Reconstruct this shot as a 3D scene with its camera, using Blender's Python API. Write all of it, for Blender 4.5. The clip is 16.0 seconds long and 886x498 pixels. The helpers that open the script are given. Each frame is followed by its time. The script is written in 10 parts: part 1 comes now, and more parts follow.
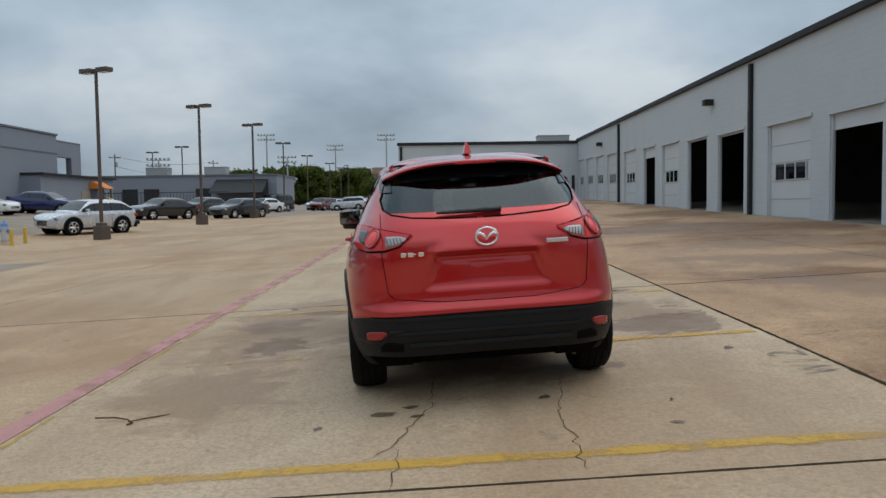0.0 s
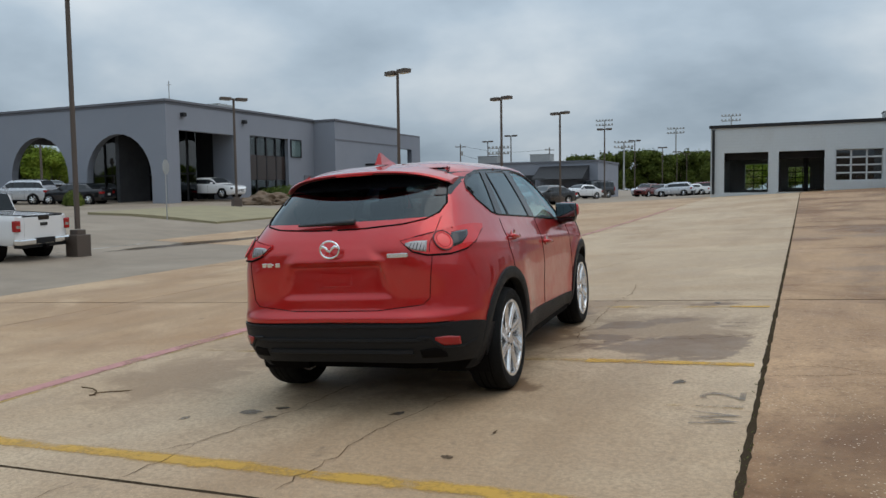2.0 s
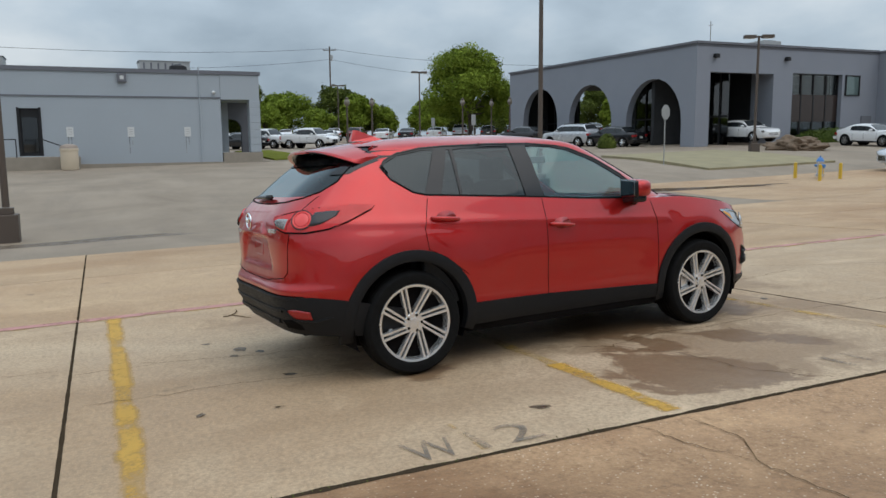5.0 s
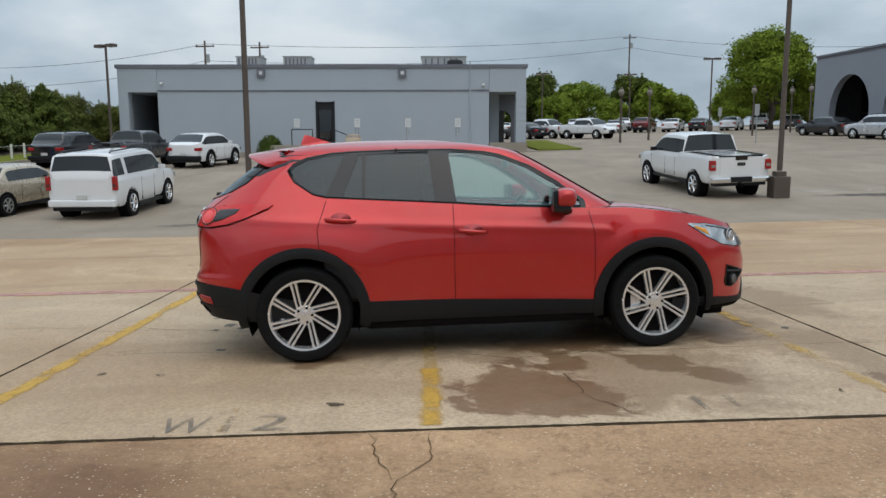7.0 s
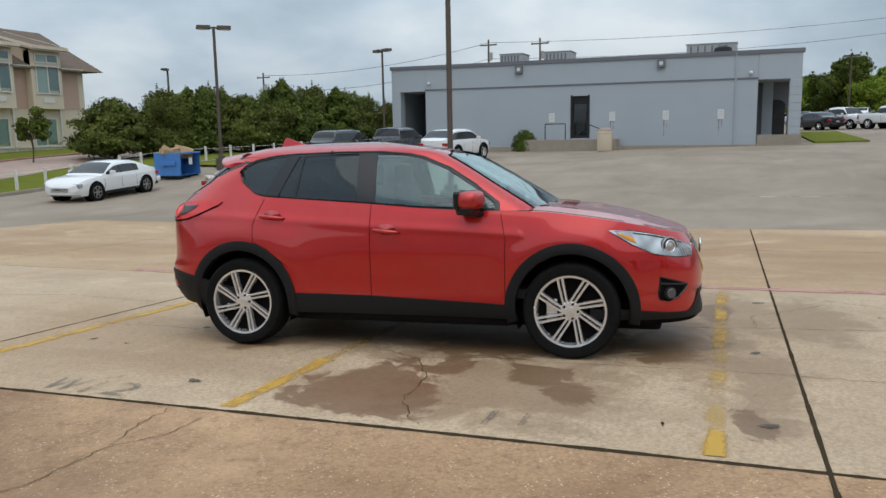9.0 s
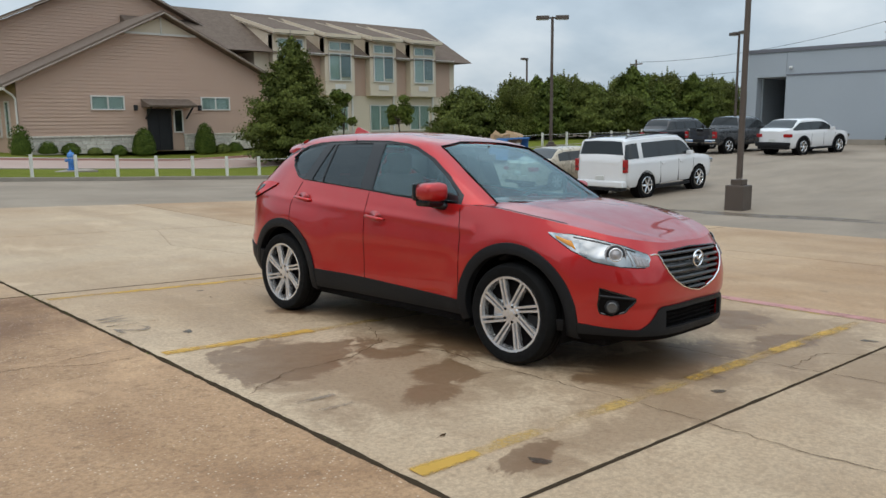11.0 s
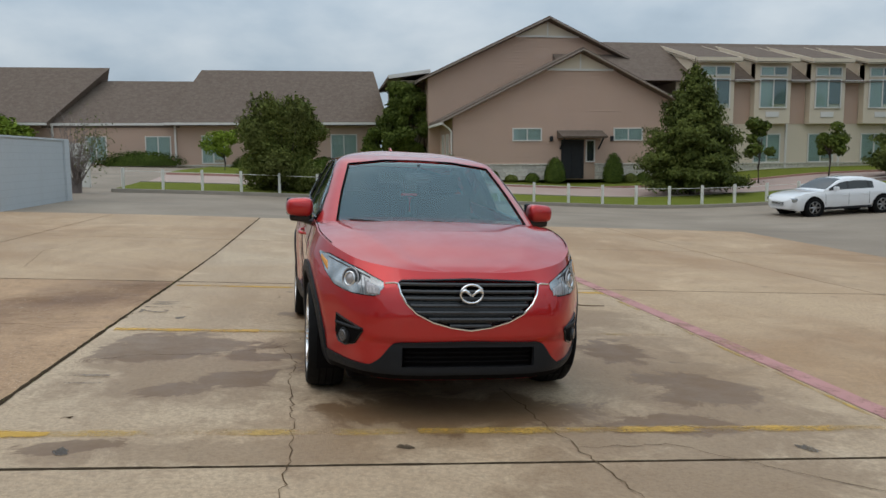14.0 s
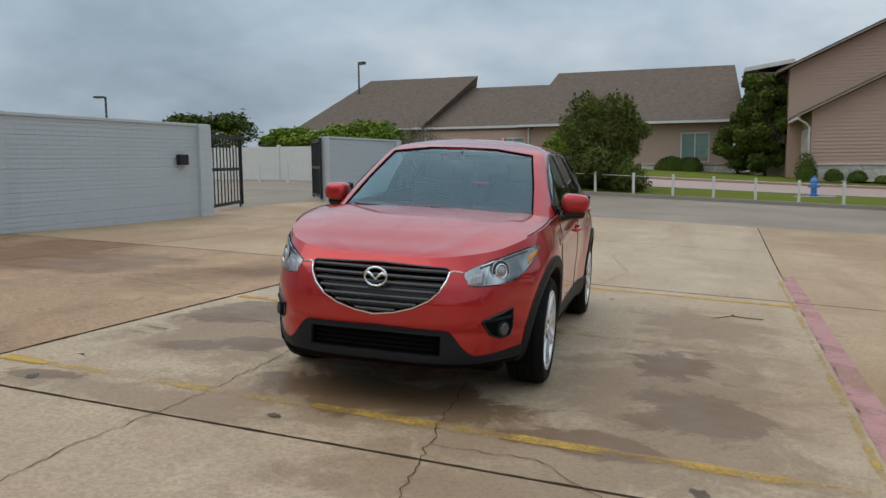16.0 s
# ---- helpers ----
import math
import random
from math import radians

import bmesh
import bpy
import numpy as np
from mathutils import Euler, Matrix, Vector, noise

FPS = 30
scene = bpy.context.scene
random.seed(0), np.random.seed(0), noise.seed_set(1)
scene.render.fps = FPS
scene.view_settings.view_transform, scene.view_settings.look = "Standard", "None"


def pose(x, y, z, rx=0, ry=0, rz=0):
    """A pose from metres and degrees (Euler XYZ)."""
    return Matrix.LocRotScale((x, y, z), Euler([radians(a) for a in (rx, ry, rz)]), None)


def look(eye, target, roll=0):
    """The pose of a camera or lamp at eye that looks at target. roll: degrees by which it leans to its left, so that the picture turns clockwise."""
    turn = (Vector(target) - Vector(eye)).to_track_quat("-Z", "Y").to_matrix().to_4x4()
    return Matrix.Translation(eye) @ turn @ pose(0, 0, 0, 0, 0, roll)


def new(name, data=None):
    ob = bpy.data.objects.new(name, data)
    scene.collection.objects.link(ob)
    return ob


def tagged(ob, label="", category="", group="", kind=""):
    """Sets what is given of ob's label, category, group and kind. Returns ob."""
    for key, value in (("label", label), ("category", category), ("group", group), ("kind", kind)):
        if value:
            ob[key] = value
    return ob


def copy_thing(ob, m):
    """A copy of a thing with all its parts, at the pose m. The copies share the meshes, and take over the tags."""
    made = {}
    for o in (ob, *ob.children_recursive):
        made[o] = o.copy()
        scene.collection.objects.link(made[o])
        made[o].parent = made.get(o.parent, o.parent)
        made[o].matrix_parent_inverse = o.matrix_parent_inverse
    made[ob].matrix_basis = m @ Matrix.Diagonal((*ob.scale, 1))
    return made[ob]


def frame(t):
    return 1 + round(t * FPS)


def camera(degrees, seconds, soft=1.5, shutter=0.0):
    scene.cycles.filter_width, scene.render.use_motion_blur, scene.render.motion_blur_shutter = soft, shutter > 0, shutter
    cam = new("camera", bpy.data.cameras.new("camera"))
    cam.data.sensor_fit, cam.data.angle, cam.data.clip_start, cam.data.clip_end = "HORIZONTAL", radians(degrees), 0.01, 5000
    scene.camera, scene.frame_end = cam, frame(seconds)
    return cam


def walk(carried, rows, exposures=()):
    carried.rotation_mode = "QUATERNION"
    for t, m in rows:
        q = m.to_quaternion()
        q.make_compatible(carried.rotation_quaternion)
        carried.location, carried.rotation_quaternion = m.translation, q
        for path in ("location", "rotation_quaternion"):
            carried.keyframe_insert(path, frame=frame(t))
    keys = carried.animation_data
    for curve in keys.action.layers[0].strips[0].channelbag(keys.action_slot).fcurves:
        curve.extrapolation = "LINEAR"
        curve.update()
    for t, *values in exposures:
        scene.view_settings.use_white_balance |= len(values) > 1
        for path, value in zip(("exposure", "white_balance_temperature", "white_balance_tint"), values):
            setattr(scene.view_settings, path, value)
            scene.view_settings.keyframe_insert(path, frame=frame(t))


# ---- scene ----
cam = camera(59.0, 16.0)
PATH = [
    (0, (-0.244, -7.143, 1.25), (-0.235, -5.147, 1.139), -0.8),
    (0.5, (0.551, -7.103, 1.275), (0.331, -5.119, 1.164), -0.8),
    (1, (1.346, -6.964, 1.327), (0.903, -5.017, 1.208), -0.9),
    (1.5, (2.118, -6.767, 1.379), (1.47, -4.88, 1.25), -0.9),
    (2, (2.811, -6.471, 1.397), (1.975, -4.659, 1.259), -0.8),
    (2.5, (3.437, -6.04, 1.431), (2.42, -4.324, 1.281), -0.9),
    (3, (3.999, -5.595, 1.476), (2.775, -4.022, 1.307), -0.7),
    (3.5, (4.573, -5.086, 1.523), (3.149, -3.694, 1.335), -0.7),
    (4, (5.085, -4.497, 1.565), (3.495, -3.302, 1.358), -0.7),
    (4.5, (5.49, -3.871, 1.594), (3.773, -2.873, 1.358), -0.6),
    (5, (5.834, -3.237, 1.621), (4.022, -2.436, 1.348), -0.5),
    (5.2, (5.942, -2.957, 1.634), (4.098, -2.237, 1.35), -0.7),
    (7.3, (6.72, -0.005, 1.76), (4.744, -0.055, 1.454), -0.0),
    (7.5, (6.738, 0.269, 1.78), (4.767, 0.149, 1.465), 0.1),
    (8, (6.723, 0.983, 1.802), (4.769, 0.696, 1.486), 0.2),
    (8.2, (6.685, 1.284, 1.778), (4.743, 0.925, 1.467), -0.4),
    (10.3, (5.373, 4.238, 1.775), (3.818, 3.023, 1.449), -0.2),
    (10.5, (5.189, 4.49, 1.786), (3.696, 3.199, 1.461), -0.4),
    (11, (4.68, 5.047, 1.768), (3.352, 3.586, 1.444), -0.5),
    (11.5, (4.109, 5.559, 1.741), (2.961, 3.954, 1.416), -0.6),
    (12, (3.457, 5.982, 1.733), (2.485, 4.263, 1.416), -0.6),
    (12.5, (2.773, 6.291, 1.707), (1.965, 4.485, 1.411), -0.4),
    (13, (2.076, 6.521, 1.693), (1.446, 4.642, 1.422), -0.3),
    (13.5, (1.332, 6.675, 1.663), (0.881, 4.743, 1.413), -0.3),
    (14, (0.549, 6.771, 1.618), (0.276, 4.804, 1.383), -0.4),
    (14.5, (-0.173, 6.83, 1.558), (-0.23, 4.844, 1.328), -0.5),
    (15, (-0.84, 6.829, 1.532), (-0.644, 4.852, 1.303), -0.3),
    (15.5, (-1.489, 6.65, 1.5), (-1.047, 4.713, 1.275), -0.5),
    (16, (-2.153, 6.412, 1.475), (-1.483, 4.541, 1.252), -0.6),
]
walk(cam, [(t, look(eye, target, roll)) for t, eye, target, roll in PATH],
     [(0.0, -0.03, 7100, 15), (2.0, 0.05, 7100, 15), (5.0, 0.20, 7150, 15), (8.0, 0.28, 7200, 15), (10.5, 0.36, 7200, 15), (12.5, 0.26, 7150, 15), (14.0, 0.10, 7100, 15), (16.0, 0.06, 7100, 15)])

# ---- light ----
world = bpy.data.worlds.new("overcast_sky")
scene.world = world
world.use_nodes = True
SUN_EL, SUN_AZ = radians(60), radians(75)


def sky_nodes():
    nt = world.node_tree
    nt.nodes.clear()
    out = nt.nodes.new("ShaderNodeOutputWorld")
    bg = nt.nodes.new("ShaderNodeBackground")
    sky = nt.nodes.new("ShaderNodeTexSky")
    sky.sky_type = "NISHITA"
    sky.sun_disc = False
    sky.sun_elevation, sky.sun_rotation = SUN_EL, SUN_AZ
    sky.air_density, sky.dust_density, sky.ozone_density = 1.0, 3.0, 1.0
    geo = nt.nodes.new("ShaderNodeTexCoord")
    sep = nt.nodes.new("ShaderNodeSeparateXYZ")
    nt.links.new(geo.outputs["Generated"], sep.inputs[0])
    # clouds lie on a flat layer: divide by height
    zc = nt.nodes.new("ShaderNodeMath"); zc.operation = "MAXIMUM"; zc.inputs[1].default_value = 0.0
    nt.links.new(sep.outputs[2], zc.inputs[0])
    za = nt.nodes.new("ShaderNodeMath"); za.operation = "ADD"; za.inputs[1].default_value = 0.38
    nt.links.new(zc.outputs[0], za.inputs[0])
    dv = nt.nodes.new("ShaderNodeVectorMath"); dv.operation = "DIVIDE"
    cmb = nt.nodes.new("ShaderNodeCombineXYZ")
    for k in range(3):
        nt.links.new(za.outputs[0], cmb.inputs[k])
    nt.links.new(geo.outputs["Generated"], dv.inputs[0])
    nt.links.new(cmb.outputs[0], dv.inputs[1])
    mp = nt.nodes.new("ShaderNodeMapping")
    mp.inputs["Scale"].default_value = (1.5, 1.5, 0.9)
    mp.inputs["Location"].default_value = (3.1, 1.7, 0.4)
    nt.links.new(dv.outputs[0], mp.inputs[0])
    n1 = nt.nodes.new("ShaderNodeTexNoise"); n1.inputs["Scale"].default_value = 1.1
    n1.inputs["Detail"].default_value = 8.0; n1.inputs["Roughness"].default_value = 0.50
    n1.inputs["Distortion"].default_value = 0.06
    nt.links.new(mp.outputs[0], n1.inputs["Vector"])
    r1 = nt.nodes.new("ShaderNodeValToRGB")
    el = r1.color_ramp.elements
    el[0].position, el[0].color = 0.33, (0.312, 0.440, 0.565, 1)
    el[1].position, el[1].color = 0.68, (0.690, 0.838, 0.955, 1)
    e = el.new(0.50); e.color = (0.462, 0.622, 0.770, 1)
    nt.links.new(n1.outputs["Fac"], r1.inputs[0])
    cl = nt.nodes.new("ShaderNodeMix"); cl.data_type = "RGBA"; cl.blend_type = "MULTIPLY"
    cl.inputs["Factor"].default_value = 1.0
    nt.links.new(r1.outputs[0], cl.inputs["A"])
    cl.inputs["B"].default_value = (8.6, 8.6, 8.6, 1)
    mx = nt.nodes.new("ShaderNodeMix"); mx.data_type = "RGBA"
    mx.inputs["Factor"].default_value = 0.93
    nt.links.new(sky.outputs[0], mx.inputs["A"])
    nt.links.new(cl.outputs["Result"], mx.inputs["B"])
    nt.links.new(mx.outputs["Result"], bg.inputs[0])
    # an overcast sky grows brighter towards the zenith
    up = nt.nodes.new("ShaderNodeMath"); up.operation = "MULTIPLY_ADD"
    up.inputs[1].default_value, up.inputs[2].default_value = 0.130, 0.0765
    nt.links.new(zc.outputs[0], up.inputs[0])
    nt.links.new(up.outputs[0], bg.inputs[1])
    nt.links.new(bg.outputs[0], out.inputs[0])


sky_nodes()
sun_data = bpy.data.lights.new("sun", "SUN")
sun_data.energy, sun_data.angle, sun_data.color = 0.52, radians(60), (1.0, 0.96, 0.91)
sun = new("sun", sun_data)
sun.rotation_euler = (radians(90) - SUN_EL, 0, radians(180) - SUN_AZ)
scene.view_settings.exposure = 0.0

# ---- materials ----


class Nodes:
    """Shorthand for building a node material."""

    def __init__(self, name):
        self.mat = bpy.data.materials.new(name)
        self.mat.use_nodes = True
        self.nt = self.mat.node_tree
        self.bsdf = self.nt.nodes["Principled BSDF"]
        tc = self.nt.nodes.new("ShaderNodeTexCoord")
        geo = self.nt.nodes.new("ShaderNodeNewGeometry")
        self.obj, self.world_pos = tc.outputs["Object"], geo.outputs["Position"]

    def link(self, a, b):
        self.nt.links.new(a, b)
        return self

    def noise(self, scale, detail=4.0, rough=0.55, at=None, stretch=None, distort=0.0):
        n = self.nt.nodes.new("ShaderNodeTexNoise")
        n.inputs["Scale"].default_value, n.inputs["Detail"].default_value = scale, detail
        n.inputs["Roughness"].default_value, n.inputs["Distortion"].default_value = rough, distort
        src = at or self.obj
        if stretch:
            m = self.nt.nodes.new("ShaderNodeMapping")
            m.inputs["Scale"].default_value = stretch
            self.nt.links.new(src, m.inputs[0])
            src = m.outputs[0]
        self.nt.links.new(src, n.inputs["Vector"])
        return n.outputs["Fac"]

    def voronoi(self, scale, at=None, feature="F1"):
        n = self.nt.nodes.new("ShaderNodeTexVoronoi")
        n.feature = feature
        n.inputs["Scale"].default_value = scale
        self.nt.links.new(at or self.obj, n.inputs["Vector"])
        return n.outputs["Distance"]

    def ramp(self, fac, *stops):
        r = self.nt.nodes.new("ShaderNodeValToRGB")
        el = r.color_ramp.elements
        while len(el) < len(stops):
            el.new(0.5)
        for e, (p, c) in zip(el, stops):
            e.position = p
            e.color = (c, c, c, 1) if isinstance(c, (int, float)) else (*c, 1)
        self.nt.links.new(fac, r.inputs[0])
        return r.outputs[0]

    def mix(self, fac, a, b, mode="MIX"):
        m = self.nt.nodes.new("ShaderNodeMix")
        m.data_type, m.blend_type = "RGBA", mode
        for sock, v in ((m.inputs["Factor"], fac), (m.inputs["A"], a), (m.inputs["B"], b)):
            if isinstance(v, (int, float)):
                sock.default_value = v if sock.name == "Factor" else (v, v, v, 1)
            elif isinstance(v, tuple):
                sock.default_value = (*v, 1)
            else:
                self.nt.links.new(v, sock)
        return m.outputs["Result"]

    def math(self, op, a, b=0.5):
        m = self.nt.nodes.new("ShaderNodeMath")
        m.operation = op
        for sock, v in ((m.inputs[0], a), (m.inputs[1], b)):
            if isinstance(v, (int, float)):
                sock.default_value = v
            else:
                self.nt.links.new(v, sock)
        return m.outputs[0]

    def random(self):
        return self.nt.nodes.new("ShaderNodeObjectInfo").outputs["Random"]

    def island(self):
        return self.nt.nodes.new("ShaderNodeNewGeometry").outputs["Random Per Island"]

    def bump(self, height, strength=0.3, distance=0.01):
        b = self.nt.nodes.new("ShaderNodeBump")
        b.inputs["Strength"].default_value, b.inputs["Distance"].default_value = strength, distance
        self.nt.links.new(height, b.inputs["Height"])
        self.nt.links.new(b.outputs[0], self.bsdf.inputs["Normal"])

    def done(self, color=None, rough=None, metal=None, **more):
        for key, v in (("Base Color", color), ("Roughness", rough), ("Metallic", metal)):
            if v is None:
                continue
            if isinstance(v, (int, float)):
                self.bsdf.inputs[key].default_value = v
            elif isinstance(v, tuple):
                self.bsdf.inputs[key].default_value = (*v, 1)
            else:
                self.nt.links.new(v, self.bsdf.inputs[key])
        for key, v in more.items():
            self.bsdf.inputs[key.replace("_", " ")].default_value = v
        return self.mat


def plain(name, color, rough=0.5, metal=0.0, vary=0.12, scale=6.0, bump=0.0, **more):
    """A painted or moulded surface with a little variation at two scales."""
    n = Nodes(name)
    lo = tuple(c * (1 - vary) for c in color)
    hi = tuple(min(1, c * (1 + vary)) for c in color)
    col = n.mix(n.noise(scale, 5), lo, hi)
    col = n.mix(n.math("MULTIPLY", n.noise(scale * 9, 3), vary), col, tuple(c * 0.6 for c in color))
    if bump:
        n.bump(n.noise(scale * 20, 3), bump, 0.004)
    r = n.ramp(n.noise(scale * 2, 3), (0.3, max(0.02, rough * 0.85)), (0.7, min(1, rough * 1.15)))
    return n.done(col, r, metal, **more)


def glass(name, tint=(0.6, 0.7, 0.7), dark=0.5, rough=0.0, ior=1.8, sheen=(1, 1, 1)):
    """Window glass: clear where one looks through, glossy over it."""
    m = bpy.data.materials.new(name)
    m.use_nodes = True
    nt = m.node_tree
    nt.nodes.clear()
    out = nt.nodes.new("ShaderNodeOutputMaterial")
    tr = nt.nodes.new("ShaderNodeBsdfTransparent")
    tr.inputs[0].default_value = tuple(t * dark for t in tint) + (1,)
    gl = nt.nodes.new("ShaderNodeBsdfGlossy")
    gl.inputs["Color"].default_value = (*sheen, 1)
    gl.inputs["Roughness"].default_value = rough
    lw = nt.nodes.new("ShaderNodeLayerWeight")
    lw.inputs[0].default_value = 0.5
    pw = nt.nodes.new("ShaderNodeMath")
    pw.operation = "POWER"
    pw.inputs[1].default_value = 4.3
    nt.links.new(lw.outputs["Facing"], pw.inputs[0])
    fr = nt.nodes.new("ShaderNodeMath")
    fr.operation = "MULTIPLY_ADD"
    f0 = ((ior - 1) / (ior + 1)) ** 2
    fr.inputs[1].default_value, fr.inputs[2].default_value = 1 - f0, f0
    nt.links.new(pw.outputs[0], fr.inputs[0])
    mx = nt.nodes.new("ShaderNodeMixShader")
    nt.links.new(fr.outputs[0], mx.inputs[0])
    nt.links.new(tr.outputs[0], mx.inputs[1])
    nt.links.new(gl.outputs[0], mx.inputs[2])
    nt.links.new(mx.outputs[0], out.inputs[0])
    return m

# ---- colours of the place ----


# wet and damp patches by the car: x, y, half sizes, turn
WET = ((1.75, 0.22, 0.66, 0.46, 0.0), (2.12, 0.50, 0.34, 0.30, 0.3), (1.25, 1.30, 0.36, 0.22, 0.5), (1.58, 1.55, 0.28, 0.16, 0.4), (1.05, 0.62, 0.34, 0.14, 0.0),
       (1.95, 2.62, 0.3, 0.10, 0.2), (0.9, -1.2, 0.3, 0.2, 0.2), (0.35, 0.9, 0.55, 0.75, 0.1), (-0.2, 2.05, 0.95, 0.40, 0.0), (-1.45, 2.35, 0.5, 0.22, 0.1), (-2.05, 1.55, 0.42, 0.55, 0.2), (-1.85, 0.35, 0.35, 0.5, 0.0))
DAMP = ((-2.0, 0.9, 0.85, 1.7, 0.05), (-2.0, -1.3, 0.8, 0.9, 0.0), (-0.3, 2.3, 1.9, 0.55, 0.0), (0.2, 0.3, 1.2, 2.2, 0.0), (1.5, 1.2, 0.9, 0.9, 0.3),
        (-1.5, 2.75, 1.0, 0.35, 0.1), (1.0, 2.75, 1.2, 0.28, -0.05), (-1.3, 3.2, 1.2, 0.5, 0.1), (-1.7, 1.0, 0.8, 1.3, 0.0), (-2.1, 1.9, 0.8, 1.0, 0.0), (-1.2, 2.55, 1.3, 0.6, 0.0))
STAIN = ((6.6, 14.5, 3.6, 2.0, 0.1), (5.8, 5.0, 2.6, 1.0, 0.1), (7.5, 10.8, 2.4, 0.8, -0.1), (6.3, 8.2, 2.8, 1.3, 0.2), (4.6, 2.0, 0.8, 2.2, 0.3), (5.2, -1.6, 0.9, 1.2, 0.3), (4.4, 5.8, 1.4, 0.6, -0.2), (5.4, 12.5, 3.0, 0.9, 0.1))


def patches(n, spots, edge, wobble):
    """How far a place lies inside any of the uneven patches, 0 to 1."""
    best = None
    for x, y, rx, ry, turn in spots:
        m = n.nt.nodes.new("ShaderNodeMapping")
        m.vector_type = "TEXTURE"
        m.inputs["Location"].default_value = (x, y, 0)
        m.inputs["Rotation"].default_value = (0, 0, turn)
        m.inputs["Scale"].default_value = (rx, ry, 1000)
        n.link(n.world_pos, m.inputs[0])
        d = n.nt.nodes.new("ShaderNodeVectorMath")
        d.operation = "LENGTH"
        n.link(m.outputs[0], d.inputs[0])
        best = d.outputs["Value"] if best is None else n.math("MINIMUM", best, d.outputs["Value"])
    far = n.math("ADD", best, wobble)
    return n.ramp(far, (1.0 - edge, 1.0), (1.0, 0.0))


def concrete(name, a, b, stain, dirty, seed, wet=False, brown=False):
    """Broom-finished slab: pale aggregate, brown stains, dark drips and wet film."""
    n = Nodes(name)
    p = n.world_pos
    big = n.noise(0.23, 6, 0.6, p, (1, 1, 1), 0.6)
    mid = n.noise(1.3, 6, 0.62, p)
    fine = n.noise(38, 4, 0.7, p)
    agg = n.voronoi(95, p)
    streak = n.noise(0.9, 5, 0.6, p, (1.0, 0.22, 1.0), 0.4)
    col = n.mix(n.ramp(mid, (0.3, 0.0), (0.72, 1.0)), a, b)
    col = n.mix(n.math("MULTIPLY", n.ramp(big, (0.46, 0.0) if brown else (0.42, 0.0), (0.57, 1.0) if brown else (0.62, 1.0)), dirty), col, stain)
    col = n.mix(n.math("MULTIPLY", n.ramp(streak, (0.5, 0.0), (0.66, 1.0)), 0.45 * dirty), col, tuple(c * 0.62 for c in stain))
    col = n.mix(n.math("MULTIPLY", n.random(), 0.22), col, tuple(c * 0.72 for c in a))
    col = n.mix(n.ramp(fine, (0.36, 0.5), (0.60, 0.0)), col, tuple(c * 0.42 for c in a))
    if brown:
        pebble = n.math("MULTIPLY", n.ramp(n.voronoi(36, p), (0.10, 0.9), (0.24, 0.0)), n.ramp(n.noise(6, 4, 0.6, p), (0.42, 0.15), (0.6, 1.0)))
        col = n.mix(pebble, col, (0.74, 0.60, 0.45))
    else:
        col = n.mix(n.ramp(agg, (0.0, 0.65), (0.26, 0.0)), col, tuple(min(1, c * 1.35) for c in b))
    pale = n.noise(0.55, 6, 0.65, p, None, 0.8)
    col = n.mix(n.ramp(pale, (0.55, 0.0), (0.72, 0.35)), col, tuple(min(1, c * 1.2) for c in b))
    grit = n.noise(11, 5, 0.75, p)
    col = n.mix(n.ramp(grit, (0.52, 0.0), (0.70, 0.5 if brown else 0.3)), col, tuple(c * 0.55 for c in stain))
    drip = n.noise(4.2, 3, 0.5, p)
    col = n.mix(n.ramp(drip, (0.70, 0.0), (0.76, 0.55)), col, tuple(c * 0.35 for c in a))
    rough = n.ramp(mid, (0.3, 0.62), (0.7, 0.86))
    wob = n.math("MULTIPLY", n.math("SUBTRACT", n.noise(2.3, 8, 0.70, p, None, 0.7), 0.5), 3.0)
    if wet:
        damp = patches(n, DAMP, 0.45, wob)
        col = n.mix(n.math("MULTIPLY", damp, 0.52), col, (0.19, 0.105, 0.048))
        rough = n.mix(n.math("MULTIPLY", damp, 0.45), rough, 0.55)
        pool = patches(n, WET, 0.22, wob)
        col = n.mix(n.math("MULTIPLY", pool, 0.78), col, (0.155, 0.080, 0.034))
        rough = n.mix(pool, rough, n.ramp(n.noise(3.0, 4, 0.6, p), (0.35, 0.46), (0.65, 0.64)))
        n.bump(n.mix(pool, n.math("ADD", fine, n.math("MULTIPLY", agg, 0.6)), 0.75), 0.45, 0.006)
    else:
        if brown:
            damp = patches(n, STAIN, 0.5, wob)
            col = n.mix(n.math("MULTIPLY", damp, 0.6), col, (0.17, 0.09, 0.045))
            rough = n.mix(n.math("MULTIPLY", damp, 0.5), rough, 0.38)
        n.bump(n.math("ADD", fine, n.math("MULTIPLY", agg, 0.6)), 0.55, 0.006)
    return n.done(col, rough, 0.0)


M_CONC = concrete("concrete_pale", (0.500, 0.357, 0.228), (0.644, 0.486, 0.326), (0.389, 0.224, 0.109), 0.6, 1, True)
M_CONC_BROWN = concrete("concrete_stained", (0.420, 0.240, 0.122), (0.550, 0.345, 0.192), (0.205, 0.088, 0.030), 1.0, 2, False, True)
M_CONC_FAR = concrete("concrete_tan", (0.483, 0.315, 0.180), (0.588, 0.410, 0.252), (0.357, 0.190, 0.086), 0.7, 3)


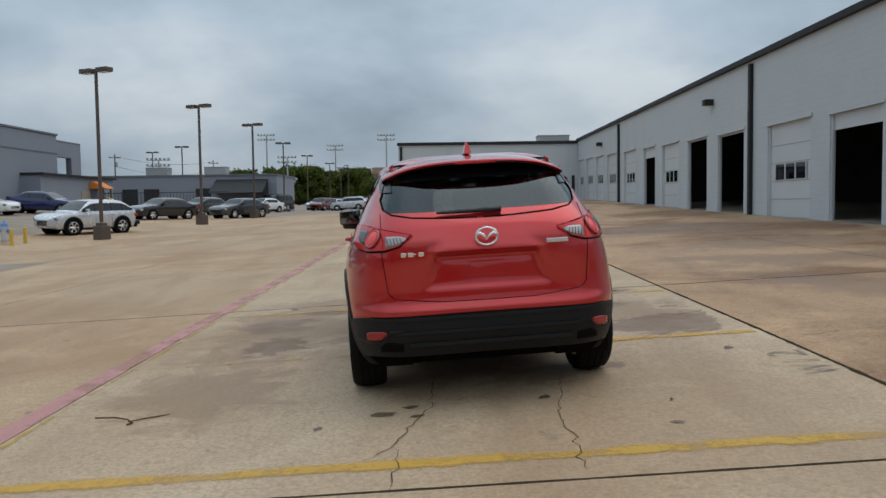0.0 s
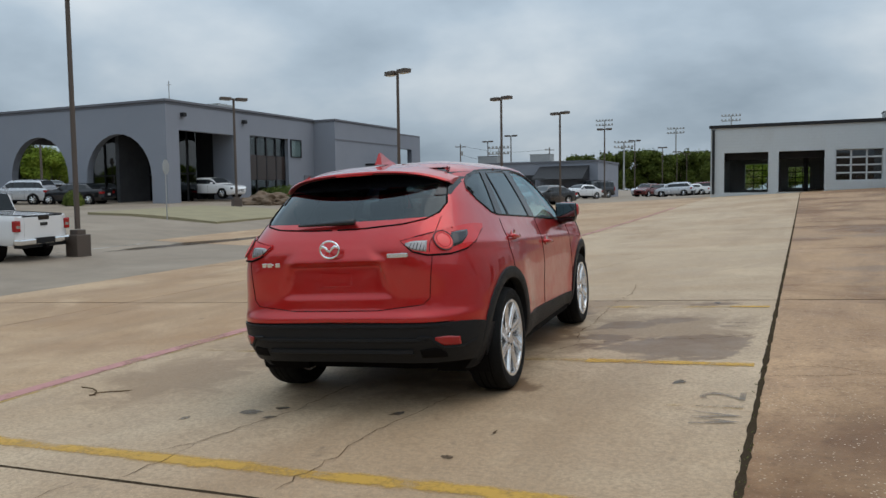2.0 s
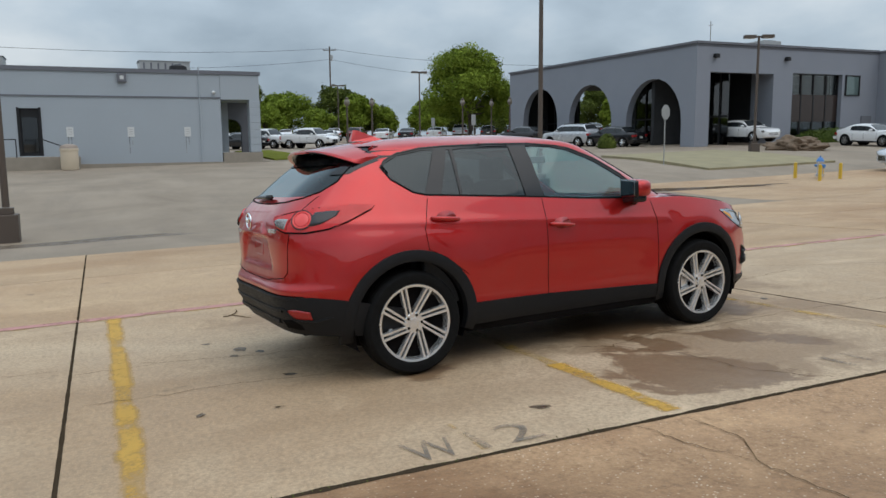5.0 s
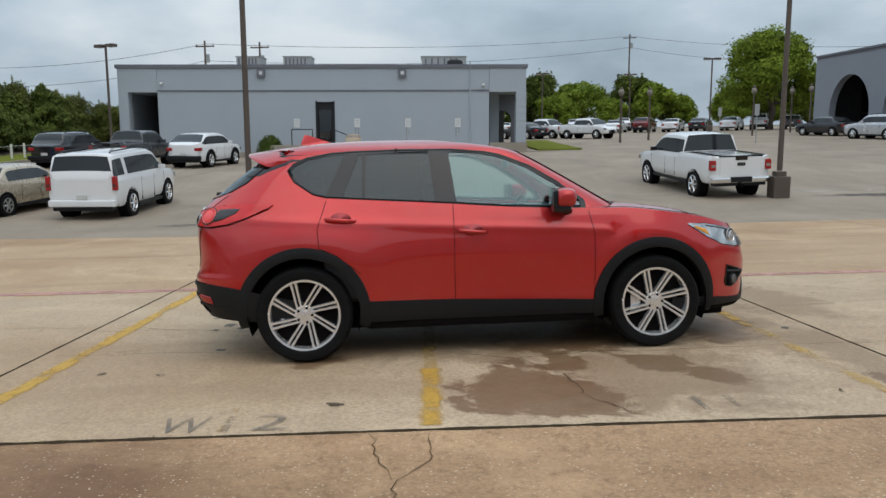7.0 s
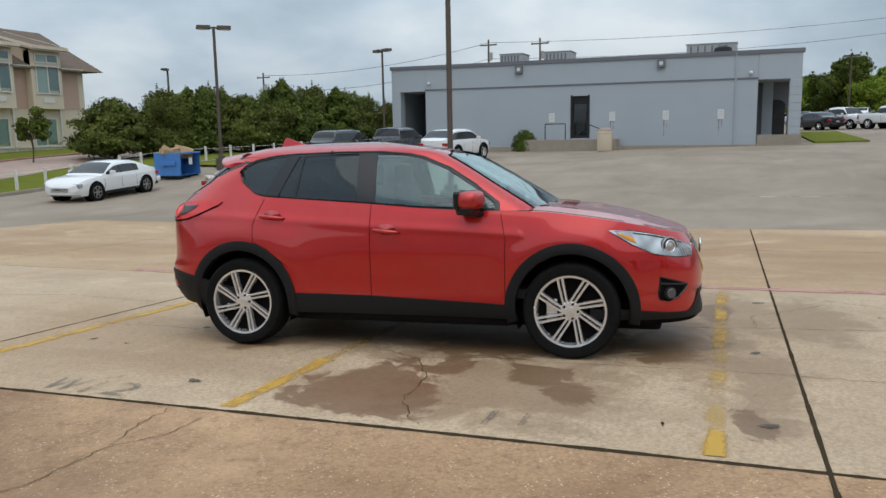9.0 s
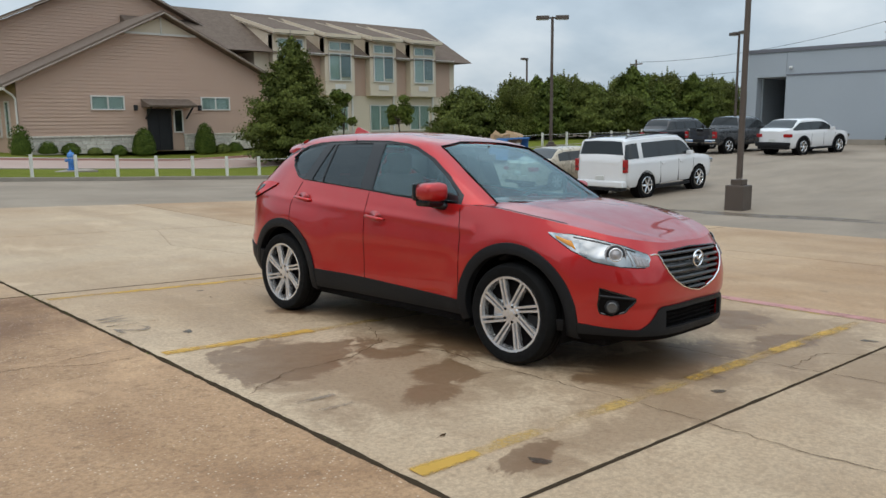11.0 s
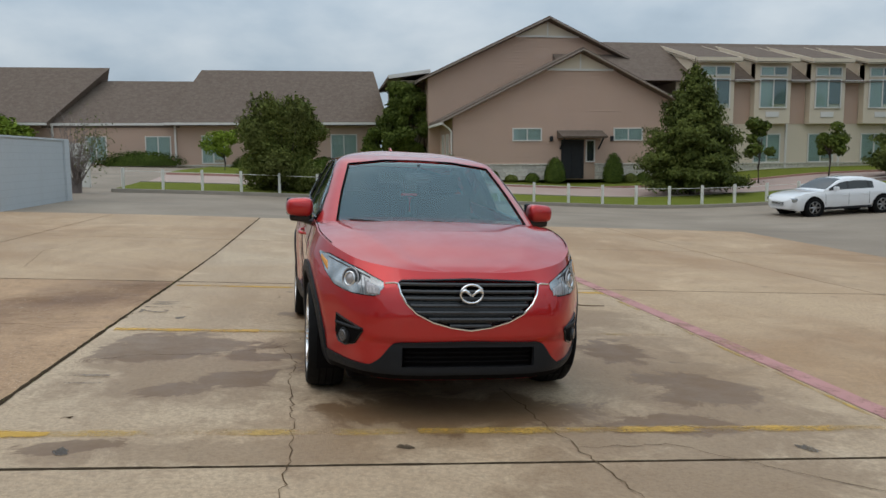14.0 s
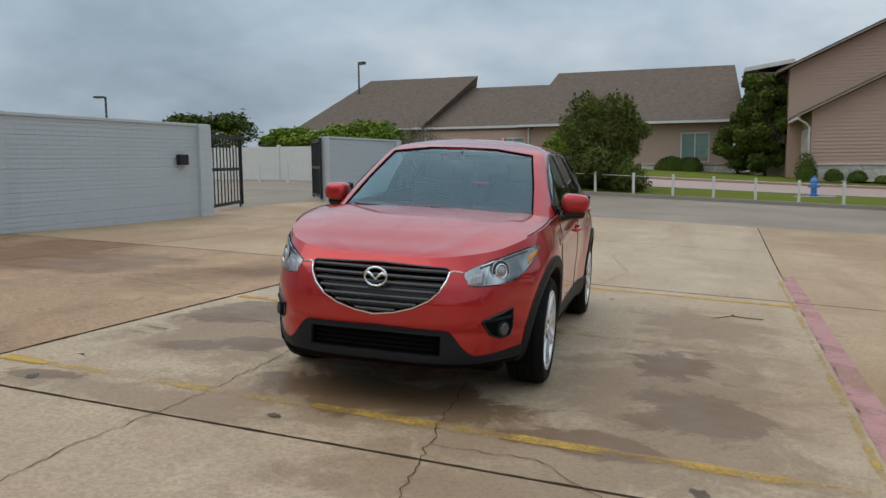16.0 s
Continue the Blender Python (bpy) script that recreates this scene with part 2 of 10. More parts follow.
def asphalt_mat():
    n = Nodes("worn_asphalt")
    p = n.world_pos
    col = n.mix(n.ramp(n.noise(0.35, 6, 0.6, p, None, 0.5), (0.3, 0.0), (0.7, 1.0)), (0.215, 0.165, 0.118), (0.315, 0.25, 0.185))
    col = n.mix(n.ramp(n.noise(1.1, 5, 0.6, p, (0.25, 1, 1)), (0.48, 0.0), (0.72, 0.28)), col, (0.13, 0.105, 0.085))
    col = n.mix(n.ramp(n.voronoi(120, p), (0.0, 0.4), (0.3, 0.0)), col, (0.42, 0.37, 0.31))
    n.bump(n.noise(70, 3, 0.6, p), 0.5, 0.006)
    return n.done(col, 0.8)


M_ASPHALT = asphalt_mat()


def grass_mat():
    n = Nodes("lawn")
    col = n.mix(n.noise(0.9, 5, 0.6, n.world_pos), (0.125, 0.150, 0.020), (0.235, 0.240, 0.050))
    col = n.mix(n.math("MULTIPLY", n.noise(40, 3, 0.6, n.world_pos), 0.6), col, (0.08, 0.11, 0.015))
    n.bump(n.noise(60, 4, 0.7, n.world_pos), 0.9, 0.03)
    return n.done(col, 0.95, None, Specular_IOR_Level=0.05)


M_GRASS = grass_mat()
M_JOINT = plain("joint_tar", (0.060, 0.043, 0.028), 0.95, 0, 0.3, 20, 0.6, Specular_IOR_Level=0.0)
M_KERB = plain("kerb_concrete", (0.30, 0.26, 0.21), 0.85, 0, 0.25, 3, 0.4)
M_KERB_RED = plain("kerb_faded_red", (0.42, 0.22, 0.18), 0.85, 0, 0.25, 3, 0.3)


def road_paint(name, color, worn=0.5, across=None):
    """Faded paint: alpha breaks it up where it is worn through, and thins to the sides of a sprayed line."""
    n = Nodes(name)
    p = n.world_pos
    wear = n.math("ADD", n.math("MULTIPLY", n.noise(2.2, 6, 0.65, p), 0.72), n.math("MULTIPLY", n.noise(42, 4, 0.75, p), 0.28))
    col = n.mix(n.noise(5, 4, 0.6, p), tuple(c * 0.8 for c in color), color)
    mat = n.done(col, 0.7)
    if across is not None:
        tc = n.nt.nodes.new("ShaderNodeTexCoord")
        xyz = n.nt.nodes.new("ShaderNodeSeparateXYZ")
        n.link(tc.outputs["Generated"], xyz.inputs[0])
        off = n.math("ABSOLUTE", n.math("SUBTRACT", xyz.outputs[across], 0.5))
        edge = n.ramp(off, (0.20, 0.0), (0.5, 0.20))
        wear = n.math("SUBTRACT", wear, edge)
    n.link(n.ramp(wear, (worn - 0.09, 0.0), (worn + 0.10, 0.86)), n.bsdf.inputs["Alpha"])
    return mat


M_YELLOW = road_paint("yellow_paint", (0.66, 0.375, 0.06), 0.43, 1)
M_YELLOW_WORN = road_paint("yellow_paint_worn", (0.64, 0.40, 0.11), 0.545, 1)
M_YELLOW_LONG = road_paint("yellow_paint_thin", (0.58, 0.36, 0.07), 0.53, 0)
M_YELLOW_MID = road_paint("yellow_paint_faded", (0.66, 0.38, 0.07), 0.48, 1)
M_REDPAINT = road_paint("faded_red_paint", (0.60, 0.285, 0.26), 0.435)
# worn line paint, also used to paint the gutter's sky reflection
M_WHITEPAINT_SHEEN = road_paint("worn_white_paint_and_gutter_sheen", (0.62, 0.58, 0.52), 0.5)
M_BLACKPAINT = road_paint("grey_stencil_paint", (0.19, 0.16, 0.13), 0.52)

M_STUCCO = plain("grey_stucco", (0.235, 0.25, 0.285), 0.85, 0, 0.07, 0.6, 0.15)
M_OFFICE = plain("blue_grey_stucco", (0.36, 0.40, 0.435), 0.85, 0, 0.07, 0.6, 0.15)
# own grey of copings and trim; on porch end walls it stands for shade
M_STUCCO_DARK_SHADE = plain("dark_grey_trim_and_shaded_stucco", (0.15, 0.155, 0.175), 0.85, 0, 0.1, 0.8, 0.15)


def painted_brick():
    n = Nodes("white_painted_brick")
    p = n.world_pos
    xyz = n.nt.nodes.new("ShaderNodeSeparateXYZ")
    n.link(p, xyz.inputs[0])
    uv = n.nt.nodes.new("ShaderNodeCombineXYZ")
    n.link(n.math("ADD", xyz.outputs[0], xyz.outputs[1]), uv.inputs[0])
    n.link(xyz.outputs[2], uv.inputs[1])
    br = n.nt.nodes.new("ShaderNodeTexBrick")
    br.inputs["Scale"].default_value = 1.0
    br.inputs["Brick Width"].default_value = 0.40
    br.inputs["Row Height"].default_value = 0.20
    br.inputs["Mortar Size"].default_value = 0.008
    br.inputs["Mortar Smooth"].default_value = 0.4
    n.link(uv.outputs[0], br.inputs["Vector"])
    col = n.mix(n.noise(1.2, 5, 0.6, p), (0.465, 0.495, 0.505), (0.515, 0.545, 0.555))
    col = n.mix(n.math("MULTIPLY", br.outputs["Fac"], 0.28), col, (0.30, 0.31, 0.31))
    col = n.mix(n.ramp(n.noise(0.8, 6, 0.65, p, (1, 1, 0.2)), (0.56, 0.0), (0.75, 0.3)), col, (0.36, 0.34, 0.31))
    n.bump(n.math("SUBTRACT", n.math("MULTIPLY", n.noise(24, 3, 0.6, p), 0.3), br.outputs["Fac"]), 0.4, 0.006)
    return n.done(col, 0.7)


M_WHITE_BRICK = painted_brick()
M_DOORWHITE = plain("white_enamel_door", (0.53, 0.555, 0.565), 0.5, 0, 0.05, 1.0)
M_TRIM_BLACK = plain("dark_bronze_metal", (0.025, 0.025, 0.027), 0.6, 0.1, 0.2, 4, Specular_IOR_Level=0.25)
# near-black that puts the shade of rooms and porches into wall colour
M_SHADE_BLACK = plain("interior_and_porch_shade", (0.03, 0.03, 0.032), 0.9, 0, 0.3, 1)
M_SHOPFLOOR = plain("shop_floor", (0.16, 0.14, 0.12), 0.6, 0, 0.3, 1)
M_CLAPBOARD = plain("brown_lap_siding", (0.50, 0.335, 0.25), 0.75, 0, 0.06, 0.7, 0.1)
M_CREAM = plain("cream_stucco", (0.64, 0.535, 0.405), 0.8, 0, 0.06, 0.7, 0.1)
M_TRIM_TAN = plain("taupe_trim", (0.34, 0.27, 0.22), 0.6, 0, 0.08, 1)
M_TRIM_WHITE = plain("white_trim", (0.66, 0.62, 0.57), 0.5, 0, 0.05, 2)
M_METAL = plain("galvanised_metal", (0.42, 0.42, 0.41), 0.45, 0.8, 0.15, 3)
M_POLE = plain("brown_painted_steel", (0.10, 0.075, 0.06), 0.55, 0.2, 0.2, 2)
M_FENCE_WHITE = plain("white_painted_wood", (0.66, 0.64, 0.58), 0.6, 0, 0.1, 3)


def shingle_mat():
    n = Nodes("brown_shingles")
    p = n.world_pos
    col = n.mix(n.noise(2.0, 5, 0.7, p, (1, 1, 4)), (0.13, 0.098, 0.075), (0.225, 0.175, 0.14))
    col = n.mix(n.ramp(n.voronoi(3.2, p), (0.2, 0.0), (0.8, 0.6)), col, (0.14, 0.10, 0.08))
    col = n.mix(n.ramp(n.noise(9, 3, 0.6, p, (1, 1, 3)), (0.5, 0.0), (0.7, 0.6)), col, (0.085, 0.062, 0.05))
    n.bump(n.noise(6, 4, 0.6, p, (1, 1, 5)), 0.5, 0.03)
    return n.done(col, 0.95, None, Specular_IOR_Level=0.1)


def stone_mat():
    n = Nodes("pale_limestone")
    col = n.mix(n.random(), (0.58, 0.53, 0.45), (0.78, 0.72, 0.62))
    col = n.mix(n.ramp(n.noise(9, 5), (0.4, 0.0), (0.75, 0.7)), col, (0.36, 0.31, 0.24))
    n.bump(n.noise(20, 4), 0.6, 0.01)
    return n.done(col, 0.85)


M_SHINGLE, M_STONE = shingle_mat(), stone_mat()
M_DOORGLASS = glass("dark_door_glass", (0.5, 0.52, 0.55), 0.2, 0.02, 1.5)
M_WINDOW = glass("window_glass", (0.9, 0.96, 0.94), 0.96, 0.0, 1.6)
M_BLIND = plain("pale_blind", (0.40, 0.445, 0.42), 0.8, 0, 0.12, 3)

# ---- mesh helpers ----


def thing(name, m=None, label="", category="", group="", kind=""):
    """An Empty at the base of a thing, to parent its parts."""
    ob = new(name)
    ob.matrix_basis = m or Matrix()
    return tagged(ob, label, category, group, kind)


def part(name, bm, material, parent=None, label="", smooth=False):
    """Links a bmesh as one mesh object."""
    me = bpy.data.meshes.new(name)
    bmesh.ops.recalc_face_normals(bm, faces=bm.faces)
    bm.to_mesh(me)
    bm.free()
    for m in material if isinstance(material, (list, tuple)) else (material,):
        me.materials.append(m)
    if smooth:
        me.polygons.foreach_set("use_smooth", [True] * len(me.polygons))
        if smooth is not True:
            me.set_sharp_from_angle(angle=radians(smooth))
    ob = new(name, me)
    ob.parent = parent
    if label:
        tagged(ob, label)
    return ob


def add_box(bm, x0, x1, y0, y1, z0, z1, bevel=0.0, seg=2):
    vs = [bm.verts.new((x, y, z)) for x in (x0, x1) for y in (y0, y1) for z in (z0, z1)]
    fs = [bm.faces.new([vs[i] for i in q]) for q in ((0, 1, 3, 2), (4, 6, 7, 5), (0, 4, 5, 1), (2, 3, 7, 6), (0, 2, 6, 4), (1, 5, 7, 3))]
    if bevel:
        es = list({e for f in fs for e in f.edges})
        bmesh.ops.bevel(bm, geom=es, offset=bevel, segments=seg, affect="EDGES", profile=0.6)
    return vs


def box_bm(x0, x1, y0, y1, z0, z1, bevel=0.0, seg=2):
    bm = bmesh.new()
    add_box(bm, x0, x1, y0, y1, z0, z1, bevel, seg)
    return bm


def add_tube(bm, a, b, r0, r1=None, n=10, caps=True):
    """A straight tapered round bar from a to b."""
    a, b = Vector(a), Vector(b)
    r1 = r0 if r1 is None else r1
    q = (b - a).to_track_quat("Z", "Y").to_matrix()
    ra, rb = [], []
    for k in range(n):
        d = q @ Vector((math.cos(2 * math.pi * k / n), math.sin(2 * math.pi * k / n), 0))
        ra.append(bm.verts.new(a + d * r0))
        rb.append(bm.verts.new(b + d * r1))
    for k in range(n):
        bm.faces.new((ra[k], ra[(k + 1) % n], rb[(k + 1) % n], rb[k]))
    if caps:
        bm.faces.new(ra[::-1])
        bm.faces.new(rb)


def tube_bm(*args, **kw):
    bm = bmesh.new()
    add_tube(bm, *args, **kw)
    return bm


def add_lathe(bm, profile, n=24, axis="z", at=(0, 0, 0), caps=True):
    """Turns (r, h) pairs round an axis through at."""
    rings = []
    for r, h in profile:
        ring = []
        for k in range(n):
            c, s = math.cos(2 * math.pi * k / n) * r, math.sin(2 * math.pi * k / n) * r
            p = {"z": (c, s, h), "x": (h, c, s), "y": (c, h, s)}[axis]
            ring.append(bm.verts.new(Vector(p) + Vector(at)))
        rings.append(ring)
    for a, b in zip(rings, rings[1:]):
        for k in range(n):
            bm.faces.new((a[k], a[(k + 1) % n], b[(k + 1) % n], b[k]))
    for ring in (rings[0], rings[-1]) if caps else ():
        bm.faces.new(ring)
    return bm


def add_path(bm, pts, r, n=6, closed=False):
    """A round bar along a polyline."""
    pts = [Vector(p) for p in pts]
    rings = []
    for i, p in enumerate(pts):
        a = pts[i - 1] if i or closed else p
        b = pts[(i + 1) % len(pts)] if i < len(pts) - 1 or closed else p
        q = (b - a).to_track_quat("Z", "Y").to_matrix()
        rad = r[i] if isinstance(r, (list, tuple)) else r
        rings.append([bm.verts.new(p + q @ Vector((math.cos(2 * math.pi * k / n), math.sin(2 * math.pi * k / n), 0)) * rad) for k in range(n)])
    pairs = list(zip(rings, rings[1:])) + ([(rings[-1], rings[0])] if closed else [])
    for a, b in pairs:
        for k in range(n):
            bm.faces.new((a[k], a[(k + 1) % n], b[(k + 1) % n], b[k]))
    if not closed:
        bm.faces.new(rings[0][::-1])
        bm.faces.new(rings[-1])


def panel(bm, outer, holes, m, thick):
    """A plate with holes: outlines in (u, v) laid into the world by m, thick along the normal (towards -w)."""
    loops = []
    edges = []
    for ring in (outer, *holes):
        vs = [bm.verts.new((u, v, 0)) for u, v in ring]
        loops.append(vs)
        edges += [bm.edges.new((a, b)) for a, b in zip(vs, vs[1:] + vs[:1])]
    res = bmesh.ops.triangle_fill(bm, edges=edges, use_beauty=True, use_dissolve=False)
    faces = [g for g in res["geom"] if isinstance(g, bmesh.types.BMFace)]
    ext = bmesh.ops.extrude_face_region(bm, geom=faces)
    back = [g for g in ext["geom"] if isinstance(g, bmesh.types.BMVert)]
    for v in back:
        v.co.z -= thick
    allv = {v for ring in loops for v in ring} | set(back)
    for v in allv:
        v.co = m @ v.co


def rect(u0, u1, v0, v1):
    return [(u0, v0), (u1, v0), (u1, v1), (u0, v1)]


def arch(u0, u1, v0, spring, n=14):
    r, c = (u1 - u0) / 2, (u0 + u1) / 2
    return [(u0, v0), (u1, v0)] + [(c + r * math.cos(math.pi * k / n), spring + r * math.sin(math.pi * k / n)) for k in range(n + 1)]


# frames for panels: u along the wall, v up, w out of the wall
def facing_west(x, y=0.0, z=0.0):
    """A wall that faces -x; u runs along +y... seen from outside u goes to the left."""
    return Matrix(((0, 0, -1, x), (1, 0, 0, y), (0, 1, 0, z), (0, 0, 0, 1)))


def facing_east(x, y=0.0, z=0.0):
    return Matrix(((0, 0, 1, x), (1, 0, 0, y), (0, 1, 0, z), (0, 0, 0, 1)))


def facing_south(y, x=0.0, z=0.0):
    return Matrix(((1, 0, 0, x), (0, 0, -1, y), (0, 1, 0, z), (0, 0, 0, 1)))


def facing_north(y, x=0.0, z=0.0):
    return Matrix(((1, 0, 0, x), (0, 0, 1, y), (0, 1, 0, z), (0, 0, 0, 1)))


# ---- the lie of the land ----
PX = ((-120, 1.5), (-60, 0.8), (-45, 0.45), (-28, 0.1), (-20, -0.45), (-14, -0.6), (-8, -0.38), (0, 0), (6, 0.285), (14, 0.55), (20, 0.65), (60, 0.8), (120, 0.8))
PY = ((-160, 1.0), (-60, 0.6), (-50, 0.5), (-38, 0.45), (-30, 0.1), (-19, -0.15), (-8, -0.14), (0, 0), (8, 0.14), (25, 0.5), (42, 0.95), (50, 1.1), (70, 1.3), (200, 1.5))


def glide(table, x):
    """A smooth profile through the table's heights."""
    if x <= table[0][0]:
        return table[0][1]
    if x >= table[-1][0]:
        return table[-1][1]
    i = max(k for k in range(len(table) - 1) if table[k][0] <= x)
    d = [(b[1] - a[1]) / (b[0] - a[0]) for a, b in zip(table, table[1:])]
    m = [d[0]] + [0 if p * q <= 0 else 2 * p * q / (p + q) for p, q in zip(d, d[1:])] + [d[-1]]
    (x0, y0), (x1, y1) = table[i], table[i + 1]
    h = x1 - x0
    s = (x - x0) / h
    return y0 * (1 + 2 * s) * (1 - s) ** 2 + m[i] * h * s * (1 - s) ** 2 + y1 * s * s * (3 - 2 * s) + m[i + 1] * h * s * s * (s - 1)


def H(x, y):
    return glide(PX, x) + glide(PY, y)


def sheet(bm, xs, ys, z, lift=0.0, skirt=0.0):
    """A patch that follows the ground, with a skirt of that depth round it."""
    g = [[bm.verts.new((x, y, z(x, y) + lift)) for y in ys] for x in xs]
    for i in range(len(xs) - 1):
        for j in range(len(ys) - 1):
            bm.faces.new((g[i][j], g[i + 1][j], g[i + 1][j + 1], g[i][j + 1]))
    if skirt:
        rim = [g[i][0] for i in range(len(xs))] + [g[-1][j] for j in range(1, len(ys))]
        rim += [g[i][-1] for i in range(len(xs) - 2, -1, -1)] + [g[0][j] for j in range(len(ys) - 2, 0, -1)]
        low = [bm.verts.new(v.co - Vector((0, 0, skirt))) for v in rim]
        for k in range(len(rim)):
            n = (k + 1) % len(rim)
            bm.faces.new((rim[k], low[k], low[n], rim[n]))


def steps(a, b, d):
    n = max(1, round((b - a) / d))
    return [a + (b - a) * k / n for k in range(n + 1)]


SLAB_X = [-19.6, -11.6, -7.3, -3.0, 2.57, 6.4, 10.2]
SLAB_Y = [-15.2, -9.3, -3.5, 2.95, 9.4, 15.8, 22.3, 28.7, 35.2, 41.6, 48.0, 54.0]


def on_slab(x, y):
    return -11.6 <= x <= 10.2 and -15.2 <= y <= 54 or -19.6 <= x <= -11.6 and 15.8 <= y <= 54


def ground_z(x, y):
    inside = on_slab(x - 0.3, y - 0.3) and on_slab(x + 0.3, y + 0.3) and on_slab(x - 0.3, y + 0.3) and on_slab(x + 0.3, y - 0.3)
    return H(x, y) - (0.09 if inside else 0.0)


bm = bmesh.new()
xs = [-900, -500, -300, -200, -150] + steps(-120, -20, 4) + steps(-19.6, -12, 1.27) + [-11.6, -11.2] + steps(-10, 10, 2) + [10.2, 10.6] + steps(14, 60, 4) + [90, 130, 200, 300, 500, 900]
ys = [-900, -500, -300, -200, -150] + steps(-120, -24, 4) + steps(-22, -16, 2) + [-15.2, -14.8] + steps(-13, 15, 2) + [15.8, 16.2] + steps(18, 53.5, 2) + [54, 54.4] + steps(58, 118, 6) + [150, 200, 300, 500, 900]
sheet(bm, xs, ys, ground_z)
tagged(part("ground", bm, M_ASPHALT), "worn grey-brown asphalt drive with dark streaks", "ground", kind="structure")

pavement = thing("pavement", None, "parking lot of large jointed concrete slabs", "pavement", kind="structure")


def slab(x0, x1, y0, y1, mat):
    gap = 0.012
    bm = bmesh.new()
    sheet(bm, steps(x0 + gap, x1 - gap, 1.4), steps(y0 + gap, y1 - gap, 1.6), H, 0.0, 0.09)
    part("slab", bm, mat, pavement)


for i, (x0, x1) in enumerate(zip(SLAB_X, SLAB_X[1:])):
    for y0, y1 in zip(SLAB_Y, SLAB_Y[1:]):
        if i == 0 and y0 < 15:
            continue
        slab(x0, x1, y0, y1, M_CONC_BROWN if x0 > 2 and y0 > -4 else M_CONC if -3.1 < x0 < 2 else M_CONC_FAR)


def stripe(name, x0, x1, y0, y1, mat, label, lift=0.004):
    bm = bmesh.new()
    sheet(bm, steps(x0, x1, 0.9), steps(y0, y1, 0.9), H, lift)
    return tagged(part(name, bm, mat), label, "road marking", kind="structure")


stripe("yellow_line_1", -2.98, 2.5, -3.245, -3.065, M_YELLOW, "faded yellow parking line on concrete")
stripe("yellow_line_2", -2.95, 2.5, -0.45, -0.27, M_YELLOW_WORN, "worn yellow parking line on concrete")
stripe("yellow_line_7", 1.25, 2.5, -0.448, -0.272, M_YELLOW, "bright end of a yellow parking line on concrete", 0.005)
stripe("yellow_line_3", -2.85, 2.5, 2.355, 2.535, M_YELLOW_WORN, "worn yellow parking line on concrete")
stripe("yellow_line_8", -2.85, 0.1, 2.358, 2.532, M_YELLOW_MID, "bright stretch of a yellow parking line on concrete", 0.005)
stripe("yellow_line_9", 2.1, 2.5, 2.39, 2.51, M_YELLOW, "bright end of a worn yellow parking line", 0.005)
stripe("red_line", -3.17, -2.985, -6.0, 34.0, M_REDPAINT, "faded pink-red fire lane line along the bays")
stripe("yellow_line_4", -2.975, -2.90, -6.0, 34.0, M_YELLOW_LONG, "thin worn yellow line beside the red line")

# ---- service building ----
SVC_X, SVC_TOP = 10.2, 5.9
service = thing("service_building", None, "long white-painted brick service building with roll-up doors", "building", kind="structure")
DOORS = ((11.3, 13.8, "low"), (14.9, 17.75, "shut"), (19.7, 22.2, "open"), (23.4, 25.75, "open"), (27.0, 29.5, "shut"), (30.7, 32.8, "half"),
         (34.5, 37.0, "shut"), (39.0, 41.4, "shut"), (42.6, 44.9, "shut"), (46.0, 48.3, "shut"), (49.4, 51.2, "shut"))
DOOR_H = 2.85


def service_building():
    bm = bmesh.new()
    holes = [rect(a, b, H(SVC_X, (a + b) / 2) - 0.02, H(SVC_X, (a + b) / 2) + DOOR_H) for a, b, _ in DOORS]
    panel(bm, rect(5.0, 53.6, 0.2, SVC_TOP), holes, facing_west(SVC_X), 0.16)
    part("wall", bm, M_WHITE_BRICK, service)
    bm = bmesh.new()
    panel(bm, rect(SVC_X, 26, 0.2, SVC_TOP), [], facing_south(5.0), 0.3)
    part("wall", bm, M_WHITE_BRICK, service)
    part("wall", box_bm(26, 26.3, 5, 68, 0.2, SVC_TOP), M_WHITE_BRICK, service)
    part("roof", box_bm(SVC_X - 0.02, 26.3, 5, 68, SVC_TOP, SVC_TOP + 0.12), M_TRIM_BLACK, service)
    part("fascia", box_bm(SVC_X - 0.14, SVC_X, 5, 51.7, SVC_TOP - 0.02, SVC_TOP + 0.17, 0.02), M_TRIM_BLACK, service, "dark metal gutter fascia")
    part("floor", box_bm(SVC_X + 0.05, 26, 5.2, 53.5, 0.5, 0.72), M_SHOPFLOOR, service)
    # near-black inner walls hold the unlit workshop's shade in their colour
    part("inner_wall", box_bm(SVC_X + 0.36, 26, 33.6, 33.75, 0.5, SVC_TOP), M_SHADE_BLACK, service)
    part("inner_wall", box_bm(SVC_X + 7.5, SVC_X + 7.7, 5.2, 53.5, 0.5, SVC_TOP), M_SHADE_BLACK, service)
    for y in (19.0, 38.1):
        part("downpipe", box_bm(SVC_X - 0.13, SVC_X - 0.005, y - 0.09, y + 0.09, H(SVC_X, y), SVC_TOP - 0.12, 0.02), M_TRIM_BLACK, service, "black square downpipe")
    for a, b, state in DOORS:
        z = H(SVC_X, (a + b) / 2)
        d = part("roller_door", box_bm(SVC_X + 0.10, SVC_X + 0.15, a, b, z + {"shut": 0.0, "low": DOOR_H - 0.42, "half": DOOR_H - 0.5, "open": DOOR_H - 0.06}[state], z + DOOR_H), M_DOORWHITE, service)
        if state == "shut":
            w = (b - a)
            part("glazing", box_bm(SVC_X + 0.085, SVC_X + 0.099, a + w * 0.14, b - w * 0.14, z + 1.15, z + 1.62), M_DOORGLASS, d)


service_building()

# far wing
FB_Y, FB_TOP = 51.6, 5.75
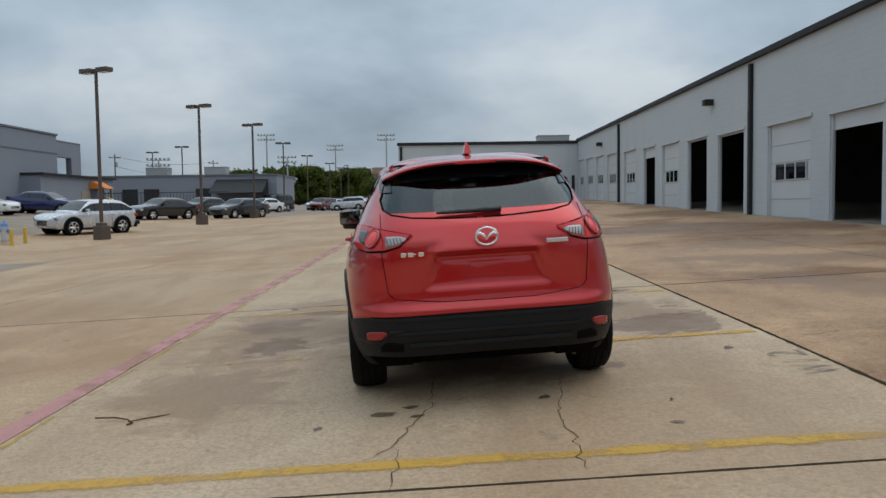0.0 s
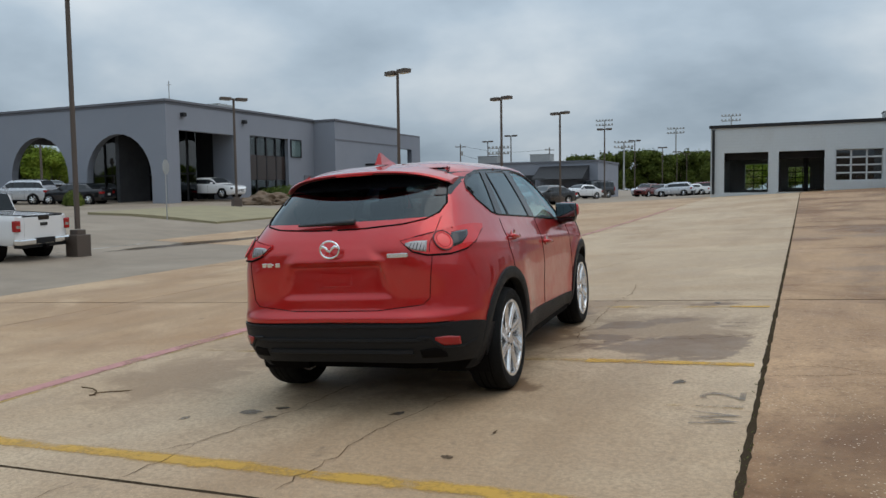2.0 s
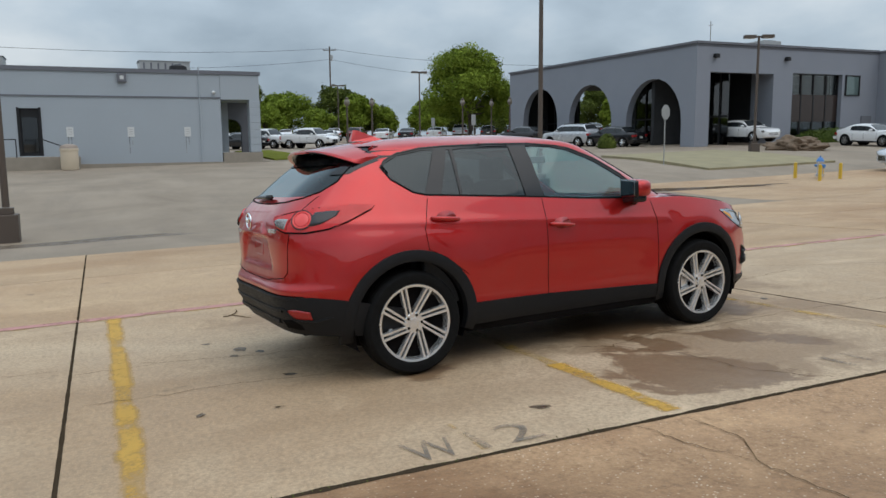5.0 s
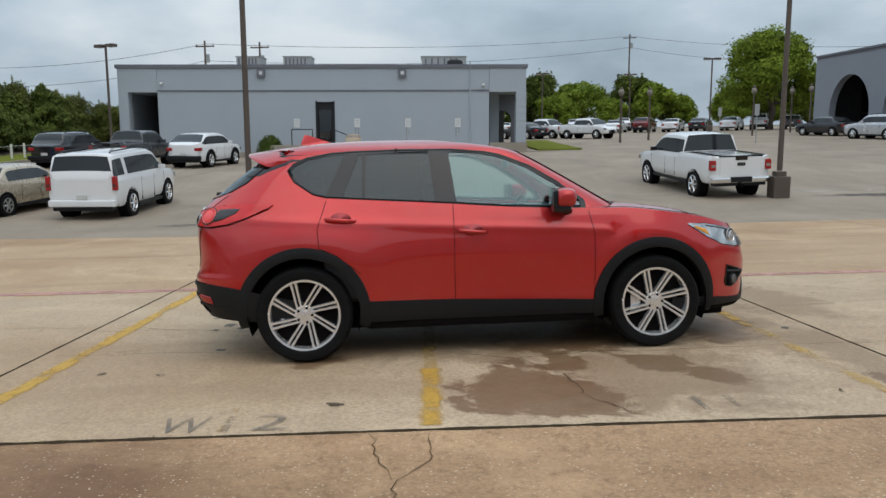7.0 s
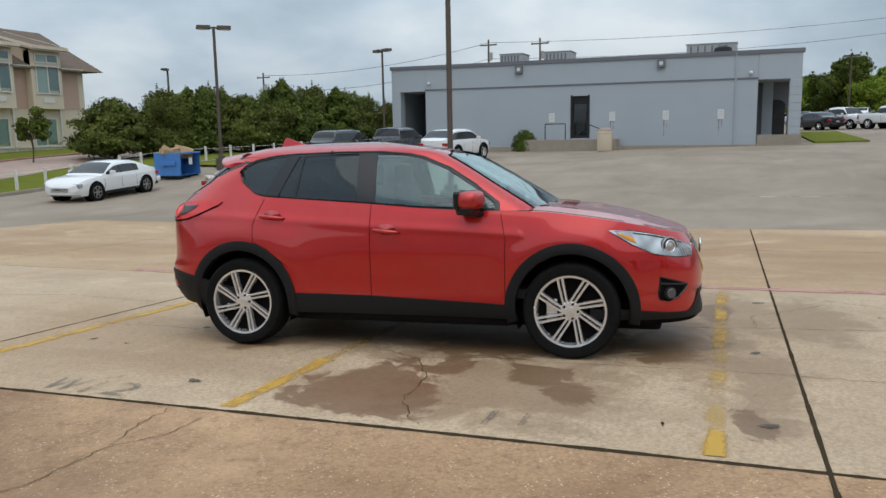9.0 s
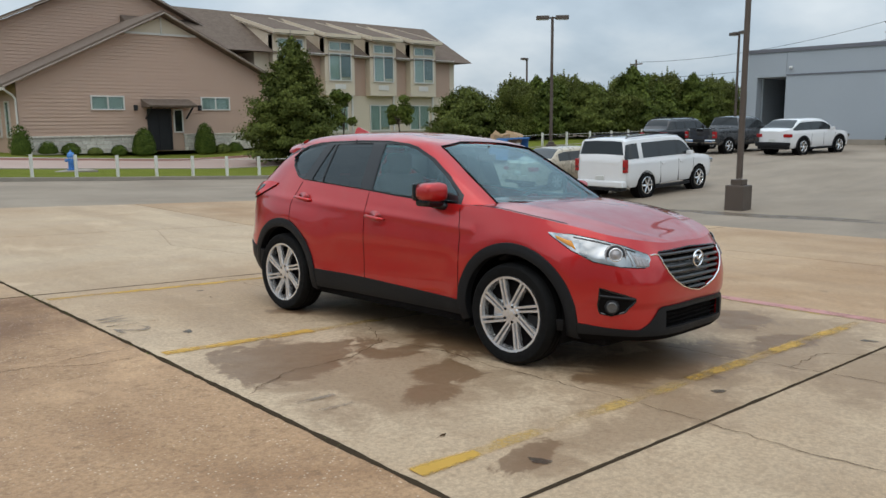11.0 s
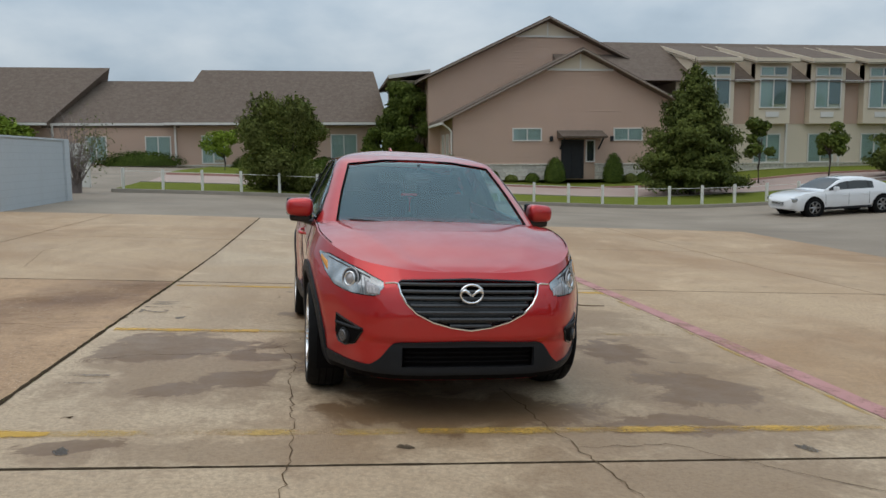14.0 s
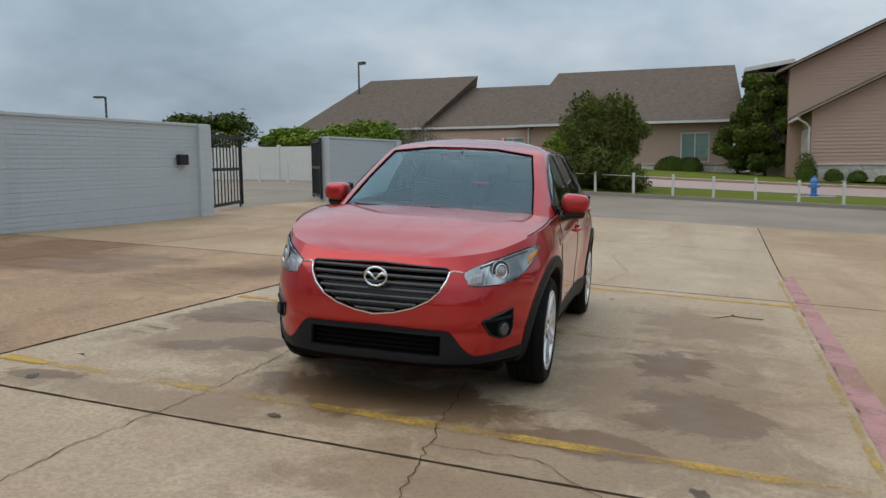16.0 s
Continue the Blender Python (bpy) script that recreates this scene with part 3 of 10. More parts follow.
wing = thing("service_wing", None, "white wing of the service building with drive-through bays", "building", kind="structure")


def service_wing():
    z = H(3, FB_Y)
    bm = bmesh.new()
    holes = [rect(-2.3, 0.55, z, z + 2.75), rect(1.2, 4.0, z, z + 2.75), rect(4.65, 7.4, z + 0.7, z + 2.75), rect(8.0, 8.75, z + 1.0, z + 1.75)]
    panel(bm, rect(-3.2, SVC_X, 0.4, FB_TOP), holes, facing_south(FB_Y), 0.35)
    part("wall", bm, M_WHITE_BRICK, wing)
    bm = bmesh.new()
    panel(bm, rect(-3.2, SVC_X, 0.4, FB_TOP), [rect(-1.7, 0.3, z + 0.2, z + 2.3), rect(1.6, 3.2, z + 0.3, z + 2.0)], facing_north(64.0), 0.35)
    part("wall", bm, M_WHITE_BRICK, wing)
    part("wall", box_bm(-3.2, -2.9, FB_Y + 0.36, 63.6, 0.4, FB_TOP), M_WHITE_BRICK, wing)
    part("roof", box_bm(-3.25, SVC_X, FB_Y - 0.05, 64.1, FB_TOP, FB_TOP + 0.1), M_TRIM_BLACK, wing)
    part("fascia", box_bm(-3.3, SVC_X - 0.14, FB_Y - 0.13, FB_Y - 0.005, FB_TOP - 0.02, FB_TOP + 0.20, 0.02), M_TRIM_BLACK, wing)
    # bay wall coloured near-black in place of the shade inside
    part("inner_wall", box_bm(4.3, 4.5, FB_Y + 0.36, 63.6, 0.4, FB_TOP), M_SHADE_BLACK, wing)
    part("downpipe", box_bm(-3.1, -2.92, FB_Y - 0.12, FB_Y - 0.003, z - 0.1, FB_TOP - 0.1, 0.02), M_TRIM_BLACK, wing)


service_wing()

# ---- showroom with arches ----
showroom = thing("showroom", None, "grey stucco showroom with arched colonnade and glass front", "building", kind="structure")
SR_X, SR_Y, SR_TOP = -33.1, 31.0, 7.3


def showroom_building():
    z = 0.9
    bm = bmesh.new()
    holes = [arch(-54.6, -49.1, z, 3.1), arch(-47.4, -41.8, z, 2.9), arch(-40.1, -34.4, z, 2.75)]
    panel(bm, rect(-57, SR_X, 0.3, SR_TOP), holes, facing_south(SR_Y), 0.5)
    part("wall", bm, M_STUCCO, showroom)
    bm = bmesh.new()
    panel(bm, rect(SR_Y + 0.5, 47.2, 0.3, SR_TOP), [rect(SR_Y + 1.1, 37.4, z, 5.75), rect(39.1, 43.7, z, 5.85)], facing_east(SR_X), 0.5)
    part("wall", bm, M_STUCCO, showroom)
    part("wall", box_bm(-45, SR_X + 2.0, 47.2, 57.8, 0.3, SR_TOP + 0.1), M_STUCCO, showroom)
    bm = bmesh.new()
    panel(bm, rect(57.8, 66.5, 0.3, SR_TOP), [rect(58.2, 64.6, 3.2, 6.0)], facing_east(SR_X), 0.5)
    part("wall", bm, M_STUCCO, showroom)
    part("wall", box_bm(-57, -56.5, 48.0, 66.5, 0.3, SR_TOP), M_STUCCO, showroom)
    part("roof", box_bm(-57, SR_X, SR_Y, 66.5, SR_TOP - 0.02, SR_TOP + 0.15), M_STUCCO_DARK_SHADE, showroom)
    part("annex", box_bm(SR_X, SR_X + 3.5, 52.0, 65.0, 0.3, 4.0), M_STUCCO, showroom)
    # added inner wall, near-black for the shade behind the arches
    part("inner_wall", box_bm(-41.0, SR_X - 4, SR_Y + 6, SR_Y + 6.2, 0.3, SR_TOP - 0.1), M_SHADE_BLACK, showroom)
    part("glazing", box_bm(SR_X - 0.4, SR_X - 0.36, 39.1, 43.7, z, 5.85), M_WINDOW, showroom)


showroom_building()

# ---- grey flat-roofed building ----
office = thing("office_building", None, "low grey stucco office with flat parapet roof", "building", kind="structure")
OF_X, OF_TOP = -43.0, 5.75


def office_building():
    bm = bmesh.new()
    panel(bm, rect(-16.6, 3.9, 0.1, OF_TOP), [rect(-6.85, -5.8, 1.0, 3.6)], facing_east(OF_X), 0.35)
    part("wall", bm, M_OFFICE, office)
    part("wall", box_bm(-60, OF_X - 0.35, 3.6, 3.9, 0.1, OF_TOP), M_OFFICE, office)
    part("wall", box_bm(-60, OF_X - 0.35, -16.6, -16.3, 0.1, OF_TOP), M_OFFICE, office)
    part("roof", box_bm(-60, OF_X - 0.37, -16.2, 3.5, OF_TOP - 0.35, OF_TOP - 0.12), M_STUCCO_DARK_SHADE, office)
    for y0, y1 in ((-19.0, -16.61), (3.91, 6.2)):
        part("porch_beam", box_bm(-60, OF_X + 0.02, y0, y1, 4.2, OF_TOP - 0.11), M_OFFICE, office)
    part("porch_column", box_bm(OF_X - 0.7, OF_X + 0.02, 5.6, 6.2, 0.2, 4.2), M_OFFICE, office)
    part("porch_column", box_bm(OF_X - 0.7, OF_X + 0.02, -19.0, -18.4, 0.0, 4.2), M_OFFICE, office)
    part("door", box_bm(OF_X - 0.2, OF_X - 0.15, -6.85, -5.8, 1.0, 3.6), M_TRIM_BLACK, office)


office_building()

# ---- brown house ----
house = thing("care_home", None, "brown lap-sided two-storey building with gables and stone base", "building", kind="structure")


def gable_block(x0, x1, y0, y1, base, eave, peak, over=0.7):
    """Walls with a gable towards +y and a roof that runs back along -y."""
    xm = (x0 + x1) / 2
    bm = bmesh.new()
    panel(bm, [(x0, base), (x1, base), (x1, eave), (xm, peak), (x0, eave)], [], facing_north(y0), y0 - y1)
    part("wall", bm, M_CLAPBOARD, house)
    bm = bmesh.new()
    s = (peak - eave) / (xm - x0)
    e, d = eave - s * over, 0.22
    panel(bm, [(x0 - over, e + 0.03), (xm, peak + 0.03), (x1 + over, e + 0.03), (x1 + over, e + d), (xm, peak + d + 0.03), (x0 - over, e + d)], [], facing_north(y0 + 0.5), y0 - y1 + 0.5)
    part("roof", bm, M_SHINGLE, house)


def care_home():
    gable_block(-21.5, -6.35, -38.5, -44.0, 0.2, 3.85, 7.6)
    gable_block(-21.3, -5.6, -44.0, -60.0, 0.2, 6.6, 10.3)
    part("wall", box_bm(-38.5, -21.0, -52.0, -41.0, 0.2, 6.4), M_CREAM, house)
    bm = bmesh.new()
    panel(bm, [(-53, 5.9), (-40.3, 5.9), (-46, 9.0)], [], Matrix(((0, 0, 1, -39.8), (1, 0, 0, 0), (0, 1, 0, 0.3), (0, 0, 0, 1))), -26.0)
    part("roof", bm, M_SHINGLE, house)
    # one-storey wing
    part("wall", box_bm(-2.7, 29, -60, -50, 0.0, 4.0), M_CLAPBOARD, house)


care_home()

# ---- yard wall and gates ----
yard = thing("yard_wall", None, "white-painted brick yard wall beside the gate", "wall", kind="structure")
part("wall", box_bm(9.2, 9.5, -9.1, 5.0, 0.0, 2.32), M_WHITE_BRICK, yard)
part("wall", box_bm(9.2, 9.5, -20.6, -15.1, 0.0, 2.2), M_WHITE_BRICK, yard)

# ---- the red car ----


def car_paint(name, base, deep):
    n = Nodes(name)
    col = n.mix(n.noise(900, 2, 0.5), base, deep)
    col = n.mix(n.ramp(n.noise(3, 4, 0.6), (0.45, 0.0), (0.75, 0.06)), col, (0.30, 0.20, 0.16))
    rough = n.ramp(n.noise(7, 5, 0.6), (0.35, 0.30), (0.7, 0.40))
    return n.done(col, rough, 0.6, Coat_Weight=1.0, Coat_Roughness=0.015, Coat_IOR=1.55, Specular_IOR_Level=0.1)


M_RED = car_paint("red_metallic_paint", (0.58, 0.023, 0.022), (0.44, 0.013, 0.013))
M_CLAD = plain("black_grained_plastic", (0.014, 0.0145, 0.016), 0.5, 0, 0.2, 30, 0.25, Specular_IOR_Level=0.18)
M_GLOSSBLACK = plain("gloss_black_trim", (0.006, 0.006, 0.007), 0.16, 0, 0.1, 8)
M_RUBBER = plain("tyre_rubber", (0.007, 0.007, 0.007), 0.75, 0, 0.3, 12, 0.3, Specular_IOR_Level=0.14)
M_ALLOY = plain("bright_silver_alloy", (0.74, 0.74, 0.74), 0.24, 0.75, 0.06, 10)
M_CHROME = plain("chrome", (0.82, 0.82, 0.82), 0.1, 1.0, 0.04, 10)
M_MIRROR = plain("dark_mirror_glass", (0.22, 0.24, 0.25), 0.04, 1.0, 0.05, 5)
M_DISC = plain("brake_steel", (0.30, 0.29, 0.28), 0.4, 0.8, 0.2, 20)
M_SEAM = plain("panel_gap", (0.006, 0.005, 0.005), 0.9, 0, 0.1, 8, Specular_IOR_Level=0.08)
M_TINT = glass("privacy_glass", (0.55, 0.65, 0.66), 0.12, 0.0, 1.62, (0.86, 0.97, 1.0))
M_CLEAR = glass("tinted_windscreen", (0.74, 0.96, 0.97), 0.80, 0.0, 1.92, (0.74, 0.96, 1.0))
M_REDLENS = plain("red_lamp_lens", (0.62, 0.026, 0.026), 0.06, 0, 0.15, 20)
M_REDGLOW = plain("bright_red_lamp_lens", (0.86, 0.085, 0.08), 0.10, 0, 0.1, 20)
M_REFLECT = plain("dark_red_reflector", (0.34, 0.018, 0.018), 0.15, 0, 0.2, 30)
M_SMOKE = plain("smoked_lamp_lens", (0.035, 0.035, 0.038), 0.08, 0.2, 0.2, 20)
M_CLEARLAMP0 = plain("fog_lamp_lens", (0.13, 0.13, 0.13), 0.12, 0.6, 0.3, 60, 0.3)
M_AMBER = plain("amber_reflector", (0.75, 0.30, 0.04), 0.2, 0, 0.1, 20)
M_SEAT = plain("black_cloth", (0.03, 0.03, 0.033), 0.85, 0, 0.2, 25, 0.3)
M_CABIN = plain("grey_cabin_plastic", (0.06, 0.06, 0.062), 0.7, 0, 0.2, 6)
M_HEADLINER = plain("pale_headliner", (0.42, 0.41, 0.38), 0.9, 0, 0.1, 6)

# half width, nose and tail over height
WIDTH = ((0.18, 0.78), (0.26, 0.845), (0.34, 0.882), (0.45, 0.902), (0.60, 0.914), (0.74, 0.92), (0.86, 0.914), (0.96, 0.902), (1.04, 0.884), (1.12, 0.858), (1.20, 0.828), (1.30, 0.784), (1.40, 0.736), (1.50, 0.684), (1.57, 0.640), (1.615, 0.56), (1.645, 0.44), (1.664, 0.30), (1.675, 0.12))
NOSE = ((0.18, 2.08), (0.24, 2.24), (0.31, 2.295), (0.42, 2.292), (0.52, 2.30), (0.62, 2.298), (0.72, 2.282), (0.80, 2.255), (0.86, 2.21), (0.95, 2.15), (1.2, 2.0))
TAIL = ((0.18, 1.93), (0.25, 2.03), (0.36, 2.13), (0.50, 2.198), (0.60, 2.208), (0.68, 2.188), (0.78, 2.178), (0.95, 2.185), (1.06, 2.178), (1.14, 2.145), (1.22, 2.075), (1.30, 1.98), (1.40, 1.855), (1.50, 1.715), (1.57, 1.60), (1.615, 1.46), (1.645, 1.26), (1.664, 0.97), (1.675, 0.70))
SCREEN = ((1.04, 1.235), (1.12, 1.12), (1.20, 0.985), (1.30, 0.815), (1.40, 0.64), (1.50, 0.455), (1.57, 0.30), (1.615, 0.08), (1.645, -0.15), (1.664, -0.3), (1.675, -0.45))
SHOULDER = ((-2.3, 1.205), (-2.15, 1.225), (-2.0, 1.26), (-1.8, 1.262), (-1.3, 1.238), (-0.9, 1.208), (-0.3, 1.168), (0.3, 1.122), (0.85, 1.102), (1.1, 1.098), (1.45, 1.06), (1.8, 1.0), (2.0, 0.95), (2.13, 0.918), (2.22, 0.880), (2.31, 0.848))
BELLY = ((-2.3, 0.395), (-2.1, 0.385), (-1.8, 0.345), (-1.4, 0.30), (-0.9, 0.29), (0.9, 0.29), (1.8, 0.29), (2.1, 0.255), (2.3, 0.25))
N_FRONT, N_REAR, N_SCREEN = 4.1, 5.6, 6.0
REAR_POWER = ((0.2, 5.8), (0.6, 6.2), (1.05, 6.2), (1.25, 5.8), (1.4, 6.2), (1.55, 6.4))


def bump_at(v, c, w):
    return math.exp(-((v - c) / w) ** 2)


def side_disp(y, z):
    """Moulding of the flanks: hollow doors, full wheel arches, a shoulder line."""
    d = -0.012 * bump_at(z, 0.62, 0.17) * bump_at(y, 0.0, 1.1) + 0.034 * bump_at(y, 1.55, 0.50)
    for wy in (-1.35, 1.35):
        r = math.hypot(y - wy, z - 0.37)
        d += (0.014 if wy > 0 else 0.030) * bump_at(r, 0.52, 0.10 if wy > 0 else 0.22)
    d += 0.007 * bump_at(z, 1.0 - 0.055 * (y + 0.3), 0.035) * (1 if -2.0 < y < 1.0 else 0)
    return d


def tail_disp(x, z):
    """The tailgate: number plate recess under a proud strip, and a step to the bumper."""
    def soft(v):
        return 1 / (1 + math.exp(max(-60, min(60, -v))))
    ax = abs(x)
    k = soft((0.315 + 0.36 * (1.0 - z) - ax) / 0.007) * soft((0.985 - z) / 0.006) * soft((z - 0.775) / 0.006)
    ledge = soft((0.345 - 1.1 * (z - 1.0) - ax) / 0.010) * soft((z - 1.0) / 0.005) * soft((1.09 - z) / 0.008)
    fade = min(1.0, max(0.0, (z - 0.77) / 0.20))
    return -0.046 * k * (0.25 + 0.75 * fade) + 0.034 * ledge * max(0.25, (1.09 - z) / 0.09) + 0.018 * bump_at(z, 0.645, 0.030)


def nose_disp(x, z):
    return 0.012 * bump_at(abs(x), 0.62, 0.14) * bump_at(z, 0.60, 0.12) - 0.012 * bump_at(z, 0.475, 0.03)


ROOF_MID = ((1.5, 0.0), (1.57, -0.08), (1.62, -0.33), (1.675, -0.56))


def middle(z, screen):
    """The place along the car from which a ring is drawn; it moves back over the roof."""
    return glide(ROOF_MID, z) if screen else 0.0


def half(z, y_pos, screen):
    if y_pos:
        return (glide(SCREEN, z), N_SCREEN) if screen else (glide(NOSE, z), N_FRONT)
    return glide(TAIL, z), glide(REAR_POWER, z)


def side_x(y, z, screen=False):
    c = middle(z, screen)
    b, n = half(z, y > c, screen)
    b = b - c if y > c else b + c
    return glide(WIDTH, z) * max(0.0, 1 - (abs(y - c) / max(b, 0.01)) ** n) ** (1 / n) + side_disp(y, z) * (0 if screen and y > 0 else 1)


def end_y(x, z, front, screen=False):
    b, n = half(z, front, screen)
    c = middle(z, screen)
    v = (b - c if front else b + c) * max(0.0, 1 - (abs(x) / glide(WIDTH, z)) ** n) ** (1 / n) + (c if front else -c)
    if front:
        return v + (0 if screen else nose_disp(x, z))
    return -v - (tail_disp(x, z) if z < 1.2 else 0)


def angle_table(a, b, n, m):
    """Angles at which a quarter of a superellipse is cut into m equal lengths."""
    ts = np.linspace(0, math.pi / 2, 2000)
    x, y = a * np.sin(ts) ** (2 / n), b * np.cos(ts) ** (2 / n)
    s = np.r_[0, np.cumsum(np.hypot(np.diff(x), np.diff(y)))]
    return [float(np.interp(s[-1] * k / m, s, ts)) for k in range(m + 1)]


def quarter(z, ang, front, screen):
    b, n = half(z, front, screen)
    a = glide(WIDTH, z)
    c = middle(z, screen)
    x, y = a * math.sin(ang) ** (2 / n), (b - c if front else b + c) * math.cos(ang) ** (2 / n) + (c if front else -c)
    if front:
        w = min(1, x / max(y, 0.001) / 1.1)
        if screen:
            return x, y
        return x + side_disp(y, z) * min(1, x / max(y, 0.001) / 0.45), y + nose_disp(x, z) * (1 - w)
    w = min(1, x / max(y, 0.001) / 1.1)
    return x + side_disp(-y, z) * min(1, x / max(y, 0.001) / 0.45), -y - (tail_disp(x, z) * (1 - w) if z < 1.2 else 0)


def loft(levels, front_table, rear_table, zfun, screen):
    """Rings of (x, y, z), from the nose round the +x side to the tail and back."""
    rings = []
    for t in levels:
        right = []
        for front, table in ((True, front_table), (False, list(reversed(rear_table))[1:])):
            for ang in table:
                z = 0.7 if not screen else 1.3
                for _ in range(5):
                    x, y = quarter(z, ang, front, screen)
                    z = zfun(t, y)
                right.append((x, y, z))
        rings.append(right + [(-x, y, z) for x, y, z in reversed(right[1:-1])])
    return rings


def inside(poly, u, v):
    c = False
    for (x0, y0), (x1, y1) in zip(poly, poly[1:] + poly[:1]):
        if (y0 > v) != (y1 > v) and u < (x1 - x0) * (v - y0) / (y1 - y0) + x0:
            c = not c
    return c


def nearest(lines, u, v):
    """The nearest point on any of the closed outlines."""
    best = (9e9, u, v)
    for poly in lines:
        for (x0, y0), (x1, y1) in zip(poly, poly[1:] + poly[:1]):
            dx, dy = x1 - x0, y1 - y0
            k = max(0, min(1, ((u - x0) * dx + (v - y0) * dy) / (dx * dx + dy * dy + 1e-12)))
            px, py = x0 + k * dx, y0 + k * dy
            d = math.hypot(u - px, v - py)
            if d < best[0]:
                best = (d, px, py)
    return best


def circle(cy, cz, r, n=48):
    return [(cy + r * math.cos(2 * math.pi * k / n), cz + r * math.sin(2 * math.pi * k / n)) for k in range(n)]


ARCH_IN = {s: circle(1.355 * s, 0.37, 0.425) for s in (-1, 1)}
SILL = [(-1.3, 0.10), (1.3, 0.10), (1.3, 0.395), (0.86, 0.400), (-0.22, 0.440), (-0.85, 0.450), (-1.3, 0.452)]
FRONT_DOOR = [(-0.215, 0.38), (0.863, 0.38), (0.868, 0.90), (0.80, 1.4), (-0.215, 1.4)]
REAR_DOOR = [(-0.215, 0.38), (-0.215, 1.4), (-1.165, 1.4), (-1.165, 1.19), (-1.235, 1.0), (-1.225, 0.80), (-0.80, 0.50), (-0.80, 0.38)]
TAILGATE = [(-0.66, 1.4), (-0.665, 1.0), (-0.64, 0.76), (-0.60, 0.722), (-0.30, 0.69), (0.30, 0.69), (0.60, 0.722), (0.64, 0.76), (0.665, 1.0), (0.66, 1.4)]
GRILLE_HALF = [(0.41, 0.841), (0.432, 0.826), (0.418, 0.772), (0.385, 0.714), (0.325, 0.657), (0.23, 0.609), (0.12, 0.577)]
GRILLE = [(0.0, 0.852)] + GRILLE_HALF + [(0.0, 0.560)] + [(-x, z) for x, z in reversed(GRILLE_HALF)]
INTAKE = [(-0.425, 0.475), (0.425, 0.475), (0.425, 0.305), (-0.425, 0.305)]
# windows in side view and from the ends
QUARTER_GLASS = [(-1.018, 1.548), (-1.125, 1.545), (-1.303, 1.515), (-1.40, 1.47), (-1.437, 1.432), (-1.38, 1.35), (-1.25, 1.262), (-1.171, 1.24)]
DOOR_GLASS_FIXED = [(-0.912, 1.547), (-0.888, 1.547), (-0.898, 1.216), (-1.048, 1.224)]
DOOR_GLASS_REAR = [(-0.862, 1.548), (-0.55, 1.562), (-0.379, 1.562), (-0.345, 1.184), (-0.878, 1.215)]
DOOR_GLASS_FRONT = [(-0.225, 1.560), (0.0, 1.545), (0.156, 1.514), (0.378, 1.425), (0.60, 1.290), (0.77, 1.165), (0.775, 1.125), (0.19, 1.142), (-0.185, 1.165)]
DLO = [(-1.125, 1.562), (-0.95, 1.572), (-0.55, 1.58), (-0.197, 1.576), (0.06, 1.552), (0.18, 1.526), (0.40, 1.438), (0.62, 1.305), (0.815, 1.165), (0.82, 1.06), (0.19, 1.06), (-0.35, 1.06), (-1.10, 1.06), (-1.14, 1.228), (-1.26, 1.25), (-1.40, 1.345), (-1.455, 1.435), (-1.41, 1.485), (-1.31, 1.53)]
WINDSCREEN = [(-0.715, 1.10), (0.715, 1.10), (0.655, 1.32), (0.575, 1.535), (0.28, 1.575), (-0.28, 1.575), (-0.575, 1.535), (-0.655, 1.32)]
REAR_GLASS = [(0.0, 1.208), (0.20, 1.211), (0.455, 1.226), (0.585, 1.250), (0.640, 1.285), (0.655, 1.35), (0.622, 1.44), (0.56, 1.585), (-0.56, 1.585), (-0.622, 1.44), (-0.655, 1.35), (-0.640, 1.285), (-0.585, 1.250), (-0.455, 1.226), (-0.20, 1.211)]

TILT_N = Vector((-0.0474, -0.0177, 1)).normalized()
CAR_M = Vector((0, 0, 1)).rotation_difference(TILT_N).to_matrix().to_4x4() @ pose(-0.05, 0, 0, 0, 0, 4.0)
car = thing("red_suv", CAR_M, "red compact suv with black cladding and silver wheels, parked", "car")


def split_mesh(rings, classify, border, screen):
    """Cuts a loft into groups of faces, with the borders snapped to the outlines."""
    nr, nc = len(rings), len(rings[0])
    pts = [[Vector(p) for p in ring] for ring in rings]
    groups = {}
    owner = {}
    for i in range(nr - 1):
        for j in range(nc):
            q = ((i, j), (i, (j + 1) % nc), (i + 1, (j + 1) % nc), (i + 1, j))
            c = sum((pts[a][b] for a, b in q), Vector()) / 4
            nrm = (pts[q[1][0]][q[1][1]] - pts[q[3][0]][q[3][1]]).cross(pts[q[2][0]][q[2][1]] - pts[q[0][0]][q[0][1]])
            nrm.normalize()
            g = classify(c, nrm)
            groups.setdefault(g, []).append(q)
            for v in q:
                owner.setdefault(v, set()).add((g, abs(nrm.x) > 0.62, abs(nrm.y) > 0.55))
    moved = {}
    for v, os in owner.items():
        if len({o[0] for o in os}) < 2:
            continue
        p = pts[v[0]][v[1]]
        found = border({o[0] for o in os}, p, any(o[1] for o in os))
        if not found:
            continue
        flank, lines = found
        if flank:
            d, y, z = nearest(lines, p.y, p.z)
            if d < 0.05:
                moved[v] = Vector((math.copysign(side_x(y, z, screen), p.x), y, z))
        else:
            d, x, z = nearest(lines, p.x, p.z)
            if d < 0.05:
                moved[v] = Vector((x, end_y(x, z, p.y > 0, screen), z))
    for (a, b), p in moved.items():
        pts[a][b] = p
    return pts, groups


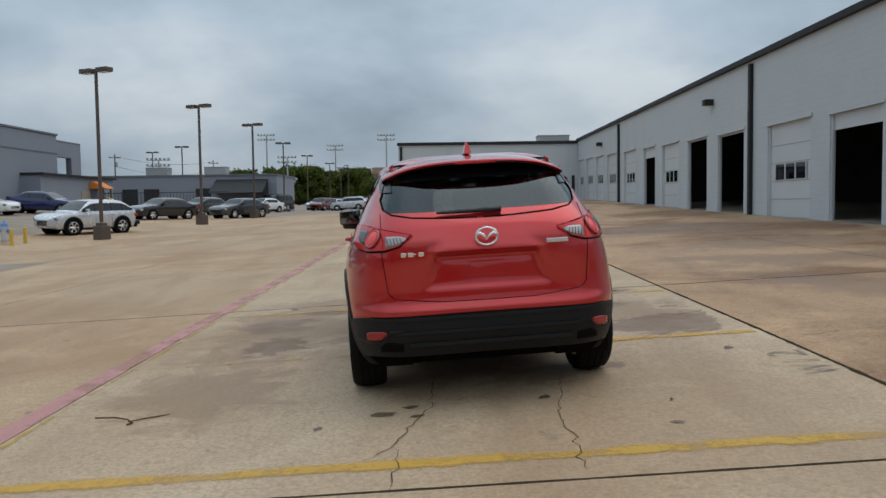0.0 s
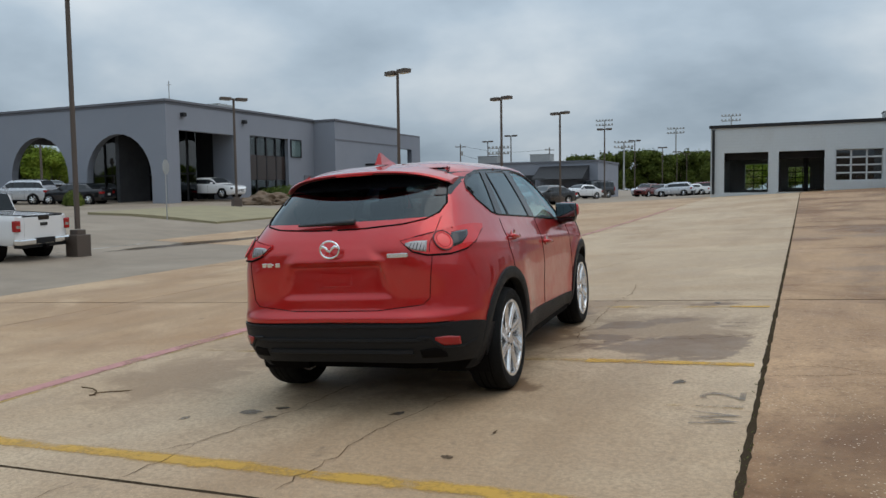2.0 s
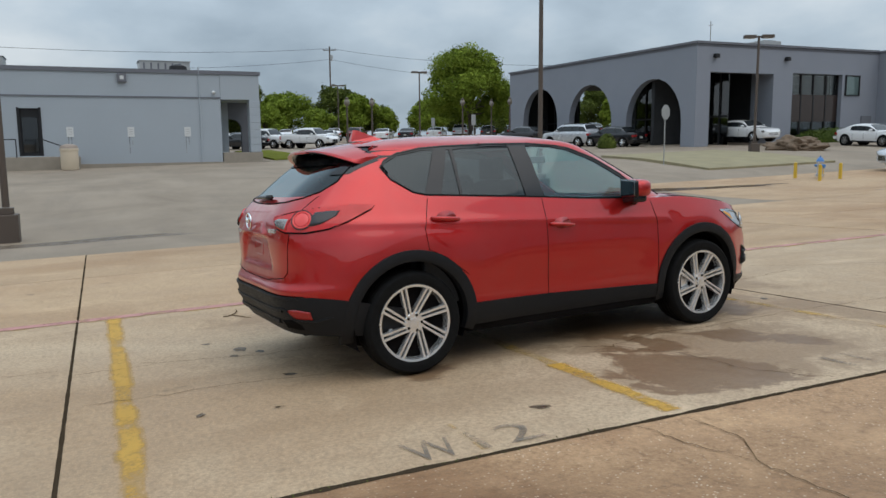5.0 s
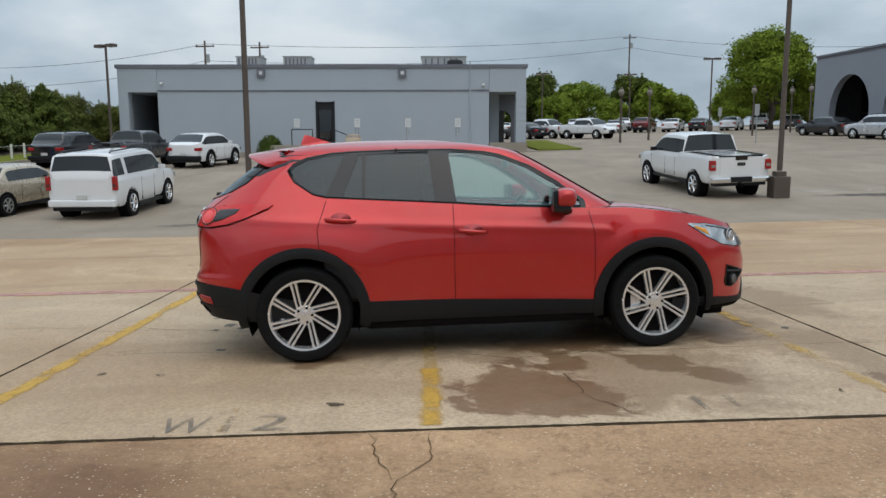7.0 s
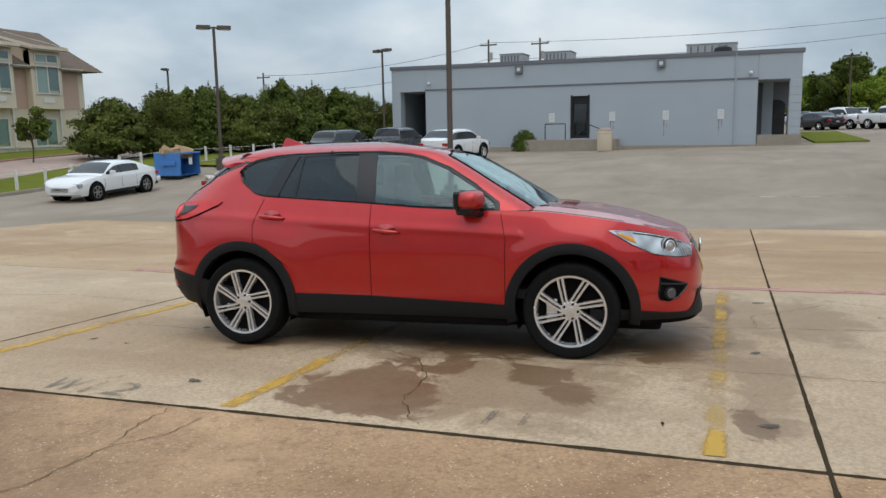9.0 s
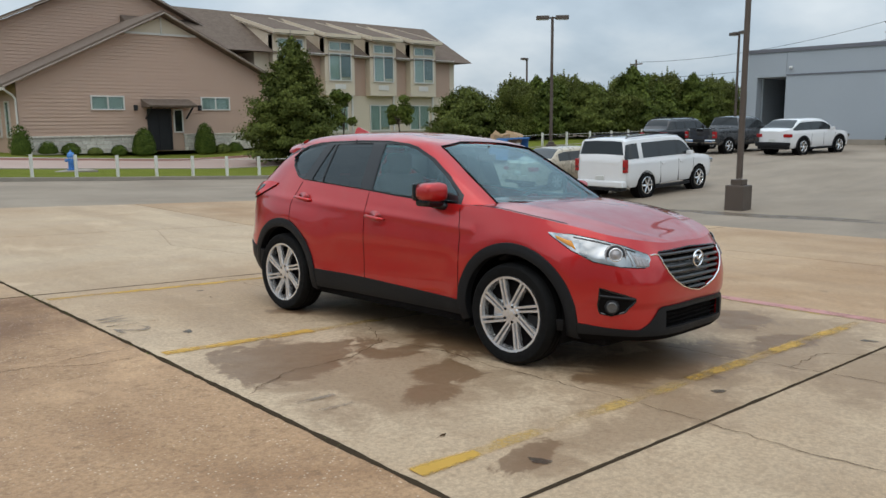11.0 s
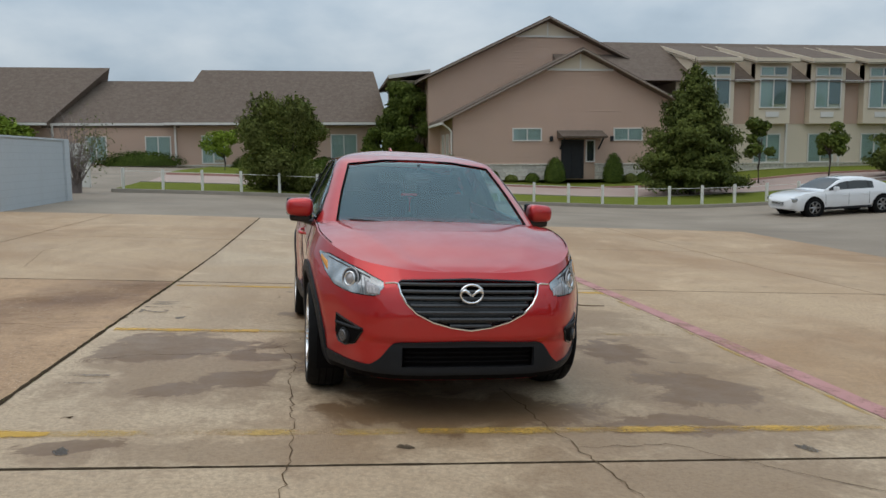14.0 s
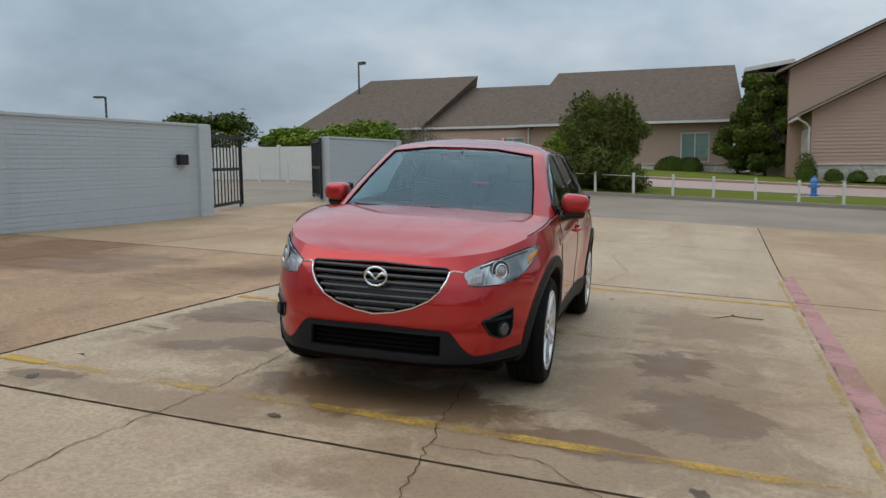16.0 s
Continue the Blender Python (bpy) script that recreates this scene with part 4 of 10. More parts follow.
def group_bm(pts, quads, push=0.0, thick=0.0):
    """One group as a mesh of its own, pushed along its normals, with a rim of that thickness."""
    bm = bmesh.new()
    vs = {}
    for q in quads:
        f = []
        for v in q:
            if v not in vs:
                vs[v] = bm.verts.new(pts[v[0]][v[1]])
            if vs[v] not in f:
                f.append(vs[v])
        try:
            bm.faces.new(f)
        except ValueError:
            pass
    bmesh.ops.remove_doubles(bm, verts=bm.verts, dist=0.0004)
    bmesh.ops.recalc_face_normals(bm, faces=bm.faces)
    c = Vector((0, 0, 0.7))
    if sum((f.normal.dot(f.calc_center_median() - c) * f.calc_area() for f in bm.faces)) < 0:
        bmesh.ops.reverse_faces(bm, faces=bm.faces)
    bm.normal_update()
    if push:
        for v in bm.verts:
            v.co += v.normal * push
    if thick:
        ext = bmesh.ops.extrude_edge_only(bm, edges=[e for e in bm.edges if e.is_boundary])
        nv = [g for g in ext["geom"] if isinstance(g, bmesh.types.BMVert)]
        back = {}
        for v in nv:
            n = Vector((0, 0, 0))
            for e in v.link_edges:
                o = e.other_vert(v)
                if o not in nv:
                    n = o.normal.copy()
            back[v] = n
        for v, n in back.items():
            v.co -= n * thick
    return bm


def skin(name, pts, quads, mat, push=0.0, thick=0.02, label="", parent=None):
    bm = group_bm(pts, quads, push, thick)
    me = bpy.data.meshes.new(name)
    bm.to_mesh(me)
    bm.free()
    me.materials.append(mat)
    me.polygons.foreach_set("use_smooth", [True] * len(me.polygons))
    me.set_sharp_from_angle(angle=radians(38))
    ob = new(name, me)
    ob.parent = parent or car
    if label:
        tagged(ob, label)
    return ob


def lower_class(c, n):
    x, y, z = c
    side = abs(n.x) > 0.6
    s = 1 if y > 0 else -1
    if abs(x) > 0.5 and inside(ARCH_IN[s], y, z):
        return "none"
    if abs(y) < 1.32 and side and inside(SILL, y, z):
        return "sill%d" % (x > 0)
    if y > 1.2:
        if not side and inside(GRILLE, x, z):
            return "grille"
        if not side and inside(INTAKE, x, z):
            return "intake"
        return "bumper_f" if z < 0.80 and y > 1.75 or y > 2.0 else "fender%d" % (x > 0)
    if not side and y < -1.5 and inside(TAILGATE, x, z):
        return "tailgate"
    if side and inside(FRONT_DOOR, y, z):
        return "door_f%d" % (x > 0)
    if side and inside(REAR_DOOR, y, z):
        return "door_r%d" % (x > 0)
    if y < -1.7 and z < 0.73:
        return "bumper_r"
    return "quarter%d" % (x > 0) if y < 0 else "fender%d" % (x > 0)


def lower_border(gs, p, side):
    for key, flank, lines in (("none", True, [ARCH_IN[1 if p.y > 0 else -1]]), ("sill", True, [SILL]), ("grille", False, [GRILLE]), ("intake", False, [INTAKE]), ("tailgate", False, [TAILGATE]), ("door_f", True, [FRONT_DOOR]), ("door_r", True, [REAR_DOOR])):
        if any(g.startswith(key) for g in gs):
            return flank, lines
    return None


def upper_border(gs, p, side):
    for key, flank, lines in (("quarter_glass", True, [QUARTER_GLASS]), ("fixed_glass", True, [DOOR_GLASS_FIXED]), ("rear_glass", True, [DOOR_GLASS_REAR]), ("front_glass", True, [DOOR_GLASS_FRONT]), ("pillar", True, [DLO]), ("windscreen", False, [WINDSCREEN]), ("rear_window", False, [REAR_GLASS])):
        if any(g.startswith(key) for g in gs):
            return flank, lines
    return None


def upper_class(c, n):
    x, y, z = c
    side = abs(n.x) > 0.45 and abs(n.x) > abs(n.y)
    if side and z < 1.6:
        for name, poly in (("quarter_glass", QUARTER_GLASS), ("fixed_glass", DOOR_GLASS_FIXED), ("rear_glass", DOOR_GLASS_REAR), ("front_glass", DOOR_GLASS_FRONT)):
            if inside(poly, y, z):
                return name + "%d" % (x > 0)
        if inside(DLO, y, z):
            return "pillar%d" % (x > 0)
    if not side and y > 0 and inside(WINDSCREEN, x, z):
        return "windscreen"
    if abs(n.y) > 0.10 and y < -1.5 and inside(REAR_GLASS, x, z):
        return "rear_window"
    return "roof"


def build_body():
    mq = 132
    ft, rt = angle_table(0.92, 2.28, N_FRONT, mq), angle_table(0.92, 2.25, N_REAR, mq)
    lower = [k / 72 for k in range(73)]
    rings = loft(lower, ft, rt, lambda t, y: glide(BELLY, y) + t * (glide(SHOULDER, y) - glide(BELLY, y)), False)
    pts, g = split_mesh(rings, lower_class, lower_border, False)
    doors = {}
    for r in (0, 1):
        skin("sill_trim", pts, g["sill%d" % r], M_CLAD, 0.008, 0.03, "black plastic sill trim")
        doors["f%d" % r] = skin("front_door", pts, g["door_f%d" % r], M_RED, 0.0, 0.03)
        doors["r%d" % r] = skin("rear_door", pts, g["door_r%d" % r], M_RED, 0.0, 0.03)
        skin("front_wing", pts, g["fender%d" % r], M_RED, 0.0, 0.03)
        skin("rear_wing", pts, g["quarter%d" % r], M_RED, 0.0, 0.0)
    fb = skin("front_bumper", pts, g["bumper_f"], M_RED, 0.0, 0.03)
    rb = skin("rear_bumper", pts, g["bumper_r"], M_RED, 0.0, 0.03)
    gate = skin("tailgate", pts, g["tailgate"], M_RED, 0.0, 0.03)
    grille = skin("grille", pts, g["grille"], M_GLOSSBLACK, -0.05, 0.0, "black grille with horizontal bars")
    intake = skin("air_intake", pts, g["intake"], M_SEAM, -0.06, 0.0)
    # hood: laid across from edge to edge
    top = pts[-1]
    bm = bmesh.new()
    rows = []
    nc = len(top)
    for j in range(mq * 2):
        p, q = top[j], top[(nc - j) % nc]
        if p.y < 0.75:
            break
        row = []
        for k in range(25):
            u = -1 + 2 * k / 24
            crown = 0.035 * (1 - abs(u) ** 2.6) * (lambda q: q * q * (3 - 2 * q))(min(1, max(0.0, (2.30 - p.y) / 0.9)))
            ridge = 0.010 * bump_at(abs(u), 0.80 - 0.16 * (p.y - 0.8), 0.09) * min(1, max(0.0, (2.25 - p.y) / 0.3))
            row.append(bm.verts.new((abs(p.x) * u, p.y - 0.008 * (1 - u * u), p.z + crown + ridge)))
        rows.append(row)
    for a, b in zip(rows, rows[1:]):
        for k in range(24):
            bm.faces.new((a[k], a[k + 1], b[k + 1], b[k]))
    bmesh.ops.remove_doubles(bm, verts=bm.verts, dist=0.0005)
    part("bonnet", bm, M_RED, car, smooth=50)
    # glasshouse
    gt = angle_table(0.8, 0.85, N_SCREEN, 80)
    rt2 = angle_table(0.8, 2.0, N_REAR, mq)
    side = [k / 44 for k in range(45)]
    roof_z = [1.585, 1.60, 1.612, 1.624, 1.634, 1.643, 1.651, 1.658, 1.664, 1.669, 1.673, 1.675]

    def upper_z(t, y):
        if t > 1:
            return t
        base = glide(SHOULDER, y) if y < 0.85 else 1.05
        return base + t * (1.572 - base)

    rings = loft(side + roof_z, gt, rt2, upper_z, True)
    pts2, g2 = split_mesh(rings, upper_class, upper_border, True)
    roof = skin("roof", pts2, g2["roof"], M_RED, 0.0, 0.015)
    cap = bmesh.new()
    cap.faces.new([cap.verts.new(p) for p in pts2[-1]])
    part("roof_panel", cap, M_RED, roof)
    skin("windscreen", pts2, g2["windscreen"], M_CLEAR, -0.004, 0.0, "green-tinted windscreen").visible_shadow = False
    w = skin("rear_window", pts2, g2["rear_window"], M_TINT, -0.004, 0.0, "dark tinted rear window", gate)
    w.visible_shadow = False
    for r in (0, 1):
        skin("quarter_window", pts2, g2["quarter_glass%d" % r], M_TINT, -0.005, 0.0, "dark tinted quarter window")
        skin("side_window", pts2, g2["fixed_glass%d" % r], M_TINT, -0.005, 0.0, "dark tinted window", doors["r%d" % r])
        skin("side_window", pts2, g2["rear_glass%d" % r], M_TINT, -0.005, 0.0, "dark tinted window", doors["r%d" % r])
        skin("side_window", pts2, g2["front_glass%d" % r], M_CLEAR, -0.005, 0.0, "lightly tinted window", doors["f%d" % r]).visible_shadow = False
        skin("window_frame", pts2, g2["pillar%d" % r], M_GLOSSBLACK, 0.001, 0.02, "black window pillars")
    return doors, gate, grille, intake, fb, rb


doors, gate, grille, intake, front_bumper, rear_bumper = build_body()


def seam(name, pts, parent, r=0.0026, mat=None, label=""):
    bm = bmesh.new()
    add_path(bm, pts, r, 5)
    return part(name, bm, mat or M_SEAM, parent, label)


def fine(poly, d=0.04, closed=False):
    out = []
    for (a, b), (c, e) in zip(poly, poly[1:] + (poly[:1] if closed else [])):
        n = max(1, int(math.hypot(c - a, e - b) / d))
        out += [(a + (c - a) * k / n, b + (e - b) * k / n) for k in range(n)]
    return out + ([] if closed else [poly[-1]])


def lamp_band(x0, x1, z0, z1, push=0.004):
    """A strip of the tailgate's skin between two heights."""
    bm = bmesh.new()
    g = [[bm.verts.new((x0 + (x1 - x0) * i / 24, end_y(x0 + (x1 - x0) * i / 24, z0 + (z1 - z0) * j / 4, False, True) - push, z0 + (z1 - z0) * j / 4)) for j in range(5)] for i in range(25)]
    for i in range(24):
        for j in range(4):
            bm.faces.new((g[i][j], g[i + 1][j], g[i + 1][j + 1], g[i][j + 1]))
    return bm


def car_trim():
    for s in (-1, 1):
        def sx(y, z):
            return s * (side_x(y, z) + 0.0005)
        front = doors["f%d" % (s > 0)]
        rear = doors["r%d" % (s > 0)]
        for line, owner in (([(0.863, 0.44), (0.868, 0.90), (0.83, 1.08)], front), ([(-0.215, 0.30), (-0.215, 1.155)], front), ([(-0.92, 0.66), (-1.10, 0.80), (-1.225, 0.86), (-1.235, 1.0), (-1.165, 1.205)], rear)):
            seam("door_gap", [(sx(y, z), y, z) for y, z in fine(line)], owner)
        for wy, z in ((-1.06, 1.062), (-0.075, 0.952)):
            owner = rear if wy < -0.5 else front
            bm = bmesh.new()
            path = [(s * (side_x(wy + d, z) + h), wy + d, z - 0.012 * (d / 0.12)) for d, h in ((-0.115, 0.0), (-0.10, 0.022), (-0.05, 0.034), (0.0, 0.036), (0.05, 0.034), (0.09, 0.02), (0.11, 0.0))]
            add_path(bm, path, [0.010, 0.014, 0.016, 0.016, 0.016, 0.014, 0.010], 8)
            part("door_handle", bm, M_RED, owner, "red door handle", smooth=True)
            bm = bmesh.new()
            add_lathe(bm, [(0.062, 0.0), (0.05, -0.012), (0.02, -0.02), (0.002, -0.021)], 20, "x", (0, 0, 0))
            for v in bm.verts:
                v.co.y *= 1.25
                v.co.z *= 0.72
                v.co.x = s * (side_x(wy, z) + 0.002 - abs(v.co.x) * 0.15)
                v.co += Vector((0, wy, z + 0.012))
            part("handle_recess", bm, M_RED, owner, smooth=True)
        # mirror
        mir = thing("wing_mirror", None)
        mir.parent = car
        def mirror_box(x0, x1, y0, y1, z0, z1, bevel):
            bm = box_bm(x0, x1, y0, y1, z0, z1, bevel, 6)
            for v in bm.verts:
                k = (v.co.x - 0.885) / 0.20
                v.co.y -= 0.035 * k * (1 if v.co.y > 0.6 else 0.4)
                v.co.z = 1.17 + (v.co.z - 1.17) * (1 - 0.12 * k)
                v.co.x *= s
            if s < 0:
                bmesh.ops.reverse_faces(bm, faces=bm.faces)
            return bm
        part("mirror_cap", mirror_box(0.862, 1.068, 0.540, 0.722, 1.116, 1.266, 0.068), M_RED, mir, "red mirror housing", smooth=60)
        part("mirror_base", mirror_box(0.872, 1.040, 0.530, 0.680, 1.072, 1.15, 0.030), M_GLOSSBLACK, mir, "black lower mirror housing", smooth=60)
        part("mirror_rim", mirror_box(0.864, 1.062, 0.522, 0.565, 1.116, 1.264, 0.020), M_GLOSSBLACK, mir, "black mirror rim", smooth=60)
        part("mirror_glass", mirror_box(0.876, 1.054, 0.517, 0.540, 1.126, 1.258, 0.008), M_MIRROR, mir, "mirror glass", smooth=40)
        bm = bmesh.new()
        add_path(bm, [(s * 0.83, 0.69, 1.075), (s * 0.88, 0.65, 1.085), (s * 0.93, 0.62, 1.11)], [0.04, 0.032, 0.045], 10)
        part("mirror_arm", bm, M_GLOSSBLACK, mir, "black mirror arm", smooth=True)
        seam("window_seal", [(s * (side_x(y, z, True) + 0.001), y, z) for y, z in fine([(0.77, 1.163), (0.62, 1.303), (0.40, 1.436), (0.18, 1.524), (0.06, 1.550), (-0.197, 1.574), (-0.55, 1.578), (-0.95, 1.570), (-1.125, 1.560), (-1.31, 1.528), (-1.41, 1.483), (-1.452, 1.435), (-1.40, 1.350), (-1.26, 1.255), (-1.165, 1.232), (-0.88, 1.213), (-0.345, 1.178), (0.19, 1.138), (0.775, 1.118)])], car, 0.0075, M_GLOSSBLACK, "black rubber window seal")
        # bonnet gap and tailgate gap
        seam("bonnet_gap", [(s * (side_x(y, glide(SHOULDER, y)) - 0.012), y, glide(SHOULDER, y) + 0.006) for y in [0.95 + 0.06 * k for k in range(14)]], car)
        seam("tailgate_gap", [(s * x, end_y(x, z, False) - 0.001, z) for x, z in fine([(0.66, 1.26), (0.665, 1.0), (0.64, 0.76), (0.60, 0.722), (0.30, 0.69), (0.0, 0.688)])], gate)
        seam("screen_seal", [(s * x, end_y(x, z, True, True) + 0.001, z) for x, z in fine([(0.715, 1.10), (0.655, 1.32), (0.575, 1.535), (0.28, 1.575), (0, 1.58)])], car, 0.008)
    seam("window_seal", [(x, end_y(x, z, False, True) - 0.001, z) for x, z in fine(REAR_GLASS, 0.04, True)], gate, 0.006)
    # roof spoiler
    bm = bmesh.new()
    rows = []
    for k in range(41):
        u = -1 + 2 * k / 40
        x = 0.635 * u
        yb = -1.805 + 0.04 * u * u + 0.13 * abs(u) ** 5
        zt = 1.588 - 0.030 * u * u - 0.065 * abs(u) ** 4
        zr = 1.634 - 0.040 * u * u - 0.085 * abs(u) ** 5
        rows.append([bm.verts.new(p) for p in ((x, -1.34, zr + 0.008), (x, -1.52, zr * 0.6 + zt * 0.4 + 0.010), (x, yb + 0.03, zt + 0.003), (x, yb + 0.006, zt - 0.002), (x, yb, zt - 0.012), (x, yb + 0.012, zt - 0.020), (x, yb + 0.06, zt - 0.026), (x, -1.44, zt - 0.045))])
    for a, b in zip(rows, rows[1:]):
        for k in range(8):
            bm.faces.new((a[k], a[(k + 1) % 8], b[(k + 1) % 8], b[k]))
    bm.faces.new(rows[0])
    bm.faces.new(rows[-1])
    sp = part("roof_spoiler", bm, M_RED, gate, "red roof spoiler", smooth=45)
    # black strip added so the spoiler's underside reads as shaded
    bm = bmesh.new()
    rows = []
    for k in range(31):
        u = -1 + 2 * k / 30
        x = 0.615 * u
        yb = -1.805 + 0.04 * u * u + 0.13 * abs(u) ** 5
        zt = 1.588 - 0.030 * u * u - 0.065 * abs(u) ** 4
        rows.append([bm.verts.new(p) for p in ((x, yb + 0.030, zt - 0.0265), (x, yb + 0.062, zt - 0.031), (x, -1.52, zt - 0.055), (x, -1.52, zt - 0.052), (x, yb + 0.062, zt - 0.027), (x, yb + 0.030, zt - 0.0235))])
    for a, b in zip(rows, rows[1:]):
        for k in range(6):
            bm.faces.new((a[k], a[(k + 1) % 6], b[(k + 1) % 6], b[k]))
    part("spoiler_liner", bm, M_GLOSSBLACK, sp, "black strip painted as the shade below the spoiler", smooth=30)
    # black band paints the deep shade between spoiler and glass
    part("spoiler_underside", lamp_band(-0.60, 0.60, 1.47, 1.575), M_GLOSSBLACK, sp, "black band painted as the spoiler's shade on the tailgate", smooth=True)
    bm = bmesh.new()
    add_box(bm, -0.14, 0.14, -1.803, -1.775, 1.562, 1.572, 0.003)
    part("brake_light", bm, M_REDLENS, sp, "high red brake light")
    # dark fins between the rear window and the rear corners of the roof
    for s in (-1, 1):
        part("window_fin", lamp_band(s * 0.575, s * 0.655, 1.40, 1.555, 0.006), M_GLOSSBLACK, gate, "black fin beside the rear window", smooth=True)
    # aerial fin
    bm = bmesh.new()
    prof = [(-1.40, 0.0), (-1.10, 0.0), (-1.20, 0.035), (-1.34, 0.085), (-1.37, 0.085)]
    fl = [bm.verts.new((-0.028 if z < 0.01 else -0.006, y, 1.648 + z)) for y, z in prof]
    fr = [bm.verts.new((0.028 if z < 0.01 else 0.006, y, 1.648 + z)) for y, z in prof]
    bm.faces.new(fl)
    bm.faces.new(fr[::-1])
    for k in range(5):
        bm.faces.new((fl[k], fl[(k + 1) % 5], fr[(k + 1) % 5], fr[k]))
    part("aerial_fin", bm, M_RED, car, "red shark-fin aerial")
    # wipers
    bm = bmesh.new()
    add_path(bm, [(x, end_y(x, 1.242, False, True) - 0.024, 1.25 + 0.015 * (x + 0.2)) for x in (-0.30, -0.22, -0.1, 0.02, 0.12)], [0.008, 0.013, 0.015, 0.02, 0.022], 6)
    part("rear_wiper", bm, M_GLOSSBLACK, gate, "black rear wiper", smooth=True)
    for x0, x1 in ((-0.60, 0.02), (0.02, 0.62)):
        bm = bmesh.new()
        add_path(bm, [(x0 + (x1 - x0) * k / 6, end_y(x0 + (x1 - x0) * k / 6, 1.105 + 0.004 * k, True, True) + 0.018, 1.105 + 0.004 * k) for k in range(7)], 0.009, 6)
        part("wiper", bm, M_GLOSSBLACK, car, "black windscreen wiper", smooth=True)
    bm = bmesh.new()
    add_box(bm, -0.70, 0.70, 0.93, 1.16, 1.07, 1.09, 0.008)
    part("cowl", bm, M_CLAD, car, "black plastic cowl")


car_trim()


def ring_badge(parent, yc, zc, sign, r=0.068):
    """A round emblem: a ring with a winged shape in it."""
    b = part("badge", box_bm(-0.001, 0.001, -0.001, 0.001, -0.001, 0.001), M_CHROME, parent, "round chrome emblem")
    bm = bmesh.new()
    n = 40
    add_path(bm, [(r * math.cos(2 * math.pi * k / n), yc, zc + 0.8 * r * math.sin(2 * math.pi * k / n)) for k in range(n)], 0.0075, 8, True)
    part("ring", bm, M_CHROME, b, smooth=True)
    bm = bmesh.new()
    for s in (-1, 1):
        add_path(bm, [(s * 0.066, yc, zc - 0.004), (s * 0.058, yc + sign * 0.002, zc + 0.014), (s * 0.042, yc + sign * 0.004, zc + 0.022), (s * 0.024, yc + sign * 0.004, zc + 0.010), (0, yc + sign * 0.004, zc - 0.016)], [0.003, 0.008, 0.011, 0.010, 0.007], 6)
    part("wing_shape", bm, M_CHROME, b, smooth=True)


def lamp_patch(z_low, z_high, u0, u1, front, side, push, cols=30, rows=10):
    """A patch of the body's skin between two heights; u is the way round the corner from the middle, in metres."""
    bm = bmesh.new()
    grid = []
    for i in range(cols + 1):
        u = u0 + (u1 - u0) * i / cols
        lo, hi = glide(z_low, u), glide(z_high, u)
        col = []
        for j in range(rows + 1):
            z = lo + (hi - lo) * j / rows
            col.append(bm.verts.new(around(u, z, front, side)))
        grid.append(col)
    for i in range(cols):
        for j in range(rows):
            bm.faces.new((grid[i][j], grid[i + 1][j], grid[i + 1][j + 1], grid[i][j + 1]))
    bmesh.ops.recalc_face_normals(bm, faces=bm.faces)
    if sum(f.normal.dot(f.calc_center_median() - Vector((0, 0, 0.9))) for f in bm.faces) < 0:
        bmesh.ops.reverse_faces(bm, faces=bm.faces)
    bm.normal_update()
    for v in bm.verts:
        v.co += v.normal * push
    ext = bmesh.ops.extrude_edge_only(bm, edges=[e for e in bm.edges if e.is_boundary])
    nv = {g for g in ext["geom"] if isinstance(g, bmesh.types.BMVert)}
    for v in nv:
        o = [e.other_vert(v) for e in v.link_edges if e.other_vert(v) not in nv]
        v.co -= (o[0].normal if o else Vector()) * (push + 0.015)
    return bm


ROUND = {}


def around(u, z, front, side):
    """The point of the skin that lies u metres round from the middle of the nose or tail."""
    key = (round(z, 3), front)
    if key not in ROUND:
        tab = []
        s, last = 0.0, None
        for k in range(160):
            x, y = quarter(z, math.pi / 2 * k / 159, front, False)
            if last:
                s += math.hypot(x - last[0], y - last[1])
            last = (x, y)
            tab.append((s, x, y))
        ROUND[key] = tab
    tab = ROUND[key]
    i = next((k for k in range(len(tab) - 1) if tab[k + 1][0] >= u), len(tab) - 2)
    (s0, x0, y0), (s1, x1, y1) = tab[i], tab[i + 1]
    k = (u - s0) / max(s1 - s0, 1e-9)
    return Vector((side * (x0 + (x1 - x0) * k), y0 + (y1 - y0) * k, z))


